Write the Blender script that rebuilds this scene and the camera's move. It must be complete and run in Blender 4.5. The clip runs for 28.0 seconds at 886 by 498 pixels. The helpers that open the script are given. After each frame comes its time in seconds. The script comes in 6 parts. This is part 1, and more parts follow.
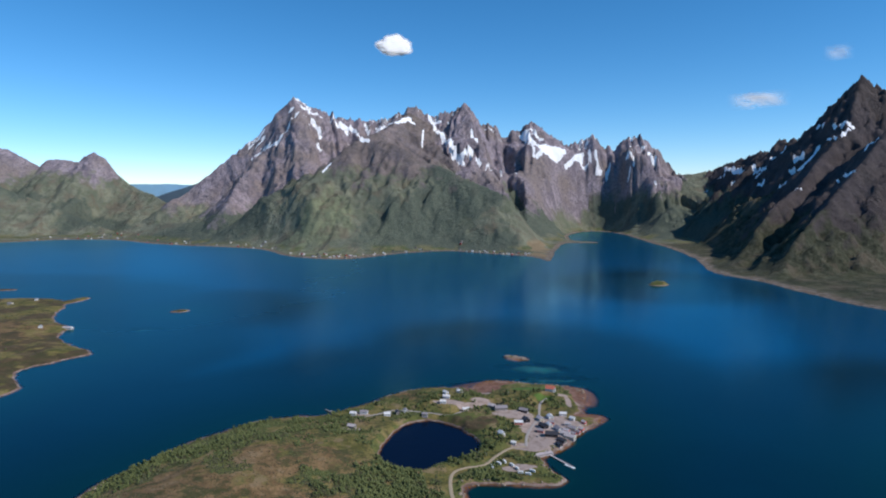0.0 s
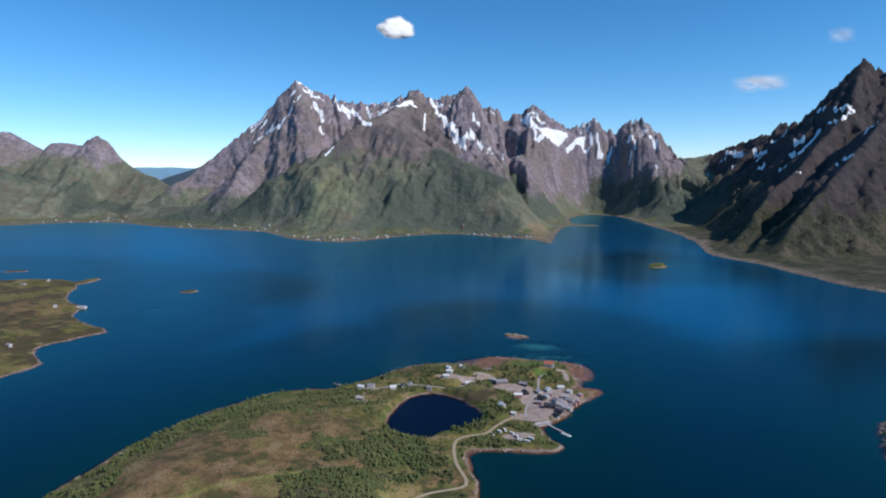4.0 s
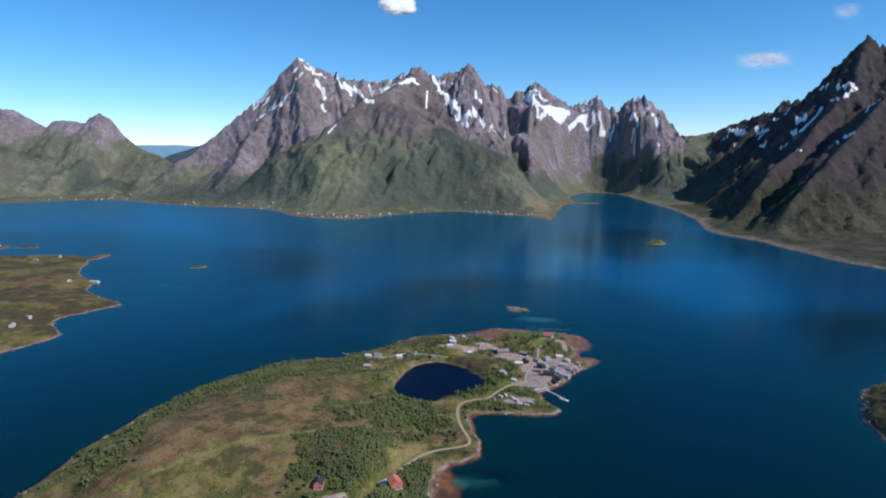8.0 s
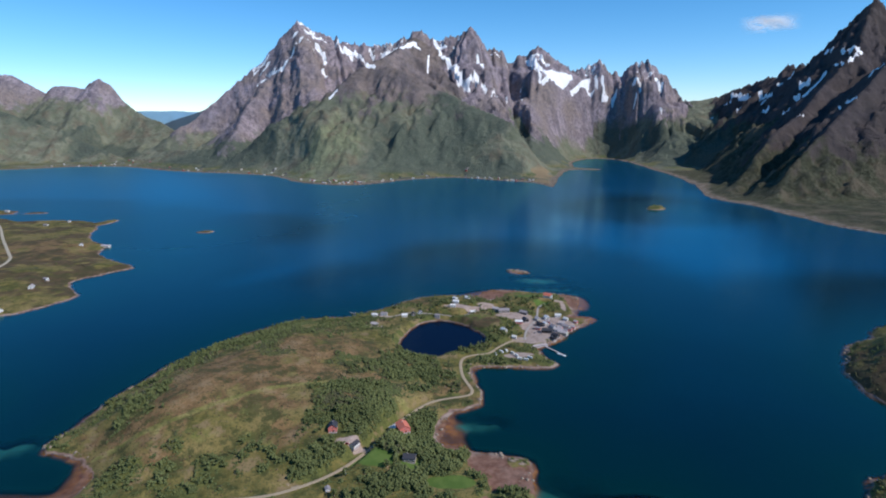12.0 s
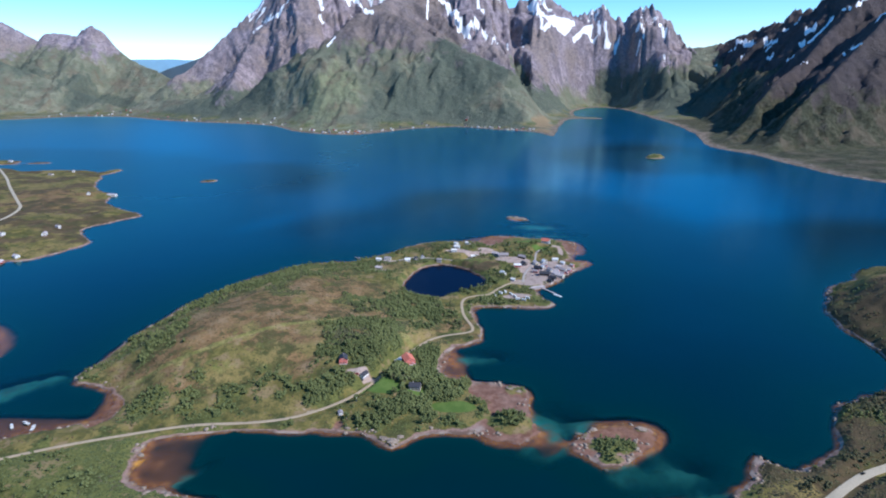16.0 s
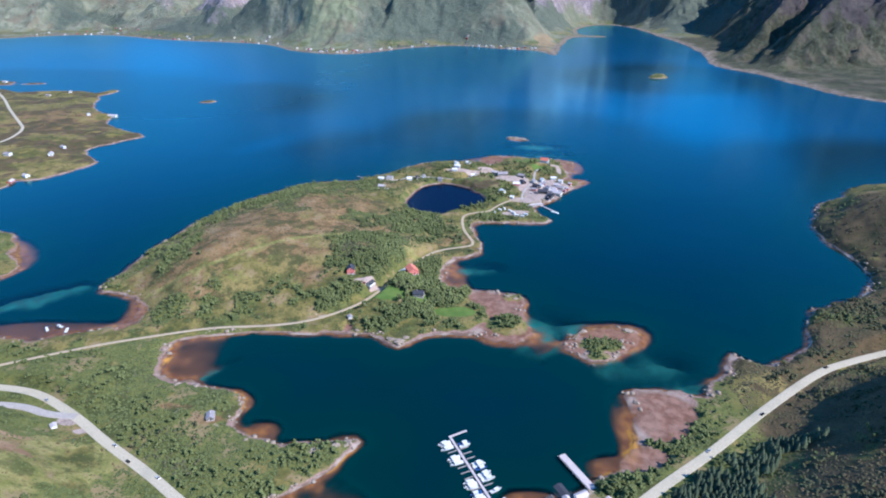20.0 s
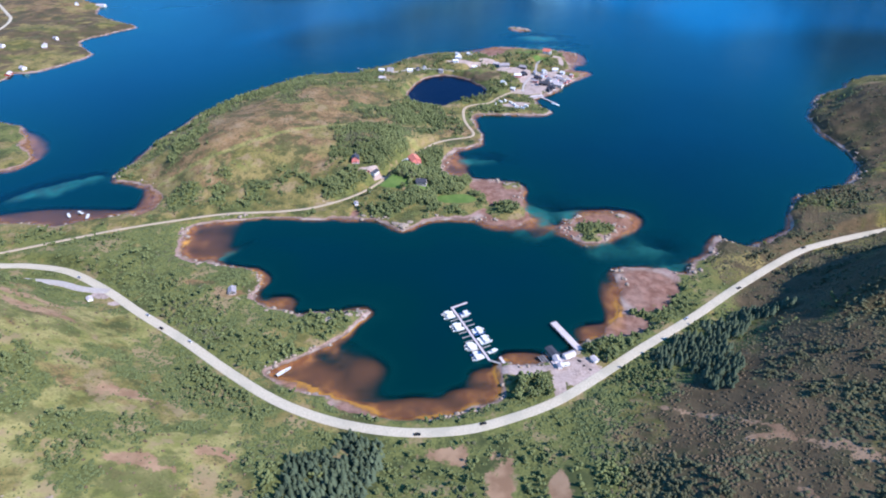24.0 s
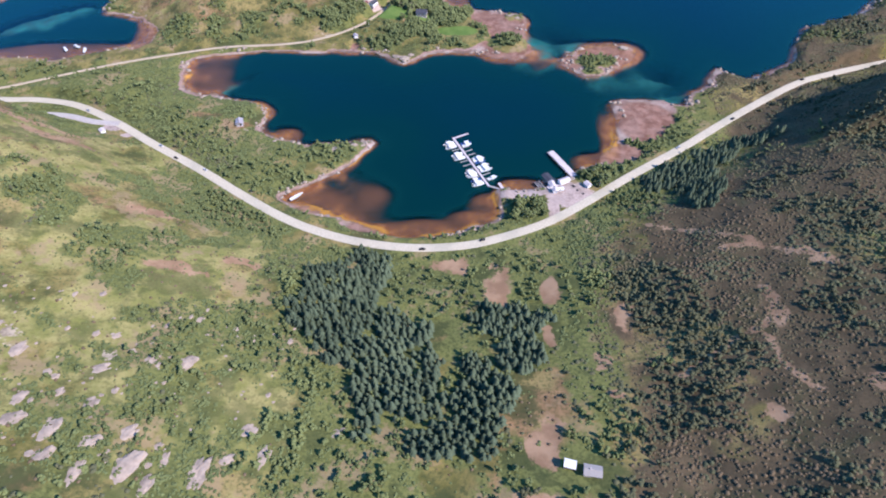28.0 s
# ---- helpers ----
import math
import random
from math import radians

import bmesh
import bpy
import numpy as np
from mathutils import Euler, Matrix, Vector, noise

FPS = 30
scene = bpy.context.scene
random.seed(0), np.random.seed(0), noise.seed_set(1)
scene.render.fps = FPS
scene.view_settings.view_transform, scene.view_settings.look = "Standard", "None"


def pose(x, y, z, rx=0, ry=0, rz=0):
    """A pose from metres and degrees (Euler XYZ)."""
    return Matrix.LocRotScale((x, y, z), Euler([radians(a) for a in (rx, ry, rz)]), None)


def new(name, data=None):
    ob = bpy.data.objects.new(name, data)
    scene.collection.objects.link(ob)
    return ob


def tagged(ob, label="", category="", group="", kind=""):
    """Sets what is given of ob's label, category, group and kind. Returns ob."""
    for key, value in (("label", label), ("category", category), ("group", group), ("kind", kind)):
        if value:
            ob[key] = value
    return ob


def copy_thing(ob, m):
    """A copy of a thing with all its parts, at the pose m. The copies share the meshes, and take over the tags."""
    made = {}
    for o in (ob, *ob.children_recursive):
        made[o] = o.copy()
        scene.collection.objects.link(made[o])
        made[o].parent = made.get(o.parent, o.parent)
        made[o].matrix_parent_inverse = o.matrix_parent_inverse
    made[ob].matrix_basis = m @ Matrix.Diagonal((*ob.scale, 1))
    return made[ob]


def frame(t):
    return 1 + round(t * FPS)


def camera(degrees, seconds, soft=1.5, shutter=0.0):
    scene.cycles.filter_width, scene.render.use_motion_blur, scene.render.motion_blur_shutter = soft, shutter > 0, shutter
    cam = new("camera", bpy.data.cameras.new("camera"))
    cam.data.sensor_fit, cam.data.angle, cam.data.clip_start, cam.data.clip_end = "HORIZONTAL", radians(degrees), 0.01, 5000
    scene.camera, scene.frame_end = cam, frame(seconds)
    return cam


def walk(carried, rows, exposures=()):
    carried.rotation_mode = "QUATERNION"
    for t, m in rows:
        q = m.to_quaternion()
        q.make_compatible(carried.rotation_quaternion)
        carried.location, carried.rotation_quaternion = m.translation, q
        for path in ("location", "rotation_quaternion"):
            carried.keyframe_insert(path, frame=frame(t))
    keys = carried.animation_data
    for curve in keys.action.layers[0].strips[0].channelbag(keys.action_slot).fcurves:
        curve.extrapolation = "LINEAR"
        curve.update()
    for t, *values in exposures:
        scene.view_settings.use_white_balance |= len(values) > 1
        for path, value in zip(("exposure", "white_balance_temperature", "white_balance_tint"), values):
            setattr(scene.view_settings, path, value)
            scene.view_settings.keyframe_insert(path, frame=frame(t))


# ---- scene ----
cam = camera(74.19, 28.0, soft=2.0)
# seconds, x, y, z, yaw, pitch, roll
ROWS = [
    (0, 0.01, 0.01, 329.99, 0.001, -5.963, -0.060),
    (1, -0.75, -8.83, 329.86, 0.036, -6.351, -0.050),
    (2, -1.51, -17.66, 329.73, 0.055, -6.753, -0.050),
    (3, -2.29, -26.49, 329.60, 0.098, -7.176, -0.045),
    (3.5, -2.69, -30.90, 329.53, 0.120, -7.361, -0.045),
    (5.5, -4.40, -48.45, 329.25, 0.184, -8.223, -0.009),
    (6, -4.84, -52.78, 329.19, 0.194, -8.470, -0.012),
    (7, -5.72, -61.43, 329.07, 0.215, -9.013, -0.019),
    (8, -6.60, -70.03, 328.96, 0.302, -9.670, -0.022),
    (9, -7.47, -78.58, 328.87, 0.417, -10.424, -0.010),
    (10, -8.34, -87.09, 328.79, 0.438, -11.203, -0.021),
    (11, -9.19, -95.54, 328.71, 0.443, -12.042, -0.068),
    (12, -10.02, -103.96, 328.62, 0.418, -12.887, -0.091),
    (12.5, -10.43, -108.16, 328.57, 0.365, -13.310, -0.097),
    (14.5, -11.89, -124.90, 328.23, 0.416, -15.483, -0.180),
    (15, -12.21, -129.09, 328.14, 0.393, -16.188, -0.195),
    (16, -12.81, -137.45, 327.96, 0.401, -17.635, -0.207),
    (17, -13.39, -145.80, 327.78, 0.398, -19.418, -0.221),
    (18, -13.95, -154.09, 327.63, 0.417, -21.262, -0.226),
    (19, -14.50, -162.32, 327.52, 0.382, -23.088, -0.226),
    (20, -15.04, -170.49, 327.44, 0.385, -24.921, -0.254),
    (21, -15.58, -178.62, 327.39, 0.394, -26.921, -0.291),
    (21.5, -15.84, -182.67, 327.37, 0.404, -28.041, -0.305),
    (23.5, -16.93, -198.74, 327.42, 0.421, -33.037, -0.361),
    (24, -17.22, -202.74, 327.47, 0.419, -34.491, -0.364),
    (25, -17.80, -210.75, 327.56, 0.395, -37.899, -0.379),
    (26, -18.39, -218.76, 327.65, 0.413, -41.409, -0.420),
    (27, -19.00, -226.78, 327.75, 0.415, -45.064, -0.480),
    (28, -19.61, -234.79, 327.85, 0.446, -48.707, -0.535),
]
# the clip's camera brightens as it turns down: seconds, stops, kelvin, tint
EXPOSURES = [(0.0, -0.10, 6150, 13), (12.0, -0.02, 6100, 13), (18.0, 0.72, 5600, 14), (24.0, 1.06, 5700, 19), (28.0, 1.10, 5900, 24)]
walk(cam, [(t, pose(x, y, z, 90 + pitch, 0, yaw) @ pose(0, 0, 0, 0, 0, roll)) for t, x, y, z, yaw, pitch, roll in ROWS], EXPOSURES)

# ---- light ----
SUN_ELEVATION, SUN_AZIMUTH = 43.0, -25.0  # degrees; azimuth counted from +x towards +y
world = bpy.data.worlds.new("sky")
scene.world = world
world.use_nodes = True
wn, wl = world.node_tree.nodes, world.node_tree.links
sky = wn.new("ShaderNodeTexSky")
sky.sky_type = "NISHITA"
sky.sun_disc = False
sky.sun_elevation = radians(SUN_ELEVATION)
sky.sun_rotation = radians(90 - SUN_AZIMUTH)
sky.altitude = 1300.0
sky.air_density, sky.dust_density, sky.ozone_density = 0.85, 0.0, 5.0
deeper = wn.new("ShaderNodeHueSaturation")
deeper.inputs["Hue"].default_value = 0.491
deeper.inputs["Saturation"].default_value = 1.22
wl.new(sky.outputs[0], deeper.inputs["Color"])
wl.new(deeper.outputs[0], wn["Background"].inputs["Color"])
wn["Background"].inputs["Strength"].default_value = 0.15
sun = new("sun", bpy.data.lights.new("sun", "SUN"))
sun.data.energy, sun.data.angle, sun.data.color = 3.7, radians(0.5), (1.0, 0.94, 0.84)
sun_from = Vector((math.cos(radians(SUN_ELEVATION)) * math.cos(radians(SUN_AZIMUTH)), math.cos(radians(SUN_ELEVATION)) * math.sin(radians(SUN_AZIMUTH)), math.sin(radians(SUN_ELEVATION))))
sun.matrix_world = Matrix.Translation((0, 0, 900)) @ sun_from.to_track_quat("Z", "Y").to_matrix().to_4x4()


# ---- materials ----
class Nodes:
    """Short hand for building a node material."""

    def __init__(self, name):
        self.mat = bpy.data.materials.new(name)
        self.mat.use_nodes = True
        self.nodes, self.links = self.mat.node_tree.nodes, self.mat.node_tree.links
        self.bsdf = self.nodes["Principled BSDF"]
        self.geo = self.nodes.new("ShaderNodeNewGeometry").outputs["Position"]

    def put(self, socket, value):
        if hasattr(value, "links"):
            self.links.new(value, socket)
        else:
            socket.default_value = value

    def noise(self, scale, detail=4.0, rough=0.55, stretch=None, vector=None):
        n = self.nodes.new("ShaderNodeTexNoise")
        n.inputs["Scale"].default_value, n.inputs["Detail"].default_value, n.inputs["Roughness"].default_value = scale, detail, rough
        v = vector or self.geo
        if stretch:
            m = self.nodes.new("ShaderNodeVectorMath")
            m.operation = "MULTIPLY"
            self.links.new(v, m.inputs[0])
            m.inputs[1].default_value = stretch
            v = m.outputs[0]
        self.links.new(v, n.inputs["Vector"])
        return n.outputs["Fac"]

    def math(self, op, a, b=0.0, c=0.0, clamp=False):
        n = self.nodes.new("ShaderNodeMath")
        n.operation, n.use_clamp = op, clamp
        for s, v in zip(n.inputs, (a, b, c)):
            self.put(s, v)
        return n.outputs[0]

    def step(self, value, lo, hi):
        n = self.nodes.new("ShaderNodeMapRange")
        n.interpolation_type = "SMOOTHSTEP"
        self.put(n.inputs["Value"], value)
        n.inputs["From Min"].default_value, n.inputs["From Max"].default_value = min(lo, hi), max(lo, hi)
        n.inputs["To Min"].default_value, n.inputs["To Max"].default_value = (0.0, 1.0) if lo < hi else (1.0, 0.0)
        return n.outputs[0]

    def mix(self, fac, a, b):
        n = self.nodes.new("ShaderNodeMix")
        n.data_type = "RGBA"
        self.put(n.inputs["Factor"], fac)
        for s, v in ((n.inputs[6], a), (n.inputs[7], b)):
            self.put(s, (*v, 1.0) if isinstance(v, tuple) else v)
        return n.outputs[2]

    def attr(self, name):
        n = self.nodes.new("ShaderNodeAttribute")
        n.attribute_name = name
        return n.outputs["Fac"]

    def axis(self, k, vector=None):
        n = self.nodes.new("ShaderNodeSeparateXYZ")
        self.links.new(vector or self.geo, n.inputs[0])
        return n.outputs[k]

    def rnd(self):
        return self.nodes.new("ShaderNodeObjectInfo").outputs["Random"]

    def island(self):
        return self.nodes.new("ShaderNodeNewGeometry").outputs["Random Per Island"]

    def slope(self):
        return self.axis(2, self.nodes.new("ShaderNodeNewGeometry").outputs["Normal"])

    def bump(self, height, strength=0.5, distance=1.0):
        n = self.nodes.new("ShaderNodeBump")
        n.inputs["Strength"].default_value, n.inputs["Distance"].default_value = strength, distance
        self.links.new(height, n.inputs["Height"])
        self.links.new(n.outputs[0], self.bsdf.inputs["Normal"])

    def done(self, colour, rough=0.9, metal=0.0, spec=0.3):
        self.put(self.bsdf.inputs["Base Color"], (*colour, 1.0) if isinstance(colour, tuple) else colour)
        self.put(self.bsdf.inputs["Roughness"], rough)
        self.bsdf.inputs["Metallic"].default_value = metal
        self.bsdf.inputs["Specular IOR Level"].default_value = spec
        return self.mat


def plain(name, colour, rough=0.7, metal=0.0, vary=0.25, scale=1.5):
    """A painted or natural surface with mottling at two scales and a little difference from piece to piece."""
    k = Nodes(name)
    dark = tuple(c * (1 - vary) for c in colour)
    c = k.mix(k.step(k.noise(scale, 5.0), 0.3, 0.7), dark, colour)
    c = k.mix(k.math("MULTIPLY", k.step(k.noise(scale * 0.13, 3.0), 0.45, 0.75), 0.35), c, tuple(x * 0.6 for x in colour))
    c = k.mix(k.math("MULTIPLY", k.rnd(), 0.3), c, tuple(min(1.0, x * 1.25) for x in colour))
    k.bump(k.noise(scale * 4, 3.0), 0.25, 0.05)
    return k.done(c, rough, metal)


def seabed(k):
    """Colour of the bottom by depth: kelp, sand and stones, then the dark deep."""
    z = k.axis(2)
    shoal = k.attr("shoal")
    sandy = k.math("MULTIPLY", k.step(k.noise(0.03, 4.0), 0.42, 0.62), 0.8)
    kelp = k.mix(k.step(k.noise(0.12, 5.0), 0.35, 0.65), (0.23, 0.082, 0.034), (0.42, 0.17, 0.055))
    kelp = k.mix(k.step(k.noise(0.035, 4.0), 0.45, 0.7), kelp, (0.13, 0.062, 0.04))
    kelp = k.mix(k.step(k.math("ADD", z, k.math("MULTIPLY_ADD", k.noise(0.04, 5.0), 2.0, -1.0)), -0.9, -2.6), kelp, (0.16, 0.07, 0.036))
    kelp = k.mix(k.math("MULTIPLY", k.step(k.math("ADD", k.attr("ochre"), k.math("MULTIPLY_ADD", k.noise(0.04, 4.0), 1.2, -0.6)), 0.3, 0.7), k.step(k.math("ADD", z, k.math("MULTIPLY_ADD", k.noise(0.05, 4.0), 1.6, -0.8)), -1.1, -0.5)), kelp, (0.55, 0.25, 0.045))
    sand = k.mix(sandy, (0.012, 0.045, 0.046), (0.022, 0.08, 0.08))
    deep = k.mix(k.step(k.noise(0.004, 3.0), 0.35, 0.7), (0.002, 0.075, 0.095), (0.002, 0.09, 0.115))
    wob = k.math("MULTIPLY_ADD", k.noise(0.06, 4.0), 3.0, -1.5)
    zz = k.math("ADD", z, wob)
    weedy = k.step(k.math("ADD", k.attr("kelp"), k.math("MULTIPLY_ADD", k.noise(0.05, 4.0), 0.7, -0.35)), 0.25, 0.6)
    c = k.mix(k.math("MULTIPLY", k.step(zz, -2.0, -3.6), k.math("SUBTRACT", 1.0, weedy)), kelp, sand)
    c = k.mix(k.step(zz, -3.4, -8.0), c, deep)
    pale = k.mix(k.step(k.noise(0.02, 4.0), 0.35, 0.65), (0.02, 0.15, 0.13), (0.05, 0.27, 0.23))
    return k.mix(k.math("MULTIPLY", k.step(shoal, 0.1, 0.7), k.math("MULTIPLY_ADD", k.step(k.noise(0.05, 4.0), 0.3, 0.6), 0.6, 0.4)), c, pale)


def ground_material():
    k = Nodes("heath_and_grass")
    z = k.axis(2)
    fine, mid, wide = k.noise(0.55, 6.0, 0.65), k.noise(0.07, 5.0, 0.6), k.noise(0.013, 4.0)
    grass = k.mix(k.step(mid, 0.35, 0.65), (0.09, 0.086, 0.022), (0.225, 0.18, 0.056))
    grass = k.mix(k.step(wide, 0.4, 0.65), grass, (0.26, 0.195, 0.075))
    grass = k.mix(k.step(fine, 0.45, 0.7), grass, (0.075, 0.08, 0.027))
    heath = k.mix(k.step(mid, 0.3, 0.7), (0.155, 0.09, 0.043), (0.31, 0.188, 0.09))
    heath = k.mix(k.step(fine, 0.42, 0.68), heath, (0.105, 0.085, 0.034))
    wob = k.math("MULTIPLY_ADD", k.noise(0.045, 5.0), 0.9, -0.45)
    c = k.mix(k.step(k.math("ADD", k.attr("heath"), wob), 0.3, 0.7), grass, heath)
    meadow = k.mix(k.step(mid, 0.35, 0.65), (0.17, 0.172, 0.046), (0.30, 0.258, 0.095))
    c = k.mix(k.math("MULTIPLY", k.step(k.math("ADD", k.attr("meadow"), k.math("MULTIPLY_ADD", k.noise(0.1, 6.0, 0.68), 1.1, -0.55)), 0.3, 0.6), k.step(fine, 0.85, 0.4)), c, meadow)
    moor = k.mix(k.step(mid, 0.3, 0.7), (0.068, 0.05, 0.027), (0.13, 0.091, 0.048))
    moor = k.mix(k.step(fine, 0.45, 0.7), moor, (0.076, 0.056, 0.03))
    c = k.mix(k.step(k.math("ADD", k.attr("moor"), wob), 0.3, 0.7), c, moor)
    scrub = k.mix(k.step(fine, 0.35, 0.6), (0.08, 0.09, 0.027), (0.15, 0.155, 0.047))
    leafy = k.math("SUBTRACT", k.attr("scrub"), k.math("MULTIPLY", k.attr("brown"), 0.8))
    c = k.mix(k.step(k.math("ADD", leafy, k.math("MULTIPLY_ADD", k.noise(0.06, 5.0), 0.8, -0.4)), 0.35, 0.65), c, scrub)
    blotch = k.noise(0.03, 9.0, 0.72)
    c = k.mix(k.math("MULTIPLY", k.step(blotch, 0.50, 0.58), k.math("SUBTRACT", k.math("MULTIPLY_ADD", k.attr("meadow"), -0.35, 0.8), k.math("MULTIPLY", k.attr("brown"), 0.4))), c, (0.046, 0.056, 0.02))
    c = k.mix(k.math("MULTIPLY", k.step(blotch, 0.46, 0.39), k.math("MULTIPLY_ADD", k.attr("brown"), -0.72, 0.7)), c, (0.27, 0.19, 0.105))
    lawn = k.mix(k.step(mid, 0.4, 0.6), (0.085, 0.14, 0.03), (0.115, 0.17, 0.04))
    c = k.mix(k.step(k.attr("lawn"), 0.35, 0.6), c, lawn)
    rock = k.mix(k.step(k.noise(0.25, 6.0), 0.35, 0.65), (0.21, 0.16, 0.115), (0.42, 0.34, 0.235))
    c = k.mix(k.step(k.math("ADD", k.attr("rock"), k.math("MULTIPLY_ADD", k.noise(0.11, 5.0, 0.65), 1.5, -0.75)), 0.42, 0.55), c, rock)
    earth = k.mix(k.step(mid, 0.35, 0.65), (0.23, 0.135, 0.075), (0.34, 0.215, 0.125))
    c = k.mix(k.step(k.math("ADD", k.attr("earth"), k.math("MULTIPLY_ADD", k.noise(0.10, 7.0, 0.7), 1.9, -0.95)), 0.36, 0.56), c, earth)
    gravel = k.mix(k.step(k.noise(0.8, 5.0), 0.35, 0.65), (0.33, 0.25, 0.215), (0.44, 0.345, 0.295))
    gravel = k.mix(k.math("MULTIPLY", k.step(k.noise(0.11, 6.0, 0.7), 0.5, 0.62), 0.6), gravel, (0.20, 0.15, 0.12))
    c = k.mix(k.step(k.math("ADD", k.attr("gravel"), k.math("MULTIPLY_ADD", k.noise(0.09, 7.0, 0.7), 1.3, -0.65)), 0.42, 0.58), c, gravel)
    # shore: pale stones above the water line, kelp and rust-brown weed below it
    shorewob = k.math("ADD", k.math("MULTIPLY_ADD", k.noise(0.09, 6.0, 0.68), 2.6, -1.3), k.math("MULTIPLY_ADD", k.noise(0.018, 4.0), 1.8, -0.9))
    zz = k.math("ADD", z, shorewob)
    stones = k.mix(k.step(k.noise(0.7, 6.0), 0.3, 0.7), (0.21, 0.128, 0.102), (0.34, 0.225, 0.19))
    stones = k.mix(k.step(k.noise(0.05, 4.0), 0.6, 0.8), stones, (0.46, 0.375, 0.34))
    weed = k.mix(k.step(k.noise(0.16, 5.0), 0.38, 0.68), (0.14, 0.068, 0.036), (0.30, 0.15, 0.05))
    weed = k.mix(k.math("MULTIPLY", k.step(k.attr("ochre"), 0.2, 0.5), k.step(k.noise(0.06, 5.0), 0.42, 0.56)), weed, (0.52, 0.25, 0.05))
    weed = k.mix(k.step(k.attr("kelp"), 0.5, 0.1), weed, k.mix(k.step(k.noise(0.05, 5.0), 0.4, 0.62), (0.15, 0.095, 0.07), (0.34, 0.265, 0.22)))
    mud = k.mix(k.step(k.noise(0.13, 6.0, 0.68), 0.36, 0.66), (0.15, 0.072, 0.048), (0.275, 0.15, 0.108))
    stones = k.mix(k.step(k.attr("flat"), 0.25, 0.6), stones, mud)
    stones = k.mix(k.step(k.noise(0.3, 5.0, 0.7), 0.66, 0.74), stones, (0.46, 0.38, 0.34))
    c = k.mix(k.step(zz, 1.75, 1.2), c, stones)
    weed = k.mix(k.math("MULTIPLY", k.step(k.attr("flat"), 0.25, 0.6), 0.8), weed, mud)
    c = k.mix(k.step(zz, 1.25, 0.65), c, weed)
    c = k.mix(k.step(z, 0.1, -0.5), c, seabed(k))
    k.bump(fine, 0.45, 0.6)
    return k.done(c, 0.92, spec=0.15)


def mountain_material():
    k = Nodes("mountain_rock_and_meadow")
    z, up = k.axis(2), k.slope()
    # dusky darkens rock and grass of the right-hand mountain, painting in its shade
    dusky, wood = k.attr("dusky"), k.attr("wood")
    streak = k.noise(0.012, 6.0, 0.62, (1.0, 1.0, 0.28))
    fine, grain = k.noise(0.05, 6.0, 0.66), k.noise(0.16, 5.0, 0.7)
    # Rock, meadow and tree tones lifted and cooled to stand in for distance haze
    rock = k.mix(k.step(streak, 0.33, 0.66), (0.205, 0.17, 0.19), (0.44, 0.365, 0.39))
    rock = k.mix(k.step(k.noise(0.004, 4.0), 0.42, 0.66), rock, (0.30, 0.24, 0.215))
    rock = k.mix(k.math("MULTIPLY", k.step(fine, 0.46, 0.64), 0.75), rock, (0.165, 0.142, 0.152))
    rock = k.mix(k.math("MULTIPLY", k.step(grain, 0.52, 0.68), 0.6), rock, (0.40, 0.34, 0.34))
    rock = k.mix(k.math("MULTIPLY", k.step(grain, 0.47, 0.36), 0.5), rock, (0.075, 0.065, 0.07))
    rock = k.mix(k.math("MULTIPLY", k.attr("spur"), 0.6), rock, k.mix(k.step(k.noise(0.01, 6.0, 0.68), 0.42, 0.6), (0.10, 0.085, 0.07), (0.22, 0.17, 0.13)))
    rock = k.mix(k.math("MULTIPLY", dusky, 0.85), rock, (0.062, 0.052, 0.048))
    green = k.mix(k.step(k.noise(0.006, 5.0), 0.36, 0.64), (0.17, 0.18, 0.128), (0.26, 0.258, 0.178))
    green = k.mix(k.math("MULTIPLY", k.step(k.math("ADD", k.attr("pasture"), k.math("MULTIPLY_ADD", k.noise(0.01, 5.0), 0.8, -0.4)), 0.3, 0.7), 0.8), green, (0.245, 0.262, 0.15))
    green = k.mix(k.math("MULTIPLY", k.step(k.noise(0.018, 7.0, 0.7), 0.46, 0.6), 0.7), green, (0.14, 0.155, 0.10))
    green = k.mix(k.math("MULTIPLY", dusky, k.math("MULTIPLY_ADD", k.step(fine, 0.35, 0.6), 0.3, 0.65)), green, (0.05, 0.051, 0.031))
    green = k.mix(k.math("MULTIPLY", k.step(streak, 0.47, 0.66), 0.7), green, (0.175, 0.14, 0.10))
    trees = k.mix(k.step(grain, 0.42, 0.6), (0.072, 0.092, 0.074), (0.142, 0.16, 0.118))
    green = k.mix(k.math("MULTIPLY", k.step(k.math("ADD", wood, k.math("MULTIPLY_ADD", k.noise(0.012, 6.0, 0.65), 1.3, -0.65)), 0.3, 0.6), 0.85), green, trees)
    # meadows climb to a height that differs from mountain to mountain, higher in the gullies
    edge = k.math("ADD", z, k.math("MULTIPLY_ADD", k.noise(0.007, 6.0, 0.66, (1.0, 1.0, 0.5)), 420.0, -210.0))
    edge = k.math("SUBTRACT", edge, k.attr("line"))
    edge = k.math("ADD", edge, k.math("MULTIPLY", k.step(up, 0.75, 0.4), 70.0))
    c = k.mix(k.step(edge, -30.0, 60.0), green, rock)
    field = k.mix(k.step(k.noise(0.02, 3.0), 0.4, 0.6), (0.12, 0.14, 0.06), (0.21, 0.19, 0.10))
    c = k.mix(k.math("MULTIPLY", k.math("MULTIPLY", k.step(z, 34.0, 14.0), k.math("MULTIPLY_ADD", dusky, -0.85, 1.0)), k.step(k.noise(0.008, 3.0), 0.44, 0.58)), c, field)
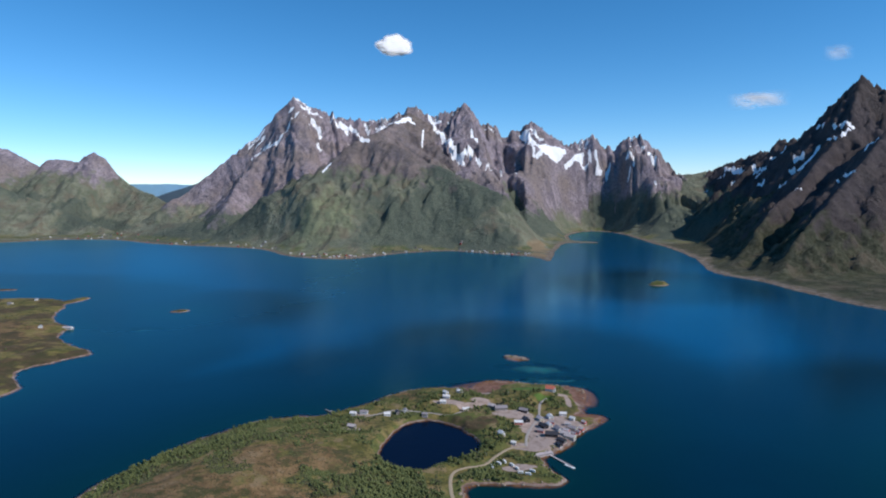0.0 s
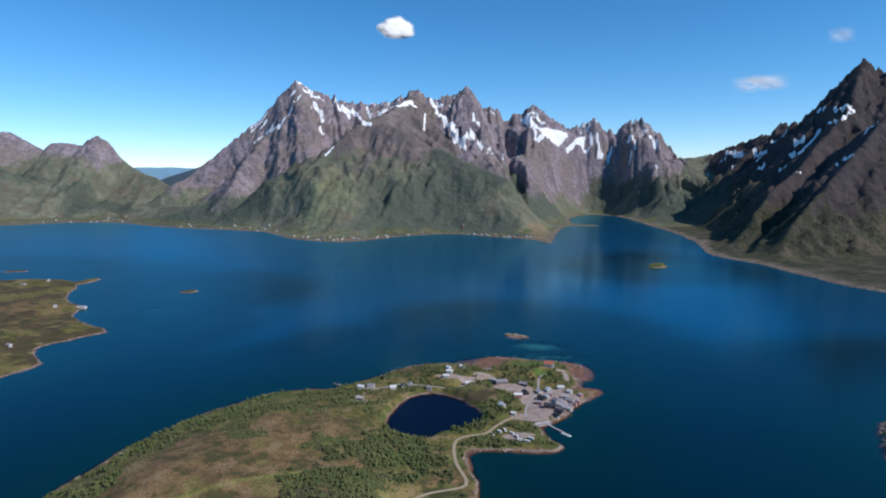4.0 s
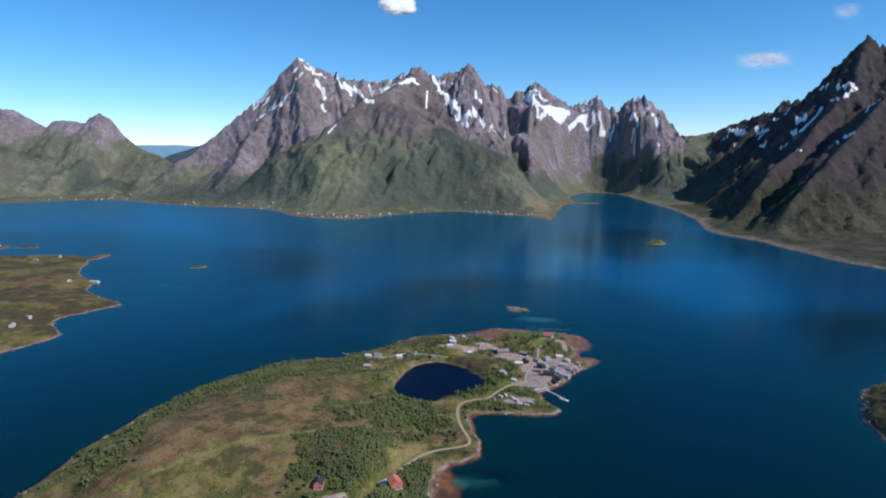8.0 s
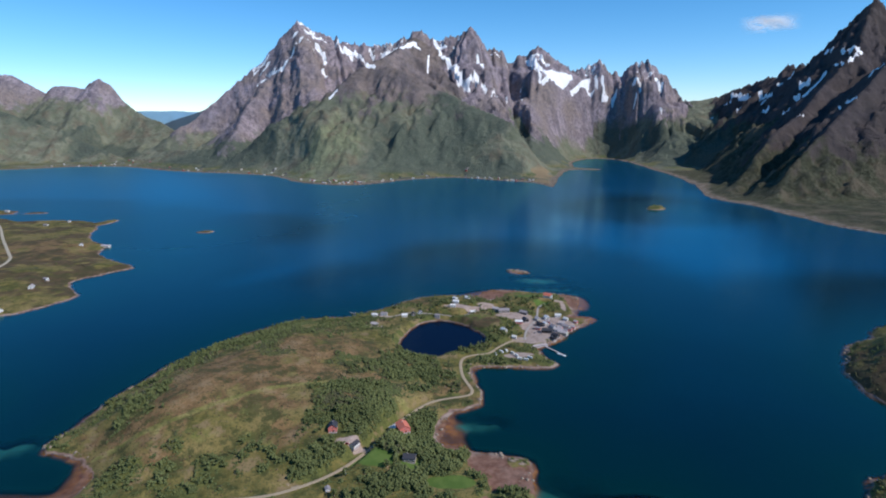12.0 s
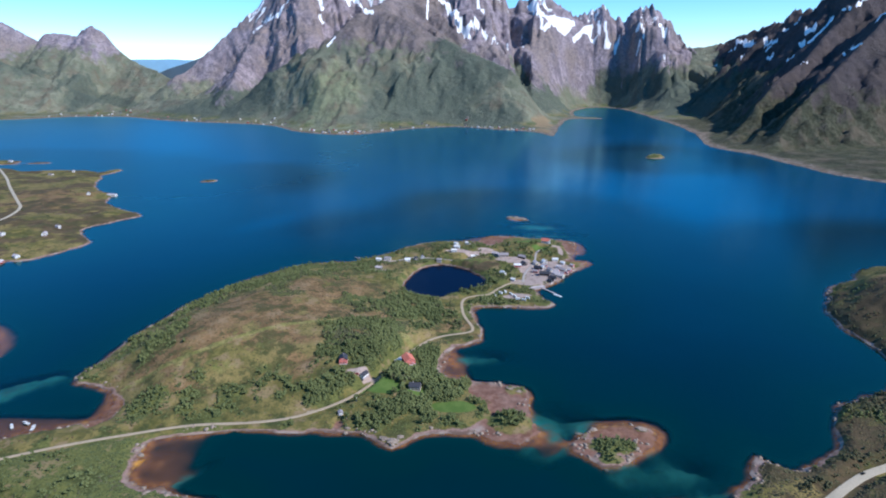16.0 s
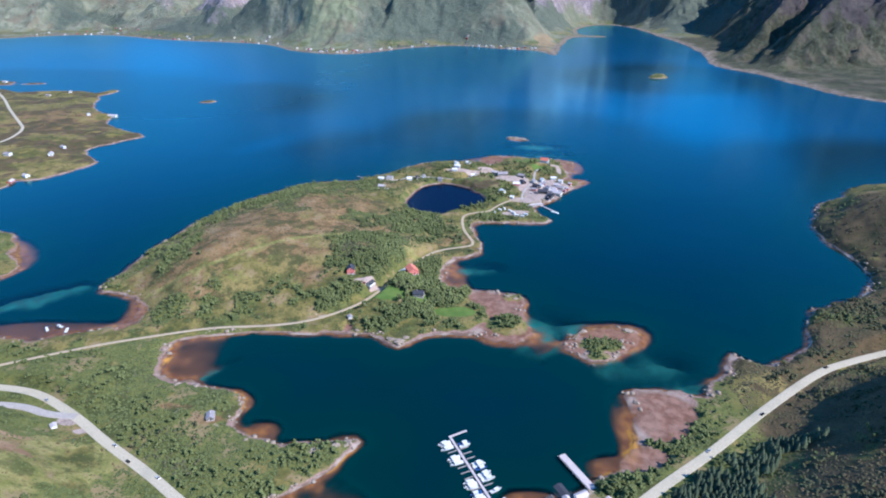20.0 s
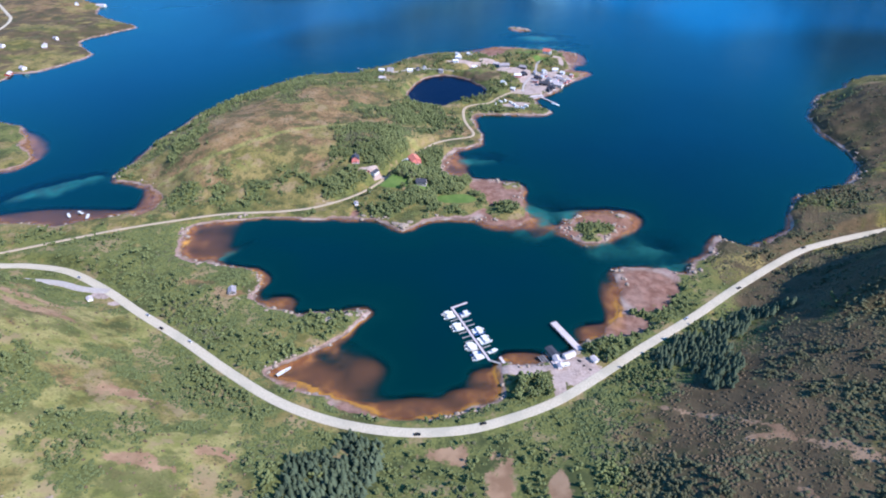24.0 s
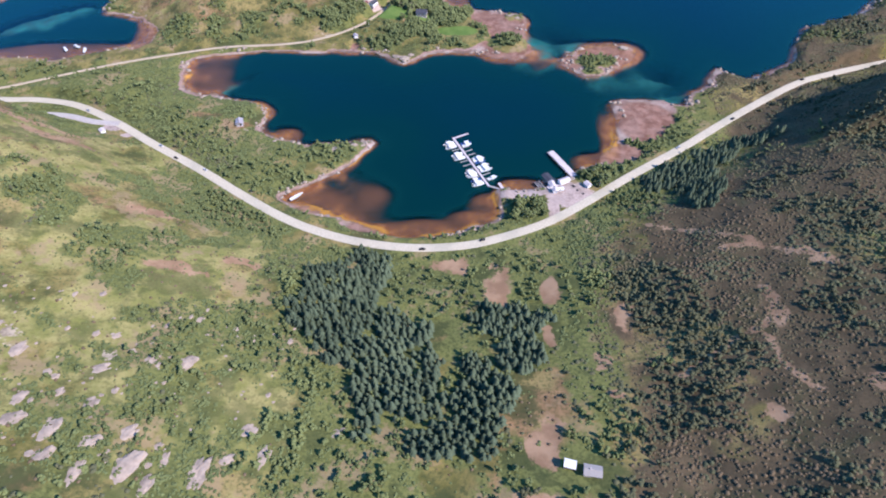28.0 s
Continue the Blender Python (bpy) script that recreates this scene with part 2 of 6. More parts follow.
    c = k.mix(k.math("MULTIPLY", k.step(k.math("ADD", k.attr("tan"), k.math("MULTIPLY_ADD", k.noise(0.02, 5.0), 0.8, -0.4)), 0.35, 0.6), k.step(z, 60.0, 30.0)), c, (0.30, 0.225, 0.135))
    snow = k.step(k.math("ADD", k.attr("snow"), k.math("MULTIPLY_ADD", k.noise(0.042, 7.0, 0.7, (1.0, 1.0, 0.4)), 1.9, -0.95)), 0.47, 0.54)
    c = k.mix(snow, c, (0.97, 0.955, 0.945))
    beach = k.mix(k.step(fine, 0.4, 0.65), (0.17, 0.13, 0.09), (0.33, 0.28, 0.23))
    c = k.mix(k.step(z, 4.0, 2.2), c, beach)
    c = k.mix(k.step(z, 0.3, -0.4), c, seabed(k))
    relief = k.math("ADD", k.noise(0.035, 8.0, 0.74), k.math("MULTIPLY", k.noise(0.011, 5.0, 0.6), 1.4))
    k.bump(k.math("MULTIPLY", relief, k.math("MULTIPLY_ADD", snow, -0.85, 1.0)), 0.9, 18.0)
    return k.done(c, 0.95, spec=0.1)


def water_material():
    k = Nodes("fjord_water")
    out = k.nodes["Material Output"]
    k.nodes.remove(k.bsdf)
    bump = k.nodes.new("ShaderNodeBump")
    bump.inputs["Strength"].default_value, bump.inputs["Distance"].default_value = 0.14, 0.5
    ripple = k.math("ADD", k.noise(0.35, 4.0, 0.6, (1.0, 0.6, 1.0)), k.math("MULTIPLY", k.noise(0.02, 3.0), 1.5))
    k.links.new(ripple, bump.inputs["Height"])
    fres = k.nodes.new("ShaderNodeFresnel")
    fres.inputs["IOR"].default_value = 1.33
    k.links.new(bump.outputs[0], fres.inputs["Normal"])
    gloss = k.nodes.new("ShaderNodeBsdfGlossy")
    gloss.inputs["Color"].default_value = (0.46, 0.84, 1.0, 1.0)
    # a breeze ruffles the open fjord in the west
    breeze = k.math("MULTIPLY", k.step(k.axis(0), 300.0, -900.0), k.step(k.axis(1), 700.0, 1800.0))
    k.put(gloss.inputs["Color"], k.mix(k.attr("peat"), (0.42, 0.86, 0.95), (0.20, 0.31, 0.44)))
    k.put(gloss.inputs["Roughness"], k.math("ADD", k.math("MULTIPLY", breeze, 0.16), k.math("MULTIPLY_ADD", k.noise(0.0022, 4.0), 0.15, 0.10)))
    k.links.new(bump.outputs[0], gloss.inputs["Normal"])
    clear = k.nodes.new("ShaderNodeBsdfTransparent")
    clear.inputs["Color"].default_value = (0.92, 0.97, 0.97, 1.0)
    # light scattered back by the water itself grows with its depth; the lake is dark with peat
    body = k.nodes.new("ShaderNodeBsdfDiffuse")
    blue = k.mix(k.step(k.noise(0.004, 3.0), 0.35, 0.7), (0.0001, 0.0124, 0.021), (0.0002, 0.017, 0.030))
    deep = k.attr("depth")
    shelf = k.mix(k.step(deep, 2.5, 13.0), (0.001, 0.023, 0.021), (0.0003, 0.019, 0.0185))
    # open fjord coloured a brighter blue to stand in for reflected sky
    blue = k.mix(k.step(deep, 52.0, 80.0), blue, (0.0004, 0.058, 0.138))
    blue = k.mix(k.step(deep, 16.0, 48.0), shelf, blue)
    k.put(body.inputs["Color"], k.mix(k.attr("peat"), blue, (0.0025, 0.008, 0.022)))
    inner = k.nodes.new("ShaderNodeMixShader")
    veil = k.step(k.math("ADD", k.math("MULTIPLY_ADD", k.step(k.attr("kelp"), 0.05, 0.5), -1.4, k.attr("depth")), k.math("MULTIPLY_ADD", k.noise(0.05, 4.0), 2.0, -1.0)), 0.3, 5.0)
    k.put(inner.inputs[0], k.math("MULTIPLY", veil, k.math("MULTIPLY_ADD", k.attr("shoal"), -0.75, 1.0)))
    k.links.new(clear.outputs[0], inner.inputs[1])
    k.links.new(body.outputs[0], inner.inputs[2])
    mixed = k.nodes.new("ShaderNodeMixShader")
    k.links.new(fres.outputs[0], mixed.inputs[0])
    k.links.new(inner.outputs[0], mixed.inputs[1])
    k.links.new(gloss.outputs[0], mixed.inputs[2])
    k.links.new(mixed.outputs[0], out.inputs["Surface"])
    return k.mat


def leaf_material(name, dark, light):
    k = Nodes(name)
    c = k.mix(k.step(k.noise(0.9, 4.0), 0.3, 0.7), dark, light)
    c = k.mix(k.math("MULTIPLY", k.island(), 0.3), c, tuple(x * 0.75 for x in dark))
    c = k.mix(k.math("MULTIPLY", k.step(k.noise(0.03, 3.0), 0.4, 0.7), 0.5), c, tuple(x * 1.3 for x in light))
    c = k.mix(k.math("MULTIPLY", k.rnd(), 0.3), c, dark)
    k.bump(k.noise(2.5, 4.0), 0.45, 0.4)
    return k.done(c, 0.85, spec=0.15)


def asphalt_material():
    k = Nodes("worn_asphalt")
    c = k.mix(k.step(k.noise(0.9, 5.0), 0.35, 0.65), (0.40, 0.345, 0.255), (0.52, 0.45, 0.335))
    c = k.mix(k.math("MULTIPLY", k.step(k.noise(0.05, 4.0), 0.45, 0.7), 0.5), c, (0.32, 0.295, 0.22))
    k.bump(k.noise(6.0, 3.0), 0.3, 0.03)
    return k.done(c, 0.9, spec=0.2)


GROUND, MOUNTAIN, WATER = ground_material(), mountain_material(), water_material()
ASPHALT = asphalt_material()
TANROAD = plain("tan_worn_road", (0.45, 0.35, 0.235), 0.95, 0, 0.2, 0.5)
GRAVEL = plain("pale_gravel", (0.42, 0.37, 0.33), 0.95, 0, 0.25, 0.6)
BIRCH = leaf_material("birch_leaves", (0.068, 0.086, 0.032), (0.155, 0.172, 0.064))
# same leaf build as the birch, only darker, for brown slope and heath
DARK_LEAF = leaf_material("dark_scrub_leaves", (0.062, 0.064, 0.034), (0.12, 0.118, 0.058))
HEATHER = leaf_material("heather_twigs", (0.09, 0.064, 0.036), (0.165, 0.12, 0.07))
DWARF = leaf_material("dwarf_birch_and_heather", (0.072, 0.058, 0.031), (0.138, 0.112, 0.057))
SPRUCE = leaf_material("spruce_needles", (0.052, 0.074, 0.046), (0.108, 0.136, 0.078))
BARK = plain("grey_bark", (0.16, 0.13, 0.11), 0.95)
WHITE = plain("white_paint", (0.78, 0.77, 0.74), 0.6, 0, 0.1)
CREAM = plain("cream_paint", (0.62, 0.56, 0.44), 0.65, 0, 0.15)
ROOF_WHITE = plain("white_sheet_roof", (0.74, 0.72, 0.70), 0.5, 0, 0.1)
RED = plain("red_barn_paint", (0.40, 0.05, 0.035), 0.7, 0, 0.2)
PINK = plain("sun_bleached_red_paint", (0.78, 0.23, 0.19), 0.7, 0, 0.15)
DARK = plain("dark_stained_wood", (0.035, 0.03, 0.035), 0.7)
GREYWOOD = plain("weathered_grey_wood", (0.30, 0.27, 0.25), 0.85)
ROOF_DARK = plain("dark_slate_roof", (0.055, 0.055, 0.065), 0.6)
ROOF_GREY = plain("grey_sheet_roof", (0.34, 0.30, 0.305), 0.55)
ROOF_PALE = plain("pale_roof", (0.54, 0.47, 0.46), 0.6)
ROOF_RED = plain("red_tile_roof", (0.66, 0.20, 0.13), 0.7)
CONCRETE = plain("pale_concrete", (0.56, 0.47, 0.455), 0.9, 0, 0.2, 0.5)
STEEL = plain("galvanised_steel", (0.45, 0.46, 0.47), 0.4, 0.8)
GLASS = plain("dark_window_glass", (0.02, 0.025, 0.03), 0.08, 0, 0.1)
RUBBER = plain("black_rubber", (0.02, 0.02, 0.02), 0.8)
ROCK = plain("lichened_rock", (0.36, 0.28, 0.215), 0.95, 0, 0.45, 0.35)


# ---- shaping helpers ----
def part(name, bm, material, parent=None, label=""):
    """Links a bmesh as one mesh object under a thing or a part."""
    me = bpy.data.meshes.new(name)
    bm.to_mesh(me)
    bm.free()
    return place(name, me, material, parent, label)


def place(name, me, material, parent=None, label=""):
    if material and not me.materials:
        me.materials.append(material)
    ob = new(name, me)
    ob.parent = parent
    if label:
        tagged(ob, label)
    return ob


def raw(name, verts, faces, material, parent=None, label="", smooth=False):
    me = bpy.data.meshes.new(name)
    me.from_pydata([tuple(v) for v in verts], [], [tuple(f) for f in faces])
    if smooth:
        me.polygons.foreach_set("use_smooth", np.ones(len(me.polygons), bool))
    me.update()
    return place(name, me, material, parent, label)


def box(bm, x0, y0, z0, x1, y1, z1, bevel=0.0):
    """Adds a box, its upright and top edges worn round by bevel."""
    made = bmesh.ops.create_cube(bm, size=1.0)["verts"]
    bmesh.ops.scale(bm, vec=(x1 - x0, y1 - y0, z1 - z0), verts=made)
    bmesh.ops.translate(bm, vec=((x0 + x1) / 2, (y0 + y1) / 2, (z0 + z1) / 2), verts=made)
    if bevel:
        edges = list({e for v in made for e in v.link_edges})
        bmesh.ops.bevel(bm, geom=edges, offset=bevel, segments=1, affect="EDGES")
    return bm


def boxes(*all_of):
    bm = bmesh.new()
    for b in all_of:
        box(bm, *b)
    return bm


def thing(name, label, category, group="", m=None):
    ob = new(name)
    ob.empty_display_size = 0.5
    tagged(ob, label, category, group)
    if m is not None:
        ob.matrix_basis = m
    return ob


def lattice(ix, iy, seed):
    h = (ix * 374761393 + iy * 668265263 + seed * 1442695041) & 0xFFFFFFFF
    h = ((h ^ (h >> 13)) * 1274126177) & 0xFFFFFFFF
    return ((h ^ (h >> 16)) & 0xFFFF) / 65535.0


def value_noise(x, y, seed=0):
    x, y = np.asarray(x, float), np.asarray(y, float)
    ix, iy = np.floor(x).astype(np.int64), np.floor(y).astype(np.int64)
    fx, fy = x - ix, y - iy
    fx, fy = fx * fx * fx * (fx * (6 * fx - 15) + 10), fy * fy * fy * (fy * (6 * fy - 15) + 10)
    a, b = lattice(ix, iy, seed), lattice(ix + 1, iy, seed)
    c, d = lattice(ix, iy + 1, seed), lattice(ix + 1, iy + 1, seed)
    return (a + (b - a) * fx) * (1 - fy) + (c + (d - c) * fx) * fy


def fbm(x, y, size, octaves=5, gain=0.5, seed=0, ridged=False):
    """Noise from 0 to 1 with features of that size in metres; ridged: with sharp crests."""
    total, amount, weight = 0.0, 1.0, 0.0
    for k in range(octaves):
        turn = 0.6 * k
        u = (x * math.cos(turn) - y * math.sin(turn)) / size * 2**k
        v = (x * math.sin(turn) + y * math.cos(turn)) / size * 2**k
        n = value_noise(u + 17.3 * k, v - 9.1 * k, seed + k)
        if ridged:
            n = 1 - np.abs(2 * n - 1)
        total, weight, amount = total + amount * n, weight + amount, amount * gain
    return total / weight


def smooth(a, b, x):
    t = np.clip((x - a) / (b - a), 0, 1)
    return t * t * (3 - 2 * t)


def rounded(points, closed=False, n=6):
    """A Catmull-Rom curve through hand-set corners."""
    p = np.array(points, float)
    p = np.vstack([p[-1], p, p[0], p[1]]) if closed else np.vstack([2 * p[0] - p[1], p, 2 * p[-1] - p[-2]])
    out = []
    for a, b, c, d in zip(p[:-3], p[1:-2], p[2:-1], p[3:]):
        for t in np.arange(n) / n:
            out.append(0.5 * (2 * b + (c - a) * t + (2 * a - 5 * b + 4 * c - d) * t * t + (3 * b - a - 3 * c + d) * t**3))
    if not closed:
        out.append(p[-2])
    return np.array(out)


def distance_to(line, x, y, closed=False):
    """Distance from many places to a line, and how far along it (0 to 1) the nearest place lies."""
    a = line if closed else line[:-1]
    b = np.roll(line, -1, 0) if closed else line[1:]
    best, where = np.full(x.shape, 1e12), np.zeros(x.shape)
    for k in range(len(a)):
        d = b[k] - a[k]
        t = np.clip(((x - a[k, 0]) * d[0] + (y - a[k, 1]) * d[1]) / max(d @ d, 1e-9), 0, 1)
        q = (x - a[k, 0] - t * d[0]) ** 2 + (y - a[k, 1] - t * d[1]) ** 2
        near = q < best
        best = np.where(near, q, best)
        where = np.where(near, (k + t) / len(a), where)
    return np.sqrt(best), where


def inside(line, x, y):
    odd = np.zeros(x.shape, bool)
    for (ax, ay), (bx, by) in zip(line, np.roll(line, -1, 0)):
        odd ^= ((ay > y) != (by > y)) & (x < (bx - ax) * (y - ay) / (by - ay if by != ay else 1e-9) + ax)
    return odd


def signed(line, x, y, reach=400.0):
    """Metres inside (plus) or outside (minus) a closed line, exact within reach of it."""
    d = np.full(x.shape, reach)
    lo, hi = line.min(0) - reach, line.max(0) + reach
    near = (x > lo[0]) & (x < hi[0]) & (y > lo[1]) & (y < hi[1])
    if near.any():
        d[near] = distance_to(line, x[near], y[near], True)[0]
    return np.where(inside(line, x, y), d, -d)


# ---- plan: coast lines, roads and hills, in metres; the sea is at 0 ----
PENINSULA = [(-520, 318), (-463, 322), (-426, 317), (-383, 332), (-348, 348), (-347, 377), (-368, 401), (-397, 414), (-418, 424), (-413, 487), (-401, 575), (-359, 684), (-295, 778), (-225, 817), (-166, 829), (-110, 879), (-75, 918), (-4, 944), (40, 936), (76, 976), (153, 963), (217, 943), (229, 905), (208, 836), (228, 814), (188, 760), (137, 701), (121, 686), (135, 635), (100, 622), (34, 624), (22, 602), (30, 561), (28, 520), (-6, 503), (-30, 420), (-160, 400), (-300, 340), (-420, 260), (-520, 230)]
PENINSULA_SOUTH = [(28, 525), (-6, 503), (-17, 489), (-21, 449), (-10, 434), (23, 423), (53, 419), (72, 405), (65, 371), (71, 340), (73, 325), (54, 316), (36, 316), (13, 327), (-35, 326), (-61, 308), (-77, 320), (-102, 331), (-157, 332), (-214, 337), (-255, 331), (-281, 320), (-288, 300), (-300, 200), (-560, 170), (-560, 300), (-460, 310), (-330, 360), (-200, 460), (-40, 560)]
MAINLAND = [(-520, 300), (-330, 300), (-286, 302), (-276, 264), (-242, 251), (-195, 235), (-190, 203), (-172, 187), (-144, 177), (-125, 180), (-102, 182), (-82, 179), (-92, 166), (-104, 145), (-127, 125), (-154, 112), (-142, 97), (-115, 88), (-91, 80), (-71, 69), (-52, 61), (-30, 65), (-1, 77), (20, 87), (22, 104), (24, 118), (40, 118), (58, 122), (78, 127), (91, 143), (113, 150), (132, 178), (140, 212), (142, 236), (160, 243), (184, 242), (206, 230), (218, 250), (241, 262), (285, 274), (325, 294), (380, 250), (420, 100), (420, -500), (-700, -500), (-700, 250)]
EAST_LAND = [(285, 276), (303, 284), (325, 300), (345, 323), (362, 349), (378, 371), (395, 380), (424, 393), (444, 400), (465, 414), (484, 440), (497, 474), (503, 504), (497, 545), (501, 579), (508, 610), (537, 649), (566, 694), (629, 728), (660, 768), (728, 783), (860, 770), (1100, 700), (1700, 400), (1900, -900), (300, -900), (240, 180)]
SOUTH_LAND = [(-4400, -3200), (4400, -3200), (4400, -300), (1500, 200), (400, 60), (-500, 60), (-620, 300), (-820, 330), (-1100, 430), (-1500, 700), (-2200, 1000), (-4400, 1300)]
WEST_LAND = [(-1424, 1715), (-1274, 1738), (-1136, 1715), (-1060, 1615), (-980, 1445), (-891, 1375), (-874, 1322), (-835, 1250), (-708, 1154), (-728, 1105), (-768, 1038), (-742, 985), (-703, 940), (-713, 880), (-752, 827), (-793, 827), (-781, 781), (-900, 700), (-1200, 640), (-1700, 800), (-2300, 1300), (-2200, 1750), (-1800, 1800)]
ISLETS = [
    [(87, 321), (105, 301), (119, 285), (136, 285), (164, 306), (180, 334), (166, 342), (132, 340), (119, 332), (101, 316)],
    [(122, 1132), (138, 1126), (162, 1112), (164, 1098), (150, 1097), (130, 1104)],
    [(700, 1968), (725, 2006), (775, 2000), (768, 1968), (730, 1952)],
    [(-732, 1545), (-712, 1570), (-684, 1562), (-690, 1540), (-712, 1534)],
    [(-690, 600), (-640, 590), (-606, 557), (-560, 504), (-546, 464), (-566, 445), (-640, 470)],
    [(-1478, 1872), (-1430, 1898), (-1382, 1892), (-1420, 1868)],
    [(-1106, 1640), (-1074, 1655), (-1062, 1740), (-1096, 1752)],
    [(-1700, 1840), (-1580, 1838), (-1500, 1866), (-1520, 1925), (-1600, 1945), (-1700, 1940)],
]
LAKE = [(-83, 708), (-71, 748), (-54, 791), (-15, 803), (23, 776), (48, 739), (39, 702), (-7, 670), (-32, 654), (-63, 663)]
MAIN_ROAD = [(-900, 330), (-640, 288), (-520, 250), (-443, 242), (-410, 241), (-368, 232), (-322, 206), (-277, 174), (-228, 141), (-186, 110), (-148, 84), (-117, 68), (-84, 57), (-45, 51), (-6, 53), (25, 62), (59, 77), (92, 99), (134, 130), (186, 166), (246, 211), (315, 258), (357, 277), (429, 300), (560, 335), (800, 330)]
SIDE_ROAD = [(-560, 246), (-500, 252), (-455, 263), (-418, 279), (-361, 304), (-308, 322), (-253, 337), (-194, 342), (-153, 354), (-113, 384), (-84, 428), (-67, 466), (-40, 508), (-20, 525), (14, 537), (20, 548), (18, 560), (10, 590), (8, 625), (12, 645), (24, 656), (49, 665), (64, 686), (84, 708), (105, 714)]
VILLAGE_LANE = [(105, 714), (111, 746), (122, 776), (136, 806), (147, 860), (161, 884)]
LAKE_LANE = [(-128, 812), (-100, 818), (-70, 836), (-20, 826), (10, 818), (40, 842), (80, 856)]
LAYBY = [(-520, 232), (-430, 221), (-374, 216), (-345, 207), (-328, 204), (-316, 203)]
WEST_ROAD = [(-1418, 1685), (-1336, 1590), (-1270, 1512), (-1170, 1385), (-1032, 1218), (-994, 1170), (-968, 1112), (-957, 1045), (-985, 975), (-1060, 905)]
# flats of mud and stones that lie bare at low water: x, y, half width, half depth
FLATS = [(72, 932, 36, 28), (216, 925, 20, 32), (26, 392, 20, 26), (35, 320, 24, 18), (50, 346, 32, 28), (-116, 341, 5, 6), (165, 205, 30, 34), (130, 160, 26, 12), (44, 378, 30, 40), (66, 345, 12, 22), (150, 318, 30, 22), (104, 305, 16, 14), (-120, 100, 22, 10), (-75, 76, 22, 8), (222, 900, 22, 46), (60, 955, 50, 14), (215, 822, 26, 10), (-8, 452, 14, 30), (-350, 362, 10, 24)]
# shallows full of kelp
KELP = [(-78, 112, 34, 30), (-110, 108, 34, 16), (-40, 78, 34, 16), (-2, 90, 24, 12), (8, 106, 16, 12), (-250, 290, 34, 34), (-195, 226, 18, 14), (-160, 196, 16, 14), (-440, 346, 90, 28), (-354, 372, 16, 30), (124, 190, 10, 40), (100, 158, 16, 12), (42, 128, 18, 8), (0, 455, 18, 36), (78, 330, 16, 30), (150, 330, 46, 30), (232, 905, 18, 50), (-590, 510, 60, 60), (150, 1106, 16, 9), (60, 965, 60, 16), (215, 812, 26, 14)]
SHOALS = [(172, 1056, 62, 26), (195, 1036, 46, 14), (185, 984, 66, 16), (-452, 428, 26, 15), (-464, 419, 28, 18), (-478, 408, 30, 20), (-492, 395, 30, 20), (-510, 378, 26, 18), (-420, 2660, 160, 34), (-700, 1350, 40, 18)]
# deeper shoals that only tint the water
DIM_SHOALS = [(205, 247, 26, 5), (168, 274, 50, 24), (140, 268, 28, 18), (30, 478, 34, 18), (94, 346, 34, 26), (76, 302, 26, 10), (-225, 275, 10, 10)]
HILLS = [(-235, 600, 23, 120, 150), (-130, 470, 16, 110, 70), (-300, 470, 20, 80, 90), (0, 870, 6, 70, 50), (150, 900, 5, 45, 35), (-1000, 1300, 11, 220, 260), (-900, 1000, 9, 160, 130), (660, 610, 28, 130, 120), (470, 300, 14, 90, 70), (-150, 200, 9, 60, 30), (-300, 250, 7, 70, 40), (140, 1110, 1.5, 26, 20), (735, 1980, 4, 26, 20), (-708, 1552, 3, 16, 12)]

KNOLLS = [(48, 345, 7, 15, 12), (138, 309, 4.5, 17, 9), (58, 402, 2.6, 10, 6), (168, 332, 2.2, 6, 5), (112, 330, 2.0, 5, 4)]


def coast_detail(x, y):
    return 19.0 * (fbm(x, y, 42, 5, 0.6, 3) - 0.5) + 11.0 * (fbm(x, y, 13, 3, 0.6, 4) - 0.5)


SHORES = [rounded(s, True, 4) for s in (PENINSULA, PENINSULA_SOUTH, MAINLAND, EAST_LAND, SOUTH_LAND, WEST_LAND, *ISLETS)]
LAKE_SHORE = rounded(LAKE, True, 5)
ROADS = {"main": rounded(MAIN_ROAD), "side": rounded(SIDE_ROAD), "lane": rounded(VILLAGE_LANE), "lake": rounded(LAKE_LANE), "layby": rounded(LAYBY), "west": rounded(WEST_ROAD)}
# road: half width, height over the sea
ROAD_BED = {"main": (4.3, 4.2), "side": (2.6, 3.2), "lane": (1.9, 3.4), "lake": (1.8, 3.2), "layby": (3.2, 4.2), "west": (2.8, 15.0)}


def bell(x, y, cx, cy, rx, ry, power=1.0):
    return np.exp(-((((x - cx) / rx) ** 2 + ((y - cy) / ry) ** 2) ** power))


def inland(x, y):
    """Metres from the water's edge: plus on land, minus at sea."""
    d = np.full(x.shape, -400.0)
    for s in SHORES:
        d = np.maximum(d, signed(s, x, y))
    return d + coast_detail(x, y) * smooth(400, 300, np.abs(d)) * 0.7


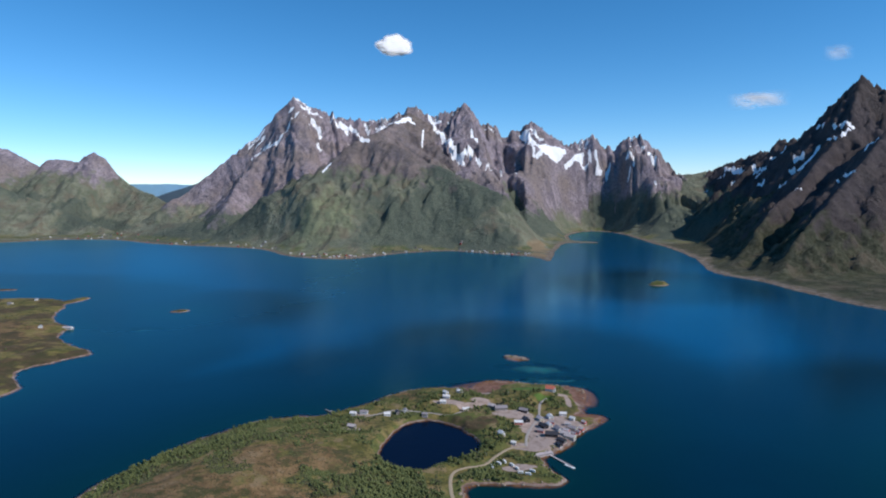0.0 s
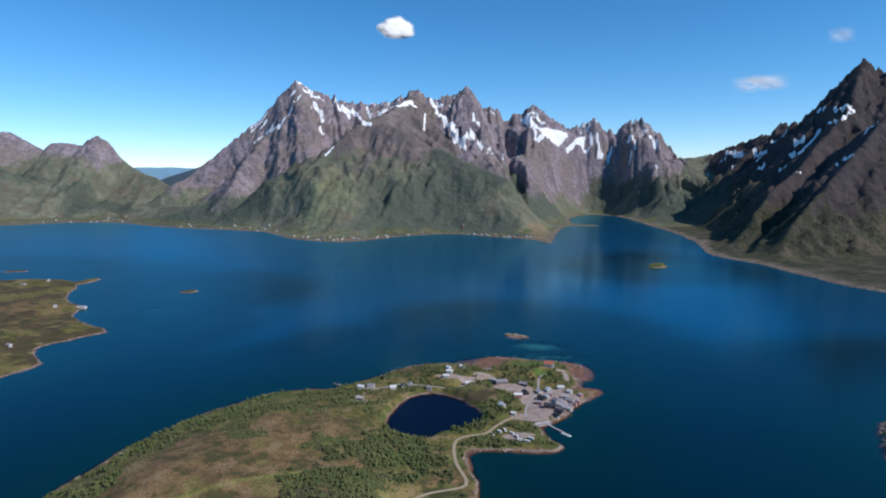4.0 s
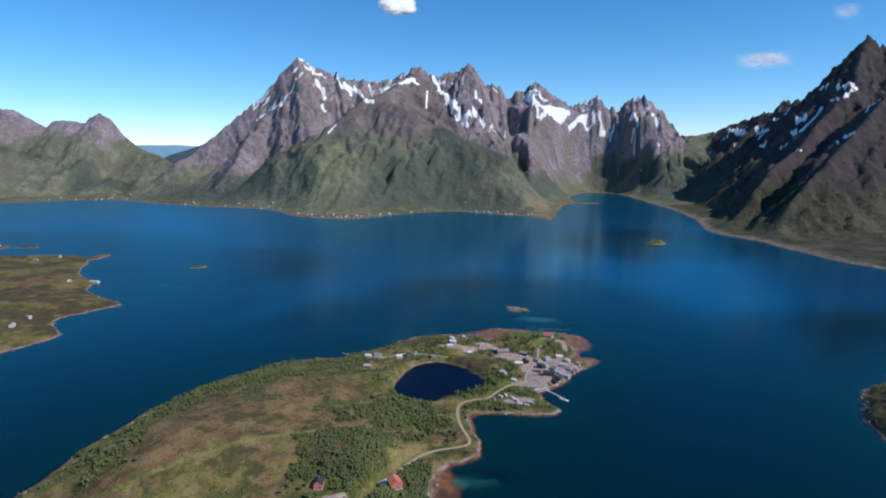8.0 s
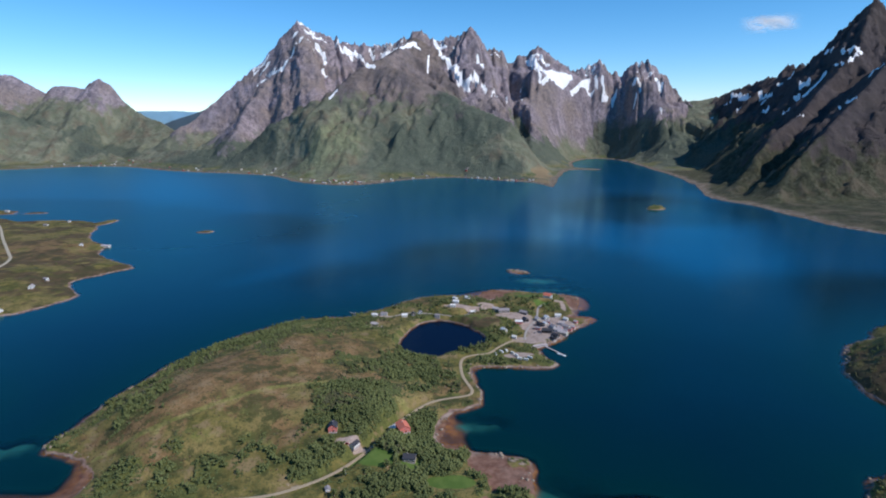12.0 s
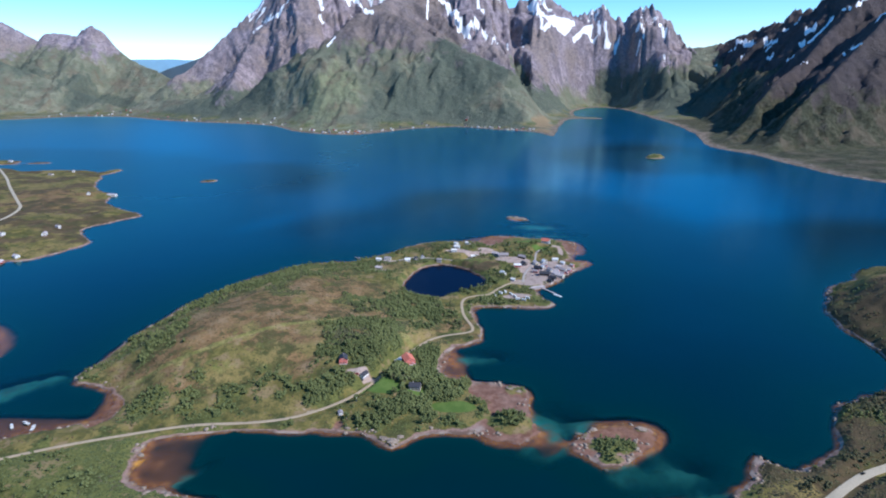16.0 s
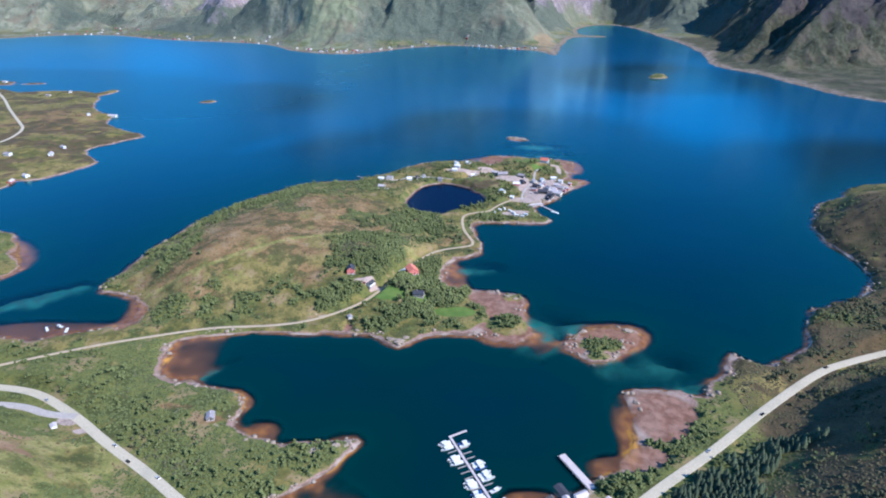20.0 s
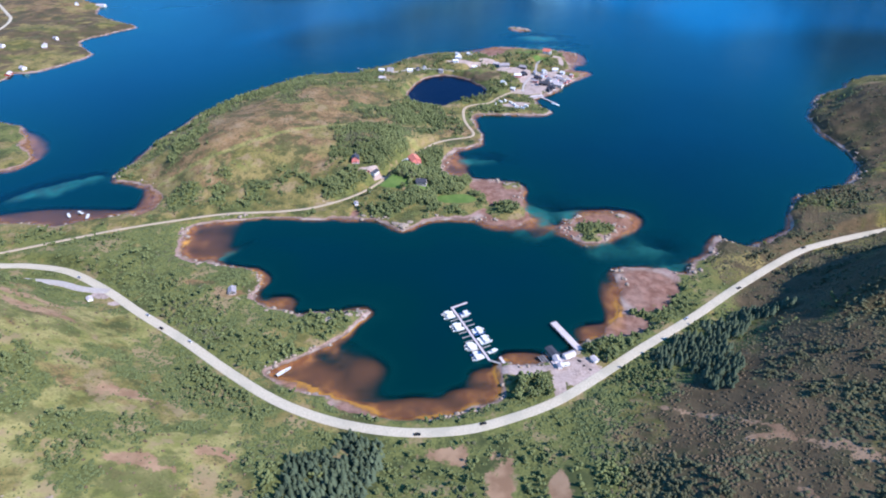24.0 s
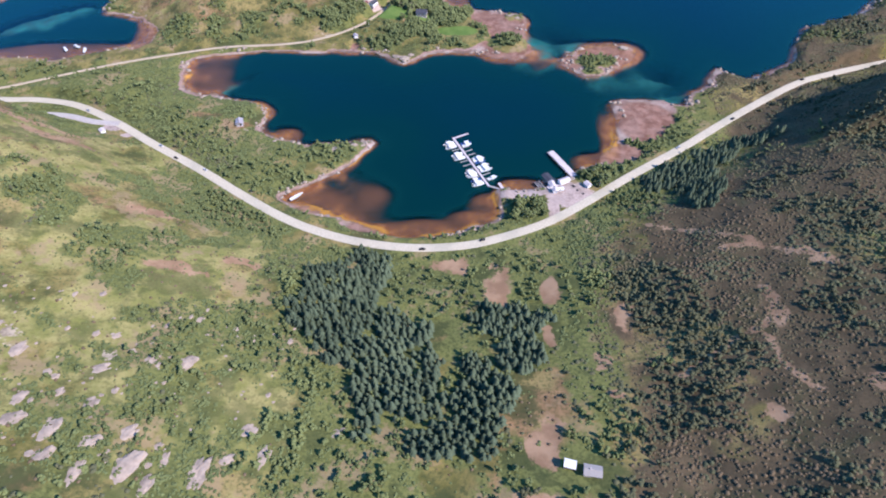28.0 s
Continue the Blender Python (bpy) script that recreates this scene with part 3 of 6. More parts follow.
def terrain(x, y):
    """Height of the ground and the sea bed, with the metres from the water's edge."""
    x, y = np.asarray(x, float), np.asarray(y, float)
    d = inland(x, y)
    flat = np.zeros(x.shape)
    for f in FLATS:
        flat = np.maximum(flat, bell(x, y, *f, 2.0))
    kelp = np.zeros(x.shape)
    for f in KELP:
        kelp = np.maximum(kelp, bell(x, y, *f, 1.6))
    width = 0.8 + 12.0 * smooth(0.36, 0.78, fbm(x, y, 46, 4, 0.55, 45)) * (0.3 + 0.7 * smooth(0.05, 0.5, kelp)) + 42.0 * flat
    rough = fbm(x, y, 30, 5, 0.5, 21)
    beach = 1.35 * np.clip(d / width, 0, 1) + 0.5 * (rough - 0.5)
    up = np.clip(d - width, 0, None)
    steep_shore = smooth(215, 290, x)
    z = beach + 1.9 * smooth(0, 10, up) * (1 + 0.9 * steep_shore) + 1.6 * smooth(0, 3, up) * steep_shore + np.minimum(up * 0.028, 7)
    hill = sum(h * bell(x, y, cx, cy, rx, ry) for cx, cy, h, rx, ry in HILLS)
    z += hill * smooth(2, 60, up + hill * 0.4)
    z += (fbm(x, y, 75, 4, 0.5, 5) - 0.45) * 9 * smooth(10, 70, up) + (rough - 0.5) * 2.4 * smooth(3, 20, up)
    for cx, cy, h, rx, ry in KNOLLS:
        z = np.maximum(z, 0.6 + h * bell(x, y, cx, cy, rx, ry) + 1.2 * (rough - 0.5))
    # the mountain side above the main road
    r, along = distance_to(ROADS["main"], x, y)
    above = (y < np.interp(x, *ROADS["main"].T)) & (d > 0)
    steep = 0.19 + 0.13 * smooth(-60, -190, x) + 0.05 * smooth(60, 180, x)
    z += np.where(above, np.clip(r - 7, 0, None) * steep * smooth(0, 60, r), 0)
    # its two flanks: a hollow runs down to the bay between them
    z += np.where(above, (0.13 * np.clip(x - 105, 0, 260) + 0.20 * np.clip(-150 - x, 0, 260)) * smooth(12, 110, r), 0)
    # the eastern shore climbs steeply from the water
    z += 0.26 * np.minimum(up, 90) * smooth(250, 330, x) * smooth(40, 100, r) * (1 - 0.8 * bell(x, y, 655, 690, 110, 80)) * (y > 120)
    # sea bed
    sea = -d
    bed = -(0.22 + 0.3 * (1 - smooth(0.02, 0.4, kelp))) * np.clip(sea, 0, 10) - 0.55 * np.clip(sea - 6, 0, 40) - 0.14 * np.clip(sea - 46, 0, 400)
    bed = bed * (1 - 0.72 * flat) + 1.0 * (rough - 0.5) * smooth(0, 8, sea)
    bed = np.where(bed < -0.9, bed * (1 - kelp) - (0.9 + 0.06 * np.clip(sea, 0, 30)) * kelp, bed)
    shoal = np.zeros(x.shape)
    sx, sy = x + 30 * (fbm(x, y, 26, 4, 0.55, 261) - 0.5), y + 30 * (fbm(x, y, 26, 4, 0.55, 271) - 0.5)
    for f in SHOALS:
        shoal = np.maximum(shoal, bell(sx, sy, *f, 1.0))
    dim = np.zeros(x.shape)
    for f in DIM_SHOALS:
        dim = np.maximum(dim, bell(sx, sy, *f, 1.0))
    shoal = np.maximum(smooth(0.12, 0.7, shoal), 0.85 * smooth(0.05, 0.9, dim))
    bed = bed * (1 - shoal) - 3.2 * shoal
    z = np.where(d > 0, np.maximum(z, 0.12), np.minimum(bed, 0.12))
    # the lake
    lake = signed(LAKE_SHORE, x, y) + 0.5 * coast_detail(x, y)
    z = np.where(lake > -10, z * smooth(0, -10, lake) + 2.0 * (1 - smooth(0, -10, lake)), z)
    z = np.where(lake > 0, -np.clip(lake * 0.9, 0.1, 16), z)
    # road beds
    for name, line in reversed(ROADS.items()):
        half, level = ROAD_BED[name]
        q = distance_to(line, x, y)[0] if name != "main" else r
        on = smooth(half + (60 if name == "west" else 10), half + 3.5, q) * (d > -6)
        z = z * (1 - on) + (level - 0.12) * on
    return z, d, flat, shoal, kelp


OCHRE = [(-70, 82, 40, 14), (-30, 76, 40, 10), (6, 96, 22, 16), (20, 116, 14, 14), (-120, 94, 30, 10), (122, 190, 10, 34), (96, 150, 10, 10), (-196, 226, 12, 14), (-262, 285, 20, 12), (-92, 140, 12, 30), (-300, 306, 20, 8)]
FOREST_HOLES = [(17, 6, 13, 18), (52, 2, 9, 16), (43, -40, 5, 11), (-19, 30, 18, 9), (-20, -38, 10, 20), (-84, 32, 5, 6), (30, -122, 10, 24), (88, -32, 6, 18)]
THICKETS = [(66, -104, 20, 30), (62, -78, 16, 18), (50, -140, 30, 14), (104, -8, 18, 20), (118, -30, 14, 14), (132, -62, 18, 22), (114, -92, 20, 26), (230, 20, 24, 20), (196, -40, 14, 16), (80, 20, 16, 10), (150, 40, 24, 12), (60, 30, 14, 12), (300, 120, 40, 24), (520, 470, 60, 60), (480, 560, 40, 40), (420, 360, 60, 20), (560, 640, 40, 50)]
HEATHS = [(-240, 500, 70, 36), (-160, 556, 62, 26), (-187, 436, 22, 14), (-272, 390, 32, 14), (-359, 430, 30, 14), (-127, 489, 24, 12), (-270, 520, 80, 100), (-180, 640, 90, 50), (-330, 420, 50, 30), (-160, 420, 40, 26), (150, -50, 110, 60), (260, 60, 100, 60), (60, -90, 40, 50), (700, 600, 120, 120), (-350, 100, 60, 30), (-230, 60, 50, 18), (-370, 160, 70, 30), (-1000, 1250, 200, 200), (-190, 245, 22, 16), (200, -90, 90, 60), (-60, 900, 40, 20), (22, 0, 14, 16), (46, -14, 10, 24), (-20, -30, 12, 20)]
ROCKY = [(735, 1980, 60, 40), (-710, 1552, 40, 30), (-1430, 1885, 80, 30), (-1085, 1700, 30, 60), (-250, -70, 70, 40), (-180, -100, 60, 34), (-300, -20, 60, 24), (-140, -110, 36, 24), (-290, -110, 60, 50), (-150, 352, 34, 12), (-200, 190, 20, 12), (-120, 165, 26, 8), (0, 940, 40, 8), (140, 1112, 28, 22)]
LAWNS = [(-81, 394, 23, 15), (-45, 387, 11, 9), (-6, 366, 26, 11), (158, 884, 18, 10), (140, 915, 40, 12)]
MOORS = [(42, 788, 36, 32), (160, -50, 120, 60), (270, 40, 110, 60), (58, -104, 52, 50), (220, -110, 110, 60), (330, 120, 90, 50), (700, 620, 90, 80), (110, 10, 40, 26)]
MEADOWS = [(-250, 20, 120, 36), (-210, -60, 80, 40), (-340, 60, 90, 50), (-130, -110, 40, 24), (-110, 30, 40, 14), (-280, -110, 80, 40), (110, 52, 16, 6), (-60, 500, 20, 8), (-190, 560, 30, 12), (-255, 250, 30, 10), (-190, 130, 40, 8), (95, 78, 14, 5)]
EARTH = [(17, 6, 12, 17), (52, 2, 7, 14), (43, -38, 4, 11), (30, -116, 7, 15), (24, -146, 8, 10), (-330, 150, 12, 5), (88, -32, 5, 16), (166, -34, 5, 16), (172, 16, 15, 4), (210, 4, 7, 7), (-16, 28, 15, 7), (66, -62, 5, 6), (100, -96, 5, 4), (200, -92, 12, 8), (148, -108, 6, 7), (-330, 130, 30, 8), (-365, 150, 26, 8), (-230, 62, 22, 5), (-190, 0, 20, 5), (70, -84, 6, 4), (205, 12, 8, 5), (210, -2, 6, 5), (89, -22, 5, 8), (-155, 16, 14, 6)]
TRAILS = [rounded([(105, -80), (125, -69), (145, -54), (155, -50), (165, -39), (170, -20)]), rounded([(155, -50), (159, -64), (160, -77), (168, -95)]), rounded([(128, 60), (160, 40), (190, 12), (215, -12)])]
GRAVELS = [(170, 778, 30, 22), (100, 812, 34, 16), (30, 848, 30, 8), (140, 730, 30, 14), (130, 788, 30, 20), (192, 868, 5, 22), (186, 892, 12, 5), (66, 900, 8, 14), (80, 108, 22, 15), (-322, 200, 12, 5), (-304, 188, 9, 4), (152, 752, 42, 30), (112, 712, 26, 14), (56, 862, 18, 7), (40, 107, 16, 7), (80, 110, 17, 12), (40, 108, 30, 5), (66, 92, 6, 14), (166, 212, 15, 20), (160, 232, 10, 6), (140, 765, 36, 24), (160, 740, 26, 14), (118, 715, 20, 12), (88, 654, 24, 9), (150, 800, 30, 10), (110, 812, 22, 12), (4, 850, 22, 8), (-106, 418, 16, 7), (-122, 757, 14, 7), (-120, 822, 18, 5), (-62, 452, 7, 6)]
FOREST = [(-100, 10, 18, 20), (-100, -20, 22, 22), (-76, 18, 16, 24), (-78, -20, 22, 28), (-82, -46, 18, 20), (-60, -40, 20, 32), (-50, -72, 20, 20), (-56, -92, 10, 18), (-34, -88, 18, 12), (-70, 40, 14, 8), (-30, -50, 8, 22), (20, -28, 22, 16), (24, -52, 12, 14), (0, -66, 10, 10), (-6, -98, 13, 26), (8, -82, 9, 12), (43, -27, 5, 5), (150, 112, 12, 12), (176, 124, 22, 16), (206, 146, 20, 12), (176, 98, 16, 16), (170, 78, 9, 10), (238, 164, 20, 10), (-24, -112, 14, 10)]
CLEARINGS = [(-240, 214, 26, 12), (-205, 204, 18, 7), (-238, 238, 12, 8), (-200, 470, 60, 12), (-90, 560, 40, 10), (-270, 560, 70, 50), (-190, 650, 60, 30)]
TRACK = rounded([(-352, 402), (-298, 426), (-240, 470), (-196, 502), (-140, 530)])
SCRUB = [(-75, 420, 75, 26), (-40, 365, 60, 22), (-110, 345, 60, 12), (10, 610, 30, 60), (120, 895, 50, 22), (-90, 740, 30, 40), (40, 660, 30, 14), (-60, 440, 70, 60), (-20, 600, 50, 60), (0, 400, 50, 40), (-120, 380, 90, 26), (-90, 500, 60, 40), (-330, 390, 60, 30), (20, 680, 30, 30), (-230, 690, 110, 60), (-60, 590, 60, 50), (-330, 640, 50, 110), (-150, 520, 80, 22), (-250, 390, 90, 22), (-100, 360, 50, 20), (-20, 385, 40, 26), (-110, 205, 44, 18), (-230, 235, 60, 34), (-330, 290, 40, 18), (-200, 165, 60, 30), (10, 34, 70, 14), (70, 20, 60, 40), (280, 230, 90, 26), (230, 60, 60, 44), (360, 150, 110, 80), (250, 190, 50, 16), (-60, -30, 80, 80), (70, -70, 30, 60), (130, -100, 40, 30), (-130, 0, 40, 70), (420, 340, 60, 50), (600, 690, 60, 40), (520, 420, 60, 60), (48, 345, 14, 10), (-200, 30, 60, 14), (-130, 440, 40, 20), (0, 640, 50, 16), (-180, 770, 70, 26), (-780, 1100, 60, 40), (-900, 900, 80, 50), (-90, 80, 90, 10), (-160, -70, 30, 40), (150, -10, 50, 30), (150, -60, 80, 40), (270, 40, 80, 50), (-140, 185, 50, 16), (-260, 210, 60, 20), (-180, 175, 70, 30), (48, 97, 20, 6), (-60, 66, 60, 6)]


def blobs(x, y, some, power=1.2):
    v = np.zeros(np.shape(x))
    for f in some:
        v = np.maximum(v, bell(x, y, *f, power))
    return v


def covers(x, y, d, flat):
    """How far heath, scrub, lawn, bare rock and gravel cover the ground, 0 to 1."""
    n, nn = fbm(x, y, 60, 4, 0.55, 31), fbm(x, y, 15, 3, 0.6, 33)
    x0, y0 = x, y
    x, y = x + 34 * (fbm(x, y, 40, 4, 0.55, 201) - 0.5), y + 34 * (fbm(x, y, 40, 4, 0.55, 211) - 0.5)
    over = np.interp(x, *ROADS["main"].T) - y  # metres south of the main road
    slope, bayside = smooth(-4, 10, over), smooth(4, -10, over) * smooth(330, 290, y)
    sunny, brown = slope * smooth(-70, -140, x), slope * smooth(45, 180, x + 0.3 * over) * smooth(20, 100, over)
    roadside = slope * smooth(70, 10, over)
    heaths = np.maximum(blobs(x, y, HEATHS), blobs(x, y, CLEARINGS))
    heath = np.clip(heaths * 0.64 + 0.14 + (n - 0.5) * 1.5 + (nn - 0.5) * 0.9, 0, 1)
    scrub = 0.40 + blobs(x, y, SCRUB, 1.0) * 0.38 + blobs(x, y, FOREST) * 0.3 - 0.42 * heaths * (1 - slope)
    scrub += 0.42 * bayside + 0.34 * slope * (1 - sunny) * (1 - brown) - 0.20 * sunny * (1 - roadside) - 0.02 * brown + 0.3 * roadside
    track = smooth(5, 2, distance_to(TRACK, x0, y0)[0])
    scrub -= 1.2 * track
    east = smooth(190, 260, x) * smooth(900, 700, y)
    west = smooth(-620, -690, x)
    headland = bell(x, y, 655, 690, 100, 62, 1.5)
    scrub += 0.55 * east + 0.35 * west - 1.3 * headland - 0.6 * blobs(x, y, CLEARINGS, 1.6) + 0.5 * blobs(x, y, THICKETS, 1.2)
    scrub = np.clip(scrub + (fbm(x, y, 46, 5, 0.6, 37) - 0.5) * 2.3 + (nn - 0.5) * 1.3, 0, 1)
    rock = np.clip(blobs(x, y, ROCKY) * 0.42 + (fbm(x, y, 24, 3, 0.5, 41) - 0.74) * 1.4, 0, 1)
    xg, yg = x0 + 0.4 * (x - x0), y0 + 0.4 * (y - y0)
    lawn, gravel = blobs(xg, yg, LAWNS, 2.0), blobs(xg, yg, GRAVELS, 2.0)
    scrub = scrub * (1 - lawn) * (1 - gravel)
    moor = np.clip(np.maximum(blobs(x, y, MOORS[:1], 1.6), 0.95 * brown) + (n - 0.5) * 1.9 * brown + (nn - 0.5) * 1.2 * brown, 0, 1)
    moor = np.maximum(moor, 0.8 * west * np.clip(0.55 + (n - 0.5) * 2.4 + (nn - 0.5) * 1.4, 0, 1))
    moor = np.maximum(moor, east * (1 - headland) * np.clip(0.75 + (n - 0.5) * 2.0 + (nn - 0.5) * 1.2, 0, 1))
    path = np.zeros(np.shape(x))
    for trail in TRAILS:
        path = np.maximum(path, smooth(4.2, 1.2, distance_to(trail, x0 + 0.25 * (x - x0), y0 + 0.25 * (y - y0))[0]))
    meadow = np.clip(0.46 * sunny + 0.45 * blobs(x, y, MEADOWS, 1.2) + (fbm(x, y, 50, 4, 0.6, 231) - 0.52) * 1.5 + (nn - 0.5) * 0.9 - 1.1 * brown, 0, 1)
    return {"heath": heath, "scrub": scrub, "rock": rock * (1 - lawn), "lawn": lawn, "gravel": gravel, "moor": moor, "earth": np.maximum(blobs(x0 + 0.75 * (x - x0), y0 + 0.75 * (y - y0), EARTH, 1.0), 0.62 * path), "thicket": blobs(x, y, THICKETS, 1.2), "meadow": np.maximum(meadow, 0.8 * track), "brown": np.maximum.reduce([brown, 0.95 * east * (1 - headland), 0.75 * west])}


def steps(*stretches):
    """Grid lines: (from, to, step) stretches in turn."""
    return np.unique(np.concatenate([np.arange(a, b + 1e-6, s) for a, b, s in stretches]).round(3))


def sheet(name, xs, ys, z, material, values, keep=None):
    """A mesh over grid lines, with values kept on its points."""
    nx, ny = len(xs), len(ys)
    gx, gy = np.meshgrid(xs, ys)
    co = np.stack([gx, gy, z], -1).reshape(-1, 3)
    i = np.arange(nx * ny).reshape(ny, nx)
    quads = np.stack([i[:-1, :-1], i[:-1, 1:], i[1:, 1:], i[1:, :-1]], -1).reshape(-1, 4)
    if keep is not None:
        quads = quads[keep.ravel()]
        used, quads = np.unique(quads, return_inverse=True)
        quads = quads.reshape(-1, 4)
        co = co[used]
    else:
        used = slice(None)
    me = bpy.data.meshes.new(name)
    me.vertices.add(len(co))
    me.vertices.foreach_set("co", co.ravel().astype(np.float32))
    me.loops.add(quads.size)
    me.loops.foreach_set("vertex_index", quads.ravel().astype(np.int32))
    me.polygons.add(len(quads))
    me.polygons.foreach_set("loop_start", np.arange(0, quads.size, 4, dtype=np.int32))
    me.polygons.foreach_set("use_smooth", np.ones(len(quads), bool))
    for key, v in values.items():
        a = me.attributes.new(key, "FLOAT", "POINT")
        a.data.foreach_set("value", np.asarray(v, np.float32).ravel()[used].astype(np.float32))
    me.update()
    me.validate()
    return place(name, me, material)


# ---- ground sheet, sea ----
gxs = steps((-4500, -2400, 150), (-2400, -1440, 40), (-1440, -660, 9), (-660, -500, 6), (-500, 420, 3), (420, 760, 5), (760, 1200, 20), (1200, 4500, 150))
gys = steps((-3300, -500, 140), (-500, -200, 12), (-200, 460, 3), (460, 1000, 4), (1000, 1180, 5), (1180, 2040, 10), (2040, 4900, 130))
GX, GY = np.meshgrid(gxs, gys)
GZ, GD, GFLAT, GSHOAL, GKELP = terrain(GX, GY)
cover = covers(GX, GY, GD, GFLAT)
del cover["thicket"]
cover["flat"], cover["shoal"], cover["kelp"], cover["ochre"] = GFLAT, GSHOAL, GKELP, blobs(GX, GY, OCHRE, 1.6)
ground = sheet("ground", gxs, gys, GZ, GROUND, cover)
tagged(ground, "heath, grass and rocky shore sloping under the fjord water", "ground", kind="structure")
wet = (slice(None, None, 2), slice(None, None, 2))
wxs, wys = gxs[::2], gys[::2].copy()
wys[-1] = 4905.0
peat = (signed(LAKE_SHORE, GX[wet], GY[wet]) > -25).astype(float)
water = sheet("water", wxs, wys, np.zeros(GX[wet].shape), WATER, {"depth": np.clip(-GZ[wet], 0, 100), "peat": peat, "shoal": GSHOAL[wet], "kelp": GKELP[wet]})
tagged(water, "calm deep blue fjord water, clear over the shallows", "water", kind="structure")


def ground_at(x, y):
    """Height of the built sheet at a place, by its grid."""
    x, y = np.atleast_1d(x).astype(float), np.atleast_1d(y).astype(float)
    i = np.clip(np.searchsorted(gxs, x) - 1, 0, len(gxs) - 2)
    j = np.clip(np.searchsorted(gys, y) - 1, 0, len(gys) - 2)
    u, v = (x - gxs[i]) / (gxs[i + 1] - gxs[i]), (y - gys[j]) / (gys[j + 1] - gys[j])
    return (GZ[j, i] * (1 - u) + GZ[j, i + 1] * u) * (1 - v) + (GZ[j + 1, i] * (1 - u) + GZ[j + 1, i + 1] * u) * v


# ---- the mountains across the fjord ----
FAR_SHORE = [(-4700, 3450), (-3300, 3500), (-2696, 3560), (-2478, 3742), (-2113, 3738), (-1727, 3468), (-1215, 3263), (-987, 3140), (-712, 2790), (-480, 2687), (-337, 2797), (-184, 2967), (47, 3045), (243, 2912), (423, 2790), (478, 2600), (520, 2760), (600, 3050), (735, 3480), (905, 3490), (930, 3560), (820, 3700), (909, 4156), (1120, 4430), (1270, 4230), (1250, 3507), (1224, 3034), (1139, 2571), (1047, 2259), (1118, 2026), (1145, 1758), (1192, 1551), (1500, 1250), (2600, 900), (4700, 800), (4700, 5200), (-4700, 5200)]
CREST_WEST = [(-1932, 4150, 216), (-1854, 4250, 262), (-1632, 4450, 512), (-1444, 4550, 668), (-1280, 4600, 885), (-1156, 4640, 997), (-1079, 4680, 959), (-955, 4720, 921), (-829, 4760, 915), (-743, 4780, 848), (-563, 4800, 868), (-426, 4800, 862), (-289, 4780, 928), (-221, 4780, 941), (-144, 4790, 893), (-17, 4790, 902), (96, 4780, 909), (172, 4760, 982), (246, 4780, 905), (302, 4800, 813), (370, 4800, 840), (462, 4800, 759), (553, 4800, 750), (644, 4800, 799), (731, 4780, 829)]
CREST_EAST = [(731, 4780, 829), (826, 4800, 768), (923, 4820, 702), (1018, 4830, 648), (1131, 4830, 702), (1211, 4820, 778), (1293, 4830, 666), (1386, 4830, 638), (1472, 4820, 724), (1557, 4800, 749), (1654, 4810, 678), (1751, 4820, 619), (1827, 4830, 505), (1913, 4840, 415), (1997, 4840, 400), (2065, 4780, 380)]
SPUR = [(-955, 3150, 127), (-849, 3350, 292), (-726, 3550, 424), (-613, 3700, 558), (-520, 3800, 628), (-446, 3950, 654), (-374, 4200, 738), (-259, 4650, 885)]
BROW = [(-520, 3800, 628), (-296, 3700, 571), (-82, 3600, 469), (152, 3450, 365), (374, 3350, 274), (551, 3250, 198), (657, 3150, 120)]
RIB_WEST = [(-1156, 4640, 997), (-1301, 4350, 590), (-1413, 4050, 342), (-1386, 3750, 198)]
RIB_MIDDLE = [(172, 4760, 982), (280, 4450, 636), (350, 4250, 462), (446, 4000, 263)]
RIB_SNOWY = [(731, 4780, 829), (722, 4560, 640), (745, 4380, 450), (770, 4250, 330)]
CREST_RIGHT = [(2065, 4780, 384), (2139, 4650, 448), (2193, 4450, 505), (2226, 4200, 545), (2277, 3950, 604), (2297, 3800, 627), (2336, 3700, 704), (2369, 3600, 793), (2395, 3500, 876), (2407, 3440, 894), (2440, 3400, 846), (2475, 3350, 853), (2700, 3250, 812), (3500, 2700, 802), (4300, 2300, 752)]
RIGHT_NEAR = [(2142, 3150, 633), (2053, 3100, 570), (1739, 2850, 336), (1396, 2600, 160), (1156, 2400, 45)]
RIGHT_LOW = [(2600, 2700, 660), (2150, 2760, 610), (2048, 2740, 580), (1717, 2500, 335), (1457, 2300, 180), (1244, 2150, 75)]
RIGHT_FACE = [(2407, 3440, 942), (2142, 3150, 633)]
CREST_LEFT = [(-4500, 4650, 720), (-4041, 4700, 702), (-3818, 4750, 652), (-3586, 4800, 628), (-3496, 4800, 610), (-3386, 4800, 546), (-3253, 4800, 483), (-3218, 4800, 533), (-3134, 4800, 542), (-2952, 4800, 523), (-2903, 4800, 569), (-2828, 4800, 600), (-2740, 4800, 546), (-2660, 4800, 432), (-2539, 4780, 340), (-2365, 4700, 268), (-2142, 4600, 190)]
LEFT_HILL = [(-4500, 4150, 520), (-3750, 4200, 465), (-3196, 4250, 324), (-2958, 4250, 242), (-2648, 4200, 122), (-2393, 4100, 48)]
SADDLE = [(1410, 4400, 79), (1545, 4540, 216), (1680, 4620, 330), (1810, 4640, 391), (2000, 4650, 420), (2090, 4700, 440)]
CIRQUE = [(960, 4480, 120), (1150, 4640, 190), (1300, 4660, 230), (1480, 4640, 250)]
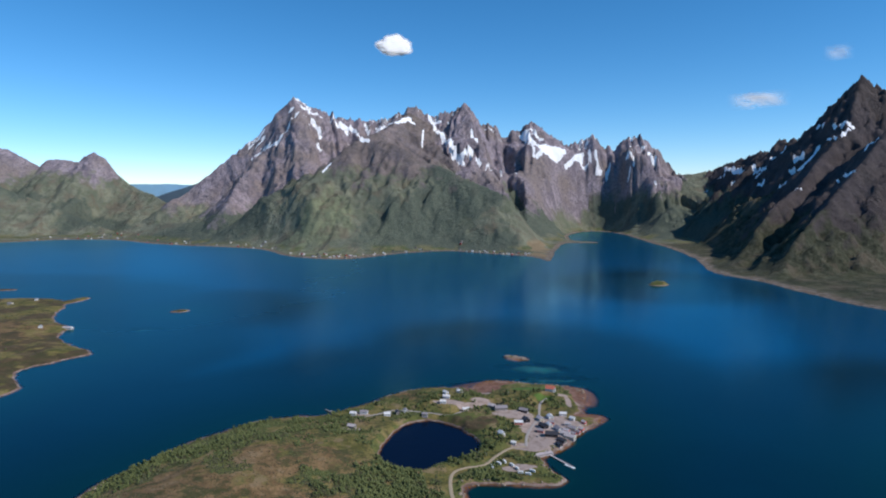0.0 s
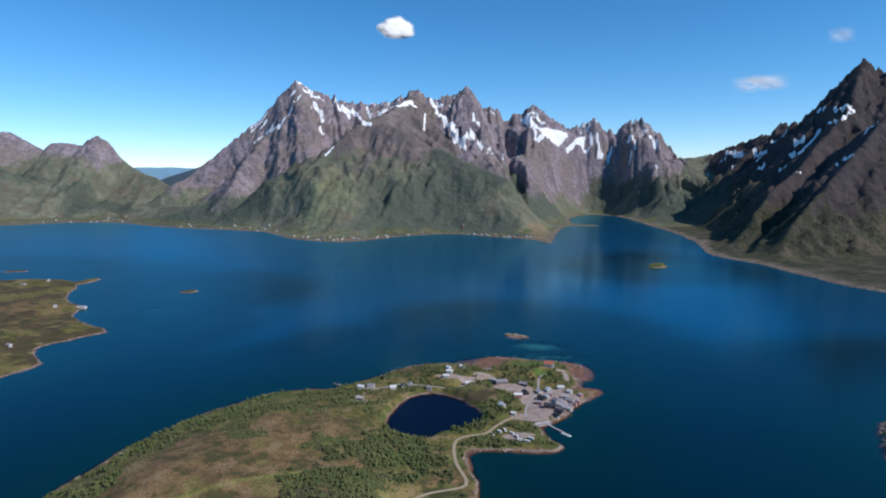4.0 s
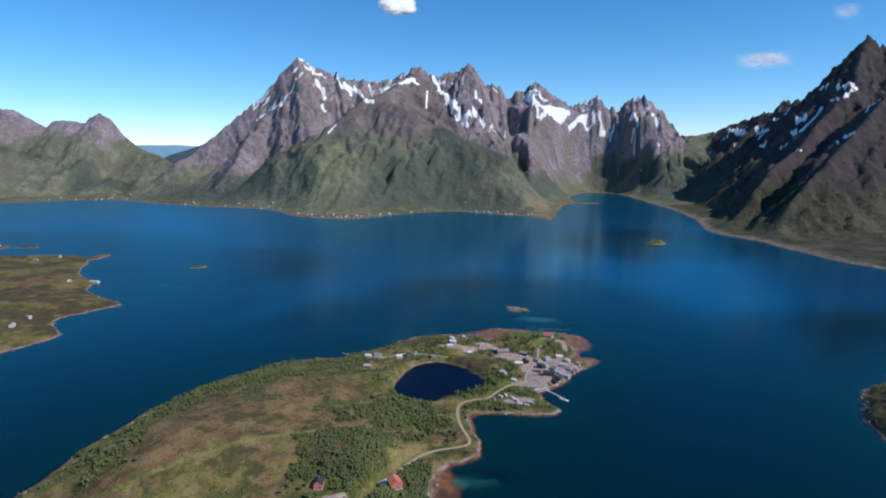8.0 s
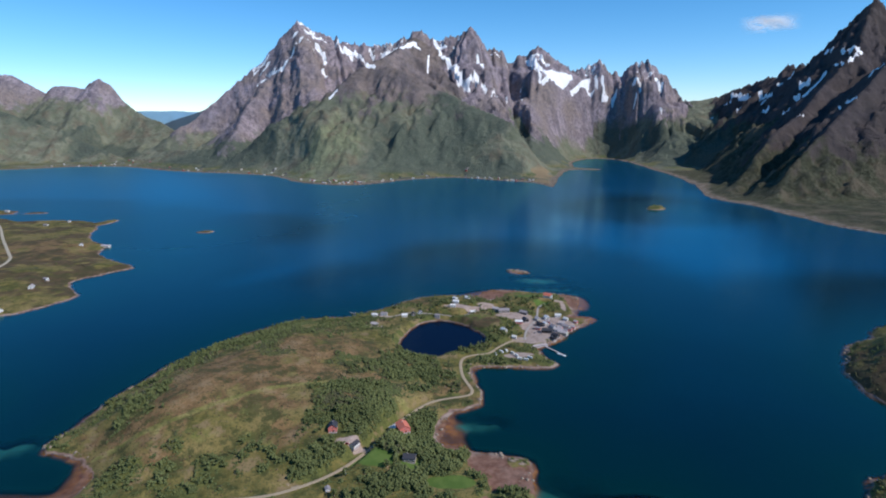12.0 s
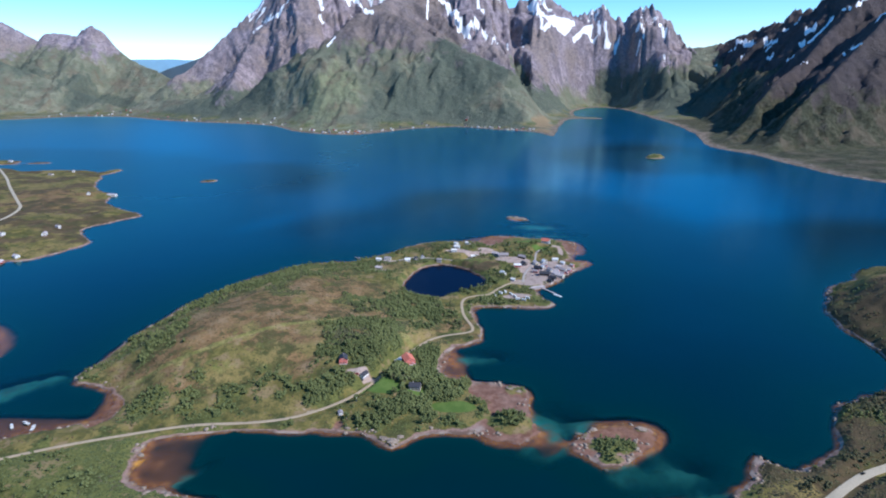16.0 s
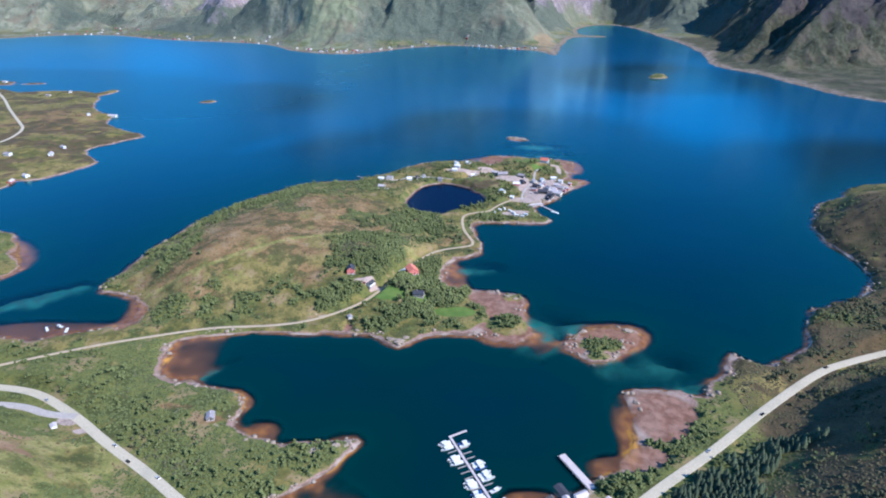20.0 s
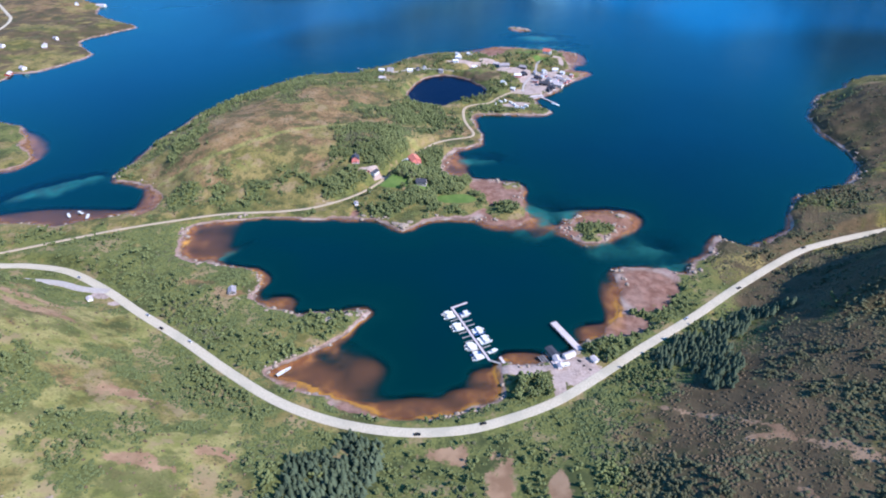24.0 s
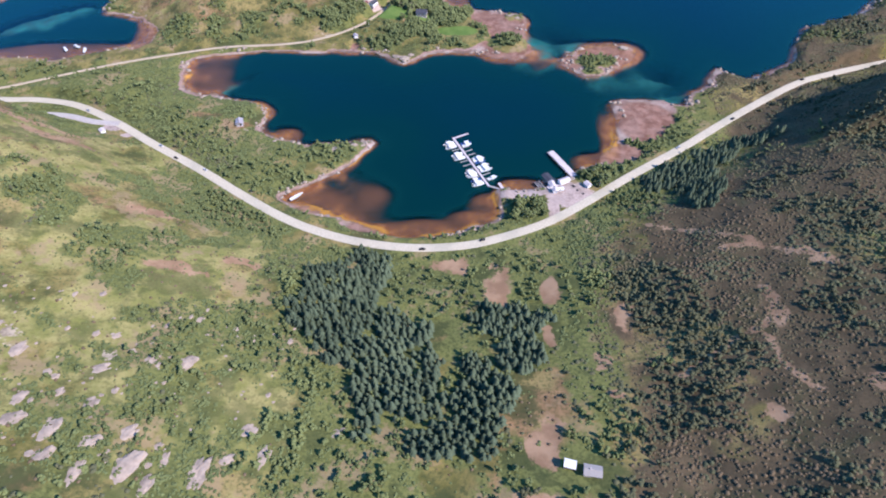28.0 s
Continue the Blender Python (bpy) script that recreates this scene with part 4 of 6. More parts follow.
BENCH = [(-2050, 4000, 75), (-1750, 3900, 92), (-1450, 3800, 96), (-1150, 3650, 80), (-1000, 3500, 60)]
# ridge, how far its foot lies out in heights, how hollow its sides are, height where the rock begins, mountain, depth of its gullies
RIDGES = [
    (CREST_WEST, 1.55, 1.35, 190, 1, 0.24), (CREST_EAST, 1.6, 1.5, 330, 1, 0.44), (SPUR, 1.7, 1.25, 450, 2, 0.34), (BROW, 1.5, 1.2, 410, 2, 0.30),
    (RIB_WEST, 1.35, 1.2, 170, 1, 0.14), (RIB_MIDDLE, 0.8, 1.05, 420, 1, 0.36), (RIB_SNOWY, 0.8, 1.05, 330, 1, 0.36),
    (CREST_RIGHT, 1.12, 1.12, 300, 3, 0.12), (RIGHT_NEAR, 1.4, 1.35, 170, 3, 0.12), (RIGHT_LOW, 1.4, 1.35, 170, 3, 0.12), (RIGHT_FACE, 1.0, 1.1, 120, 3, 0.12),
    (CREST_LEFT, 1.8, 1.4, 420, 0, 0.20), (LEFT_HILL, 1.9, 1.25, 560, 0, 0.10), (SADDLE, 3.2, 1.2, 720, 0, 0.05), (CIRQUE, 2.2, 1.2, 800, 0, 0.06), (BENCH, 4.5, 1.3, 900, 0, 0.05),
]


def far_land(x, y):
    shore = signed(rounded(FAR_SHORE, True, 3), x, y, 700.0) + 30 * (fbm(x, y, 160, 4, 0.5, 61) - 0.5)
    best, bare, owner, gully = np.zeros(x.shape), np.full(x.shape, 400.0), np.zeros(x.shape, int), np.full(x.shape, 0.5)
    warp = fbm(x, y, 210, 4, 0.55, 68) - 0.5
    fine = fbm(x, y, 34, 3, 0.6, 99, True) - 0.6
    broad = fbm(x, y, 120, 3, 0.55, 101, True) - 0.62
    # ledges of the right-hand mountain run down towards the water
    ledge = fbm(0.6 * x - 0.8 * y + 240 * warp, 0.42 * (0.8 * x + 0.6 * y), 95, 5, 0.6, 105, True) - 0.6
    for n, (ridge, reach, hollow, line, which, ribby) in enumerate(RIDGES):
        r = np.array(ridge, float)
        d, t = distance_to(r[:, :2], x, y)
        at = t * (len(r) - 1)
        top = np.interp(at, np.arange(len(r)), r[:, 2])
        run = np.interp(at, np.arange(len(r)), np.r_[0, np.cumsum(np.hypot(*np.diff(r[:, :2], axis=0).T))])
        if which == 1 or ridge is CREST_RIGHT:
            top = top + np.where((n == 0) & (t < 0.3), 0.3, 1.0) * (60 * (fbm(run, run * 0, 75, 3, 0.6, 120 + n, True) - 0.62) + 45 * (fbm(run, run * 0, 42, 2, 0.6, 140 + n, True) ** 2 - 0.4))
        foot = np.maximum(reach * top, 60) * (1 + 0.5 * (fbm(run, 0.4 * d, 240, 3, 0.5, 150 + n) - 0.5) * smooth(0, 150, d))
        f = np.clip(1 - d / foot, 0, 1)
        bend = 140 * warp + 40 * fine
        ribs = 0.55 * fbm(run + bend, d * 0.3, 170, 4, 0.55, 80 + n, True) + 0.45 * fbm(run - bend, d * 0.45, 60, 4, 0.6, 90 + n, True)
        h = top * f**hollow + (ribs - 0.62) * ribby * top * smooth(0.0, 0.22, d / foot) * smooth(0.0, 0.45, f)
        h += ((70 if which == 3 and ribby > 0.1 else 34) * fine * (0.35 + 0.65 * smooth(400, 750, top * f)) + (16, 46, 60, 60)[which] * broad * smooth(0, 0.15, d / foot)) * smooth(0.05, 0.5, f)
        if which == 1:
            # shelves part the walls from one another
            h += 34 * np.sin((h - 520 + 130 * warp) * 0.0262) * smooth(0.05, 0.25, d / foot) * smooth(0.12, 0.4, f) * smooth(-700, -300, x)
        if which == 3 and ribby > 0.1:
            h += 115 * ledge * smooth(0.02, 0.2, d / foot) * smooth(0.05, 0.4, f)
        take = h > best
        best, owner = np.where(take, h, best), np.where(take, which, owner)
        bare = np.where(take, line, bare)
        gully = np.where(take, ribs if which != 3 else ledge + 0.6, gully)
    best += 50 * (fbm(x, y, 300, 4, 0.5, 65) - 0.5) * smooth(20, 250, best)
    base = 2.0 + 0.035 * np.clip(shore, 0, 600) + 5 * (fbm(x, y, 90, 4, 0.5, 66) - 0.5)
    h = np.maximum(best * smooth(20, 330, shore), 0) + base * smooth(0, 40, shore)
    h = np.where(shore > 0, h, np.maximum(shore * 0.25, -40))
    return h, bare, owner, gully


fxs = steps((-4650, -3700, 30), (-3700, 2600, 11), (2600, 4650, 40))
fys = steps((820, 1400, 30), (1400, 4500, 12), (4500, 4868, 8))
FX, FY = np.meshgrid(fxs, fys)
FZ, BARE, OWNER, GULLY = far_land(FX, FY)
# snow lying in gullies and on ledges: x, y to x, y, half width
SNOW_PEAK = [(-1080, 4455, -1135, 4365, 10), (-1135, 4365, -1193, 4335, 10), (-1193, 4335, -1228, 4335, 10), (-1229, 4340, -1344, 4410, 6), (-1275, 4365, -1359, 4385, 6), (-1359, 4385, -1414, 4380, 6), (-1368, 4550, -1464, 4485, 7), (-1348, 4485, -1409, 4445, 5), (-1138, 4545, -1163, 4535, 10), (-1080, 4610, -1031, 4595, 10), (-1040, 4640, -984, 4660, 9), (-1006, 4660, -946, 4645, 10), (-998, 4550, -931, 4485, 13), (-931, 4485, -911, 4415, 13), (-926, 4375, -885, 4330, 10), (-689, 3605, -719, 3555, 11)]
SNOW_BASIN = [(-868, 4695, -837, 4685, 12), (-837, 4685, -742, 4630, 12), (-807, 4695, -726, 4675, 14), (-522, 3790, -474, 3755, 14), (-506, 4685, -420, 4730, 21), (-729, 4705, -648, 4585, 10), (-625, 4765, -585, 4675, 7), (-419, 4725, -336, 4320, 14), (-343, 4305, -253, 4535, 16), (-251, 4505, -222, 4505, 13)]
SNOW_MIDDLE = [(-108, 4780, -85, 4715, 14), (-85, 4715, -61, 4555, 14), (-71, 4725, -18, 4700, 10), (-60, 4530, 4, 4500, 13), (4, 4500, 85, 4265, 13), (85, 4265, 144, 4200, 13), (-145, 4510, -145, 4190, 5), (33, 4360, 73, 4265, 16), (73, 4265, 125, 4230, 16), (145, 4240, 208, 4275, 13), (217, 4495, 250, 4325, 10), (238, 4225, 265, 4205, 9), (341, 4750, 408, 4745, 7), (305, 4185, 348, 4225, 6), (410, 4230, 418, 4185, 6), (541, 4490, 538, 4280, 5)]
SNOW_SHELF = [(673, 4715, 718, 4720, 10), (633, 4740, 680, 4600, 24), (680, 4600, 728, 4485, 24), (728, 4485, 828, 4555, 23), (712, 4675, 766, 4595, 14), (653, 4555, 680, 4435, 10), (680, 4435, 677, 4410, 10), (699, 4415, 823, 4520, 10), (823, 4520, 929, 4625, 10), (830, 4570, 958, 4660, 13), (1056, 4695, 1107, 4725, 14), (1078, 4690, 1145, 4685, 7), (949, 4595, 1030, 4675, 7), (1030, 4675, 1106, 4710, 7), (1165, 4730, 1172, 4690, 9), (1212, 4700, 1220, 4660, 10), (1328, 4700, 1285, 4650, 9), (1205, 4645, 1253, 4660, 7)]
SNOW_EAST = [(1462, 4615, 1500, 4670, 7), (1422, 4580, 1450, 4560, 8), (1626, 4675, 1584, 4480, 14), (1584, 4480, 1607, 4485, 13), (1425, 4500, 1418, 4510, 7), (1559, 4340, 1558, 4310, 6), (1472, 4570, 1454, 4505, 7), (2082, 4345, 2101, 4175, 13), (2101, 4175, 2067, 3915, 12), (2067, 3915, 2032, 3735, 12), (2041, 4380, 2051, 4300, 6), (1983, 3745, 2010, 3755, 6), (1929, 3600, 1853, 3415, 11), (1836, 3215, 1771, 3050, 6), (1946, 4355, 1956, 4350, 6), (1922, 3920, 2028, 4115, 6)]
SNOW_RIGHT = [(2126, 3835, 2182, 3815, 9), (2182, 3815, 2203, 3825, 8), (1953, 3290, 1977, 3250, 10), (1930, 3185, 1984, 3185, 12), (1984, 3185, 2049, 3235, 12), (1910, 3255, 1930, 3185, 7), (1688, 2825, 1712, 2820, 6), (2123, 3370, 2121, 3320, 10), (2134, 3240, 2155, 3205, 12), (2155, 3205, 2166, 3150, 12), (2063, 3185, 2082, 3105, 6), (2082, 3105, 2142, 3135, 6), (1799, 2655, 1761, 2525, 5), (1837, 2695, 1780, 2555, 5), (1779, 2660, 1786, 2625, 5), (1991, 2790, 2003, 2775, 8), (2003, 2775, 2006, 2745, 8)]
SNOW = 0.56 * smooth(0.60, 0.44, GULLY) * smooth(500, 680, FZ) * (OWNER == 1)
for x0, y0, x1, y1, half in SNOW_PEAK + SNOW_BASIN + SNOW_MIDDLE + SNOW_SHELF + SNOW_EAST + SNOW_RIGHT:
    near_x, near_y = (fxs > min(x0, x1) - 90) & (fxs < max(x0, x1) + 90), (fys > min(y0, y1) - 90) & (fys < max(y0, y1) + 90)
    area = np.ix_(near_y, near_x)
    off = distance_to(np.array([(x0, y0), (x1, y1)], float), FX[area], FY[area])[0]
    SNOW[area] = np.maximum(SNOW[area], 1.15 * smooth(half * 1.6, half * 0.3, off))
quad_owner = OWNER[:-1, :-1]
above_sea = np.maximum.reduce([FZ[:-1, :-1], FZ[1:, :-1], FZ[:-1, 1:], FZ[1:, 1:]]) > -39
tall = FZ[:-1, :-1] > 45
WOODS = [(-1500, 3650, 520, 330), (-150, 3150, 330, 230), (250, 3000, 260, 220), (120, 3400, 340, 200), (700, 3900, 260, 300), (1500, 4600, 420, 260), (1600, 3900, 330, 420), (-2500, 4250, 330, 200), (-3300, 4350, 350, 160)]
PASTURES = [(-760, 3050, 150, 260), (-620, 3250, 130, 200), (-3400, 3900, 420, 240), (-520, 2900, 130, 130), (430, 2850, 90, 130)]
TANS = [(430, 2760, 70, 150), (260, 2930, 130, 26), (560, 3050, 60, 200), (-520, 2740, 170, 40)]
fwx, fwy = FX + 260 * (fbm(FX, FY, 190, 4, 0.55, 311) - 0.5), FY + 260 * (fbm(FX, FY, 190, 4, 0.55, 312) - 0.5)
# dusky covers the right-hand mountain and foreland, coloured darker to imitate shade
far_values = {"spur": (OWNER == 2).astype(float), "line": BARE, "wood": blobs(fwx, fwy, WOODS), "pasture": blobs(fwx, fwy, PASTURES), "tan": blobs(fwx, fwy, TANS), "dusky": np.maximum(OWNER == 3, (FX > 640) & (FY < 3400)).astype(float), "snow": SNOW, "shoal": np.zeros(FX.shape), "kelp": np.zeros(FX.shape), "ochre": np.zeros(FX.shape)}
for which, name, label in ((0, "mountain_range", "hazy green and grey mountain range across the fjord"), (1, "alpine_mountain", "jagged grey rock mountain with snow in its gullies"), (2, "mountain_spur", "steep mountain spur, grassy below and bare rock above"), (3, "mountain", "rugged mountain painted dark for shade, with snow patches above the fjord")):
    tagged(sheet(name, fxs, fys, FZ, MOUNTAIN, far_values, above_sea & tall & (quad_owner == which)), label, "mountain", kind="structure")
tagged(sheet("far_shore", fxs, fys, FZ, MOUNTAIN, far_values, above_sea & ~tall), "low green foreland along the far shore of the fjord", "shore", kind="structure")


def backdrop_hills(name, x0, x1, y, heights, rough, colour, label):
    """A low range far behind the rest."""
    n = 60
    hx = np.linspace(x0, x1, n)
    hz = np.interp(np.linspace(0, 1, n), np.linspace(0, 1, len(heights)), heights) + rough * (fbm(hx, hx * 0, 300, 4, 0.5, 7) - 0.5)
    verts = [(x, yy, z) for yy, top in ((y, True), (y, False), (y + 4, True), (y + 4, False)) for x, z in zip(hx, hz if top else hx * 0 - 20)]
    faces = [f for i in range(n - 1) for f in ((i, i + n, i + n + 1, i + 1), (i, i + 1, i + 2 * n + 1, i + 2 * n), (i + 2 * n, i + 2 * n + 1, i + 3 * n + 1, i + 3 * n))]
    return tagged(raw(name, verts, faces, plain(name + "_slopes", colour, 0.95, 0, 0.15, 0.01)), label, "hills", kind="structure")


# the blue of both ranges is distance haze painted into their base colour
backdrop_hills("distant_hills", -3000, -1700, 4895, (362, 362), 22, (0.46, 0.76, 1.0), "hills far off beyond the valley, painted pale blue for haze")
backdrop_hills("valley_ridge", -2560, -1760, 4880, (190, 262, 330, 400, 500), 20, (0.15, 0.21, 0.26), "dark ridge behind the valley, tinted blue-green for haze")


# ---- roads ----
def road(name, line, half, level, material, label):
    """A slab that follows the line, with sloped edges."""
    p = rounded(line, False, 10)
    t = np.gradient(p, axis=0)
    side = np.stack([-t[:, 1], t[:, 0]], -1) / np.hypot(*t.T)[:, None]
    cross = [(-half - 0.9, -0.5), (-half, 0.06), (-half * 0.5, 0.11), (0, 0.15), (half * 0.5, 0.11), (half, 0.06), (half + 0.9, -0.5)]
    verts = [(*(p[i] + s * o), level + z) for i, s in enumerate(side) for o, z in cross]
    n = len(cross)
    faces = [(i * n + j, i * n + j + 1, (i + 1) * n + j + 1, (i + 1) * n + j) for i in range(len(p) - 1) for j in range(n - 1)]
    ob = raw(name, [(x, y, z) for x, y, z in verts], [f[::-1] for f in faces], material)
    return tagged(ob, label, "road", kind="structure")


road("road_main", MAIN_ROAD, 3.5, 4.2, ASPHALT, "pale worn asphalt road curving round the bay")
road("road_side", SIDE_ROAD, 1.7, 3.2, TANROAD, "narrow pale road along the peninsula")
road("road_village", VILLAGE_LANE, 1.5, 3.4, GRAVEL, "gravel lane through the hamlet to the white church")
road("road_lake", LAKE_LANE, 1.4, 3.2, GRAVEL, "narrow gravel lane beside the lake")
road("road_layby", LAYBY, 2.8, 4.45, GRAVEL, "gravel lay-by beside the main road")
road("road_west", WEST_ROAD, 2.6, 15.3, ASPHALT, "pale road over the western headland")


# ---- vegetation and stones in the mass ----
GOLD = (1 + 5**0.5) / 2
ICO_V = np.array([(-1, GOLD, 0), (1, GOLD, 0), (-1, -GOLD, 0), (1, -GOLD, 0), (0, -1, GOLD), (0, 1, GOLD), (0, -1, -GOLD), (0, 1, -GOLD), (GOLD, 0, -1), (GOLD, 0, 1), (-GOLD, 0, -1), (-GOLD, 0, 1)]) / math.hypot(1, GOLD)
ICO_F = np.array([(0, 11, 5), (0, 5, 1), (0, 1, 7), (0, 7, 10), (0, 10, 11), (1, 5, 9), (5, 11, 4), (11, 10, 2), (10, 7, 6), (7, 1, 8), (3, 9, 4), (3, 4, 2), (3, 2, 6), (3, 6, 8), (3, 8, 9), (4, 9, 5), (2, 4, 11), (6, 2, 10), (8, 6, 7), (9, 8, 1)])
rng = np.random.default_rng(11)


def clumps(n, spread, low, high, size, skin=ICO_F):
    """A crown of leaf clumps about 1 high and 1 wide, with an uneven outline."""
    v, f = [], []
    for k in range(n):
        a, r = rng.uniform(0, 6.283), spread * math.sqrt(rng.uniform(0.02, 1))
        centre = np.array([r * math.cos(a), r * math.sin(a), rng.uniform(low, high) - 0.25 * r])
        s = size * rng.uniform(0.6, 1.15)
        v.append(ICO_V * rng.uniform(0.72, 1.22, (12, 1)) * s * (1, 1, 0.85) + centre)
        f.append(skin + 12 * k)
    return np.vstack(v), np.vstack(f)


def conifer(layers, sides):
    """A spruce crown 1 high: drooping whorls of branches round a point."""
    v, f = [], []
    for k in range(layers):
        low, up = 0.08 + 0.80 * k / layers, 0.08 + 0.80 * (k + 1.75) / layers
        wide = 0.33 * (1 - k / layers) ** 0.75 + 0.03
        base = len(v)
        for j in range(2 * sides):
            a = math.pi * j / sides + 0.4 * k
            r = wide * (1.0 if j % 2 else 0.55) * rng.uniform(0.8, 1.15)
            v.append((r * math.cos(a), r * math.sin(a), low + (0.0 if j % 2 else 0.05) + rng.uniform(-0.015, 0.015)))
        v.append((0, 0, min(up, 1.0)))
        f += [(base + j, base + (j + 1) % (2 * sides), base + 2 * sides) for j in range(2 * sides)]
    return np.array(v), np.array(f)


def stone(flat=0.6):
    return ICO_V * rng.uniform(0.7, 1.25, (12, 1)) * (1, rng.uniform(0.7, 1), flat), ICO_F


def scatter(name, shapes, where, size, material, label, category, tall=1.0):
    """Many shapes joined into one mesh."""
    allv, allf, base = [], [], 0
    pick = rng.integers(0, len(shapes), len(where))
    turn = rng.uniform(0, 6.283, len(where))
    tall = np.broadcast_to(tall, len(where))
    for n, (v, f) in enumerate(shapes):
        on = pick == n
        c, s = np.cos(turn[on])[:, None], np.sin(turn[on])[:, None]
        k = np.asarray(size)[on][:, None]
        x, y, z = v[:, 0] * c - v[:, 1] * s, v[:, 0] * s + v[:, 1] * c, np.broadcast_to(v[:, 2], (on.sum(), len(v))) * tall[on][:, None]
        allv.append((np.stack([x, y, z], -1) * k[..., None] + where[on][:, None]).reshape(-1, 3))
        allf.append((f[None] + base + (np.arange(on.sum()) * len(v))[:, None, None]).reshape(-1, 3))
        base += on.sum() * len(v)
    co, tri = np.vstack(allv), np.vstack(allf)
    me = bpy.data.meshes.new(name)
    me.vertices.add(len(co))
    me.vertices.foreach_set("co", co.ravel().astype(np.float32))
    me.loops.add(tri.size)
    me.loops.foreach_set("vertex_index", tri.ravel().astype(np.int32))
    me.polygons.add(len(tri))
    me.polygons.foreach_set("loop_start", np.arange(0, tri.size, 3, dtype=np.int32))
    me.update()
    me.validate()
    return tagged(place(name, me, material), label, category, kind="stuff")


ICO_TOP = np.array([f for f in ICO_F if ICO_V[f, 2].mean() > -0.2])
BUSHES = [clumps(3, 0.36, 0.25, 0.6, 0.36, ICO_TOP) for _ in range(6)]
DOTS = [clumps(1, 0.02, 0.3, 0.35, 0.55, ICO_TOP) for _ in range(8)]
SHRUBS = [clumps(2, 0.30, 0.25, 0.5, 0.40, ICO_TOP) for _ in range(6)]
TREES = [clumps(5, 0.32, 0.3, 0.95, 0.29, ICO_TOP) for _ in range(4)]
SPRUCES = [conifer(6, 6) for _ in range(3)]
STONES = [stone() for _ in range(6)]
HOUSE_PLACES = []


def clear_ground(x, y, margin=2.5):
    """True where nothing built stands: off the roads, gravel, lawns, houses and the shore."""
    ok = np.ones(len(x), bool)
    for name, line in ROADS.items():
        ok &= distance_to(line, x, y)[0] > ROAD_BED[name][0] + margin + (3.5 if name in ("side", "layby") else 0.0)
    ok &= blobs(x, y, GRAVELS, 2.0) < 0.35
    ok &= blobs(x, y, LAWNS, 2.0) < 0.5
    ok &= signed(LAKE_SHORE, x, y) < -5
    ok &= bell(x, y, *MOORS[0], 1.6) < 0.5
    for hx, hy, hr in HOUSE_PLACES:
        ok &= (x - hx) ** 2 + (y - hy) ** 2 > hr**2
    return ok


def seeded(n, x0, x1, y0, y1):
    x, y = rng.uniform(x0, x1, n), rng.uniform(y0, y1, n)
    z, d, flat = terrain(x, y)[:3]
    return x, y, ground_at(x, y), d, flat


# ---- houses ----
def gabled(bm, w, l, eave, ridge, base=-2.0):
    """Closed walls under a gable: l along y, gables at the ends."""
    co = [(-w / 2, -l / 2), (w / 2, -l / 2), (w / 2, l / 2), (-w / 2, l / 2)]
    v = [bm.verts.new((x, y, base)) for x, y in co] + [bm.verts.new((x, y, eave)) for x, y in co] + [bm.verts.new((0, -l / 2, ridge)), bm.verts.new((0, l / 2, ridge))]
    for f in ((0, 1, 5, 8, 4), (2, 3, 7, 9, 6), (1, 2, 6, 5), (3, 0, 4, 7), (3, 2, 1, 0), (4, 8, 9, 7), (5, 6, 9, 8)):
        bm.faces.new([v[i] for i in f])
    return bm


def roof_mesh(w, l, eave, ridge, over=0.45, thick=0.18):
    bm = bmesh.new()
    slope = (ridge - eave) / (w / 2)
    x1, z1 = w / 2 + over, eave - slope * over
    for s in (-1, 1):
        a = [bm.verts.new((s * x, y, z)) for y in (-l / 2 - over, l / 2 + over) for x, z in ((0, ridge + 0.02), (x1, z1 + 0.02), (x1, z1 + 0.02 + thick), (0, ridge + 0.02 + thick))]
        for f in ((0, 1, 2, 3), (7, 6, 5, 4), (3, 2, 6, 7), (1, 0, 4, 5), (2, 1, 5, 6), (0, 3, 7, 4)):
            bm.faces.new([a[i] for i in (f if s > 0 else f[::-1])])
    return bm


HOUSE_MESHES = {}


def mesh_of(key, maker, material):
    """One mesh for all alike pieces."""
    if key not in HOUSE_MESHES:
        bm = maker()
        me = bpy.data.meshes.new(str(key[0]))
        bm.to_mesh(me)
        bm.free()
        me.materials.append(material)
        HOUSE_MESHES[key] = me
    return HOUSE_MESHES[key]


def window_at(parent, x, y, z, turn, w=1.1, h=1.2):
    frame_ob = place("window", mesh_of(("window", w, h), lambda: boxes((-w / 2, -0.05, -h / 2, -w / 2 + 0.1, 0.05, h / 2), (w / 2 - 0.1, -0.05, -h / 2, w / 2, 0.05, h / 2), (-w / 2 + 0.1, -0.05, h / 2 - 0.1, w / 2 - 0.1, 0.05, h / 2), (-w / 2 + 0.1, -0.05, -h / 2, w / 2 - 0.1, 0.05, -h / 2 + 0.1)), WHITE), None, parent, "white framed window")
    frame_ob.matrix_basis = pose(x, y, z, 0, 0, turn)
    place("pane", mesh_of(("pane", w, h), lambda: boxes((-w / 2 + 0.1, -0.02, -h / 2 + 0.1, w / 2 - 0.1, 0.02, h / 2 - 0.1)), GLASS), None, frame_ob, "dark glass")


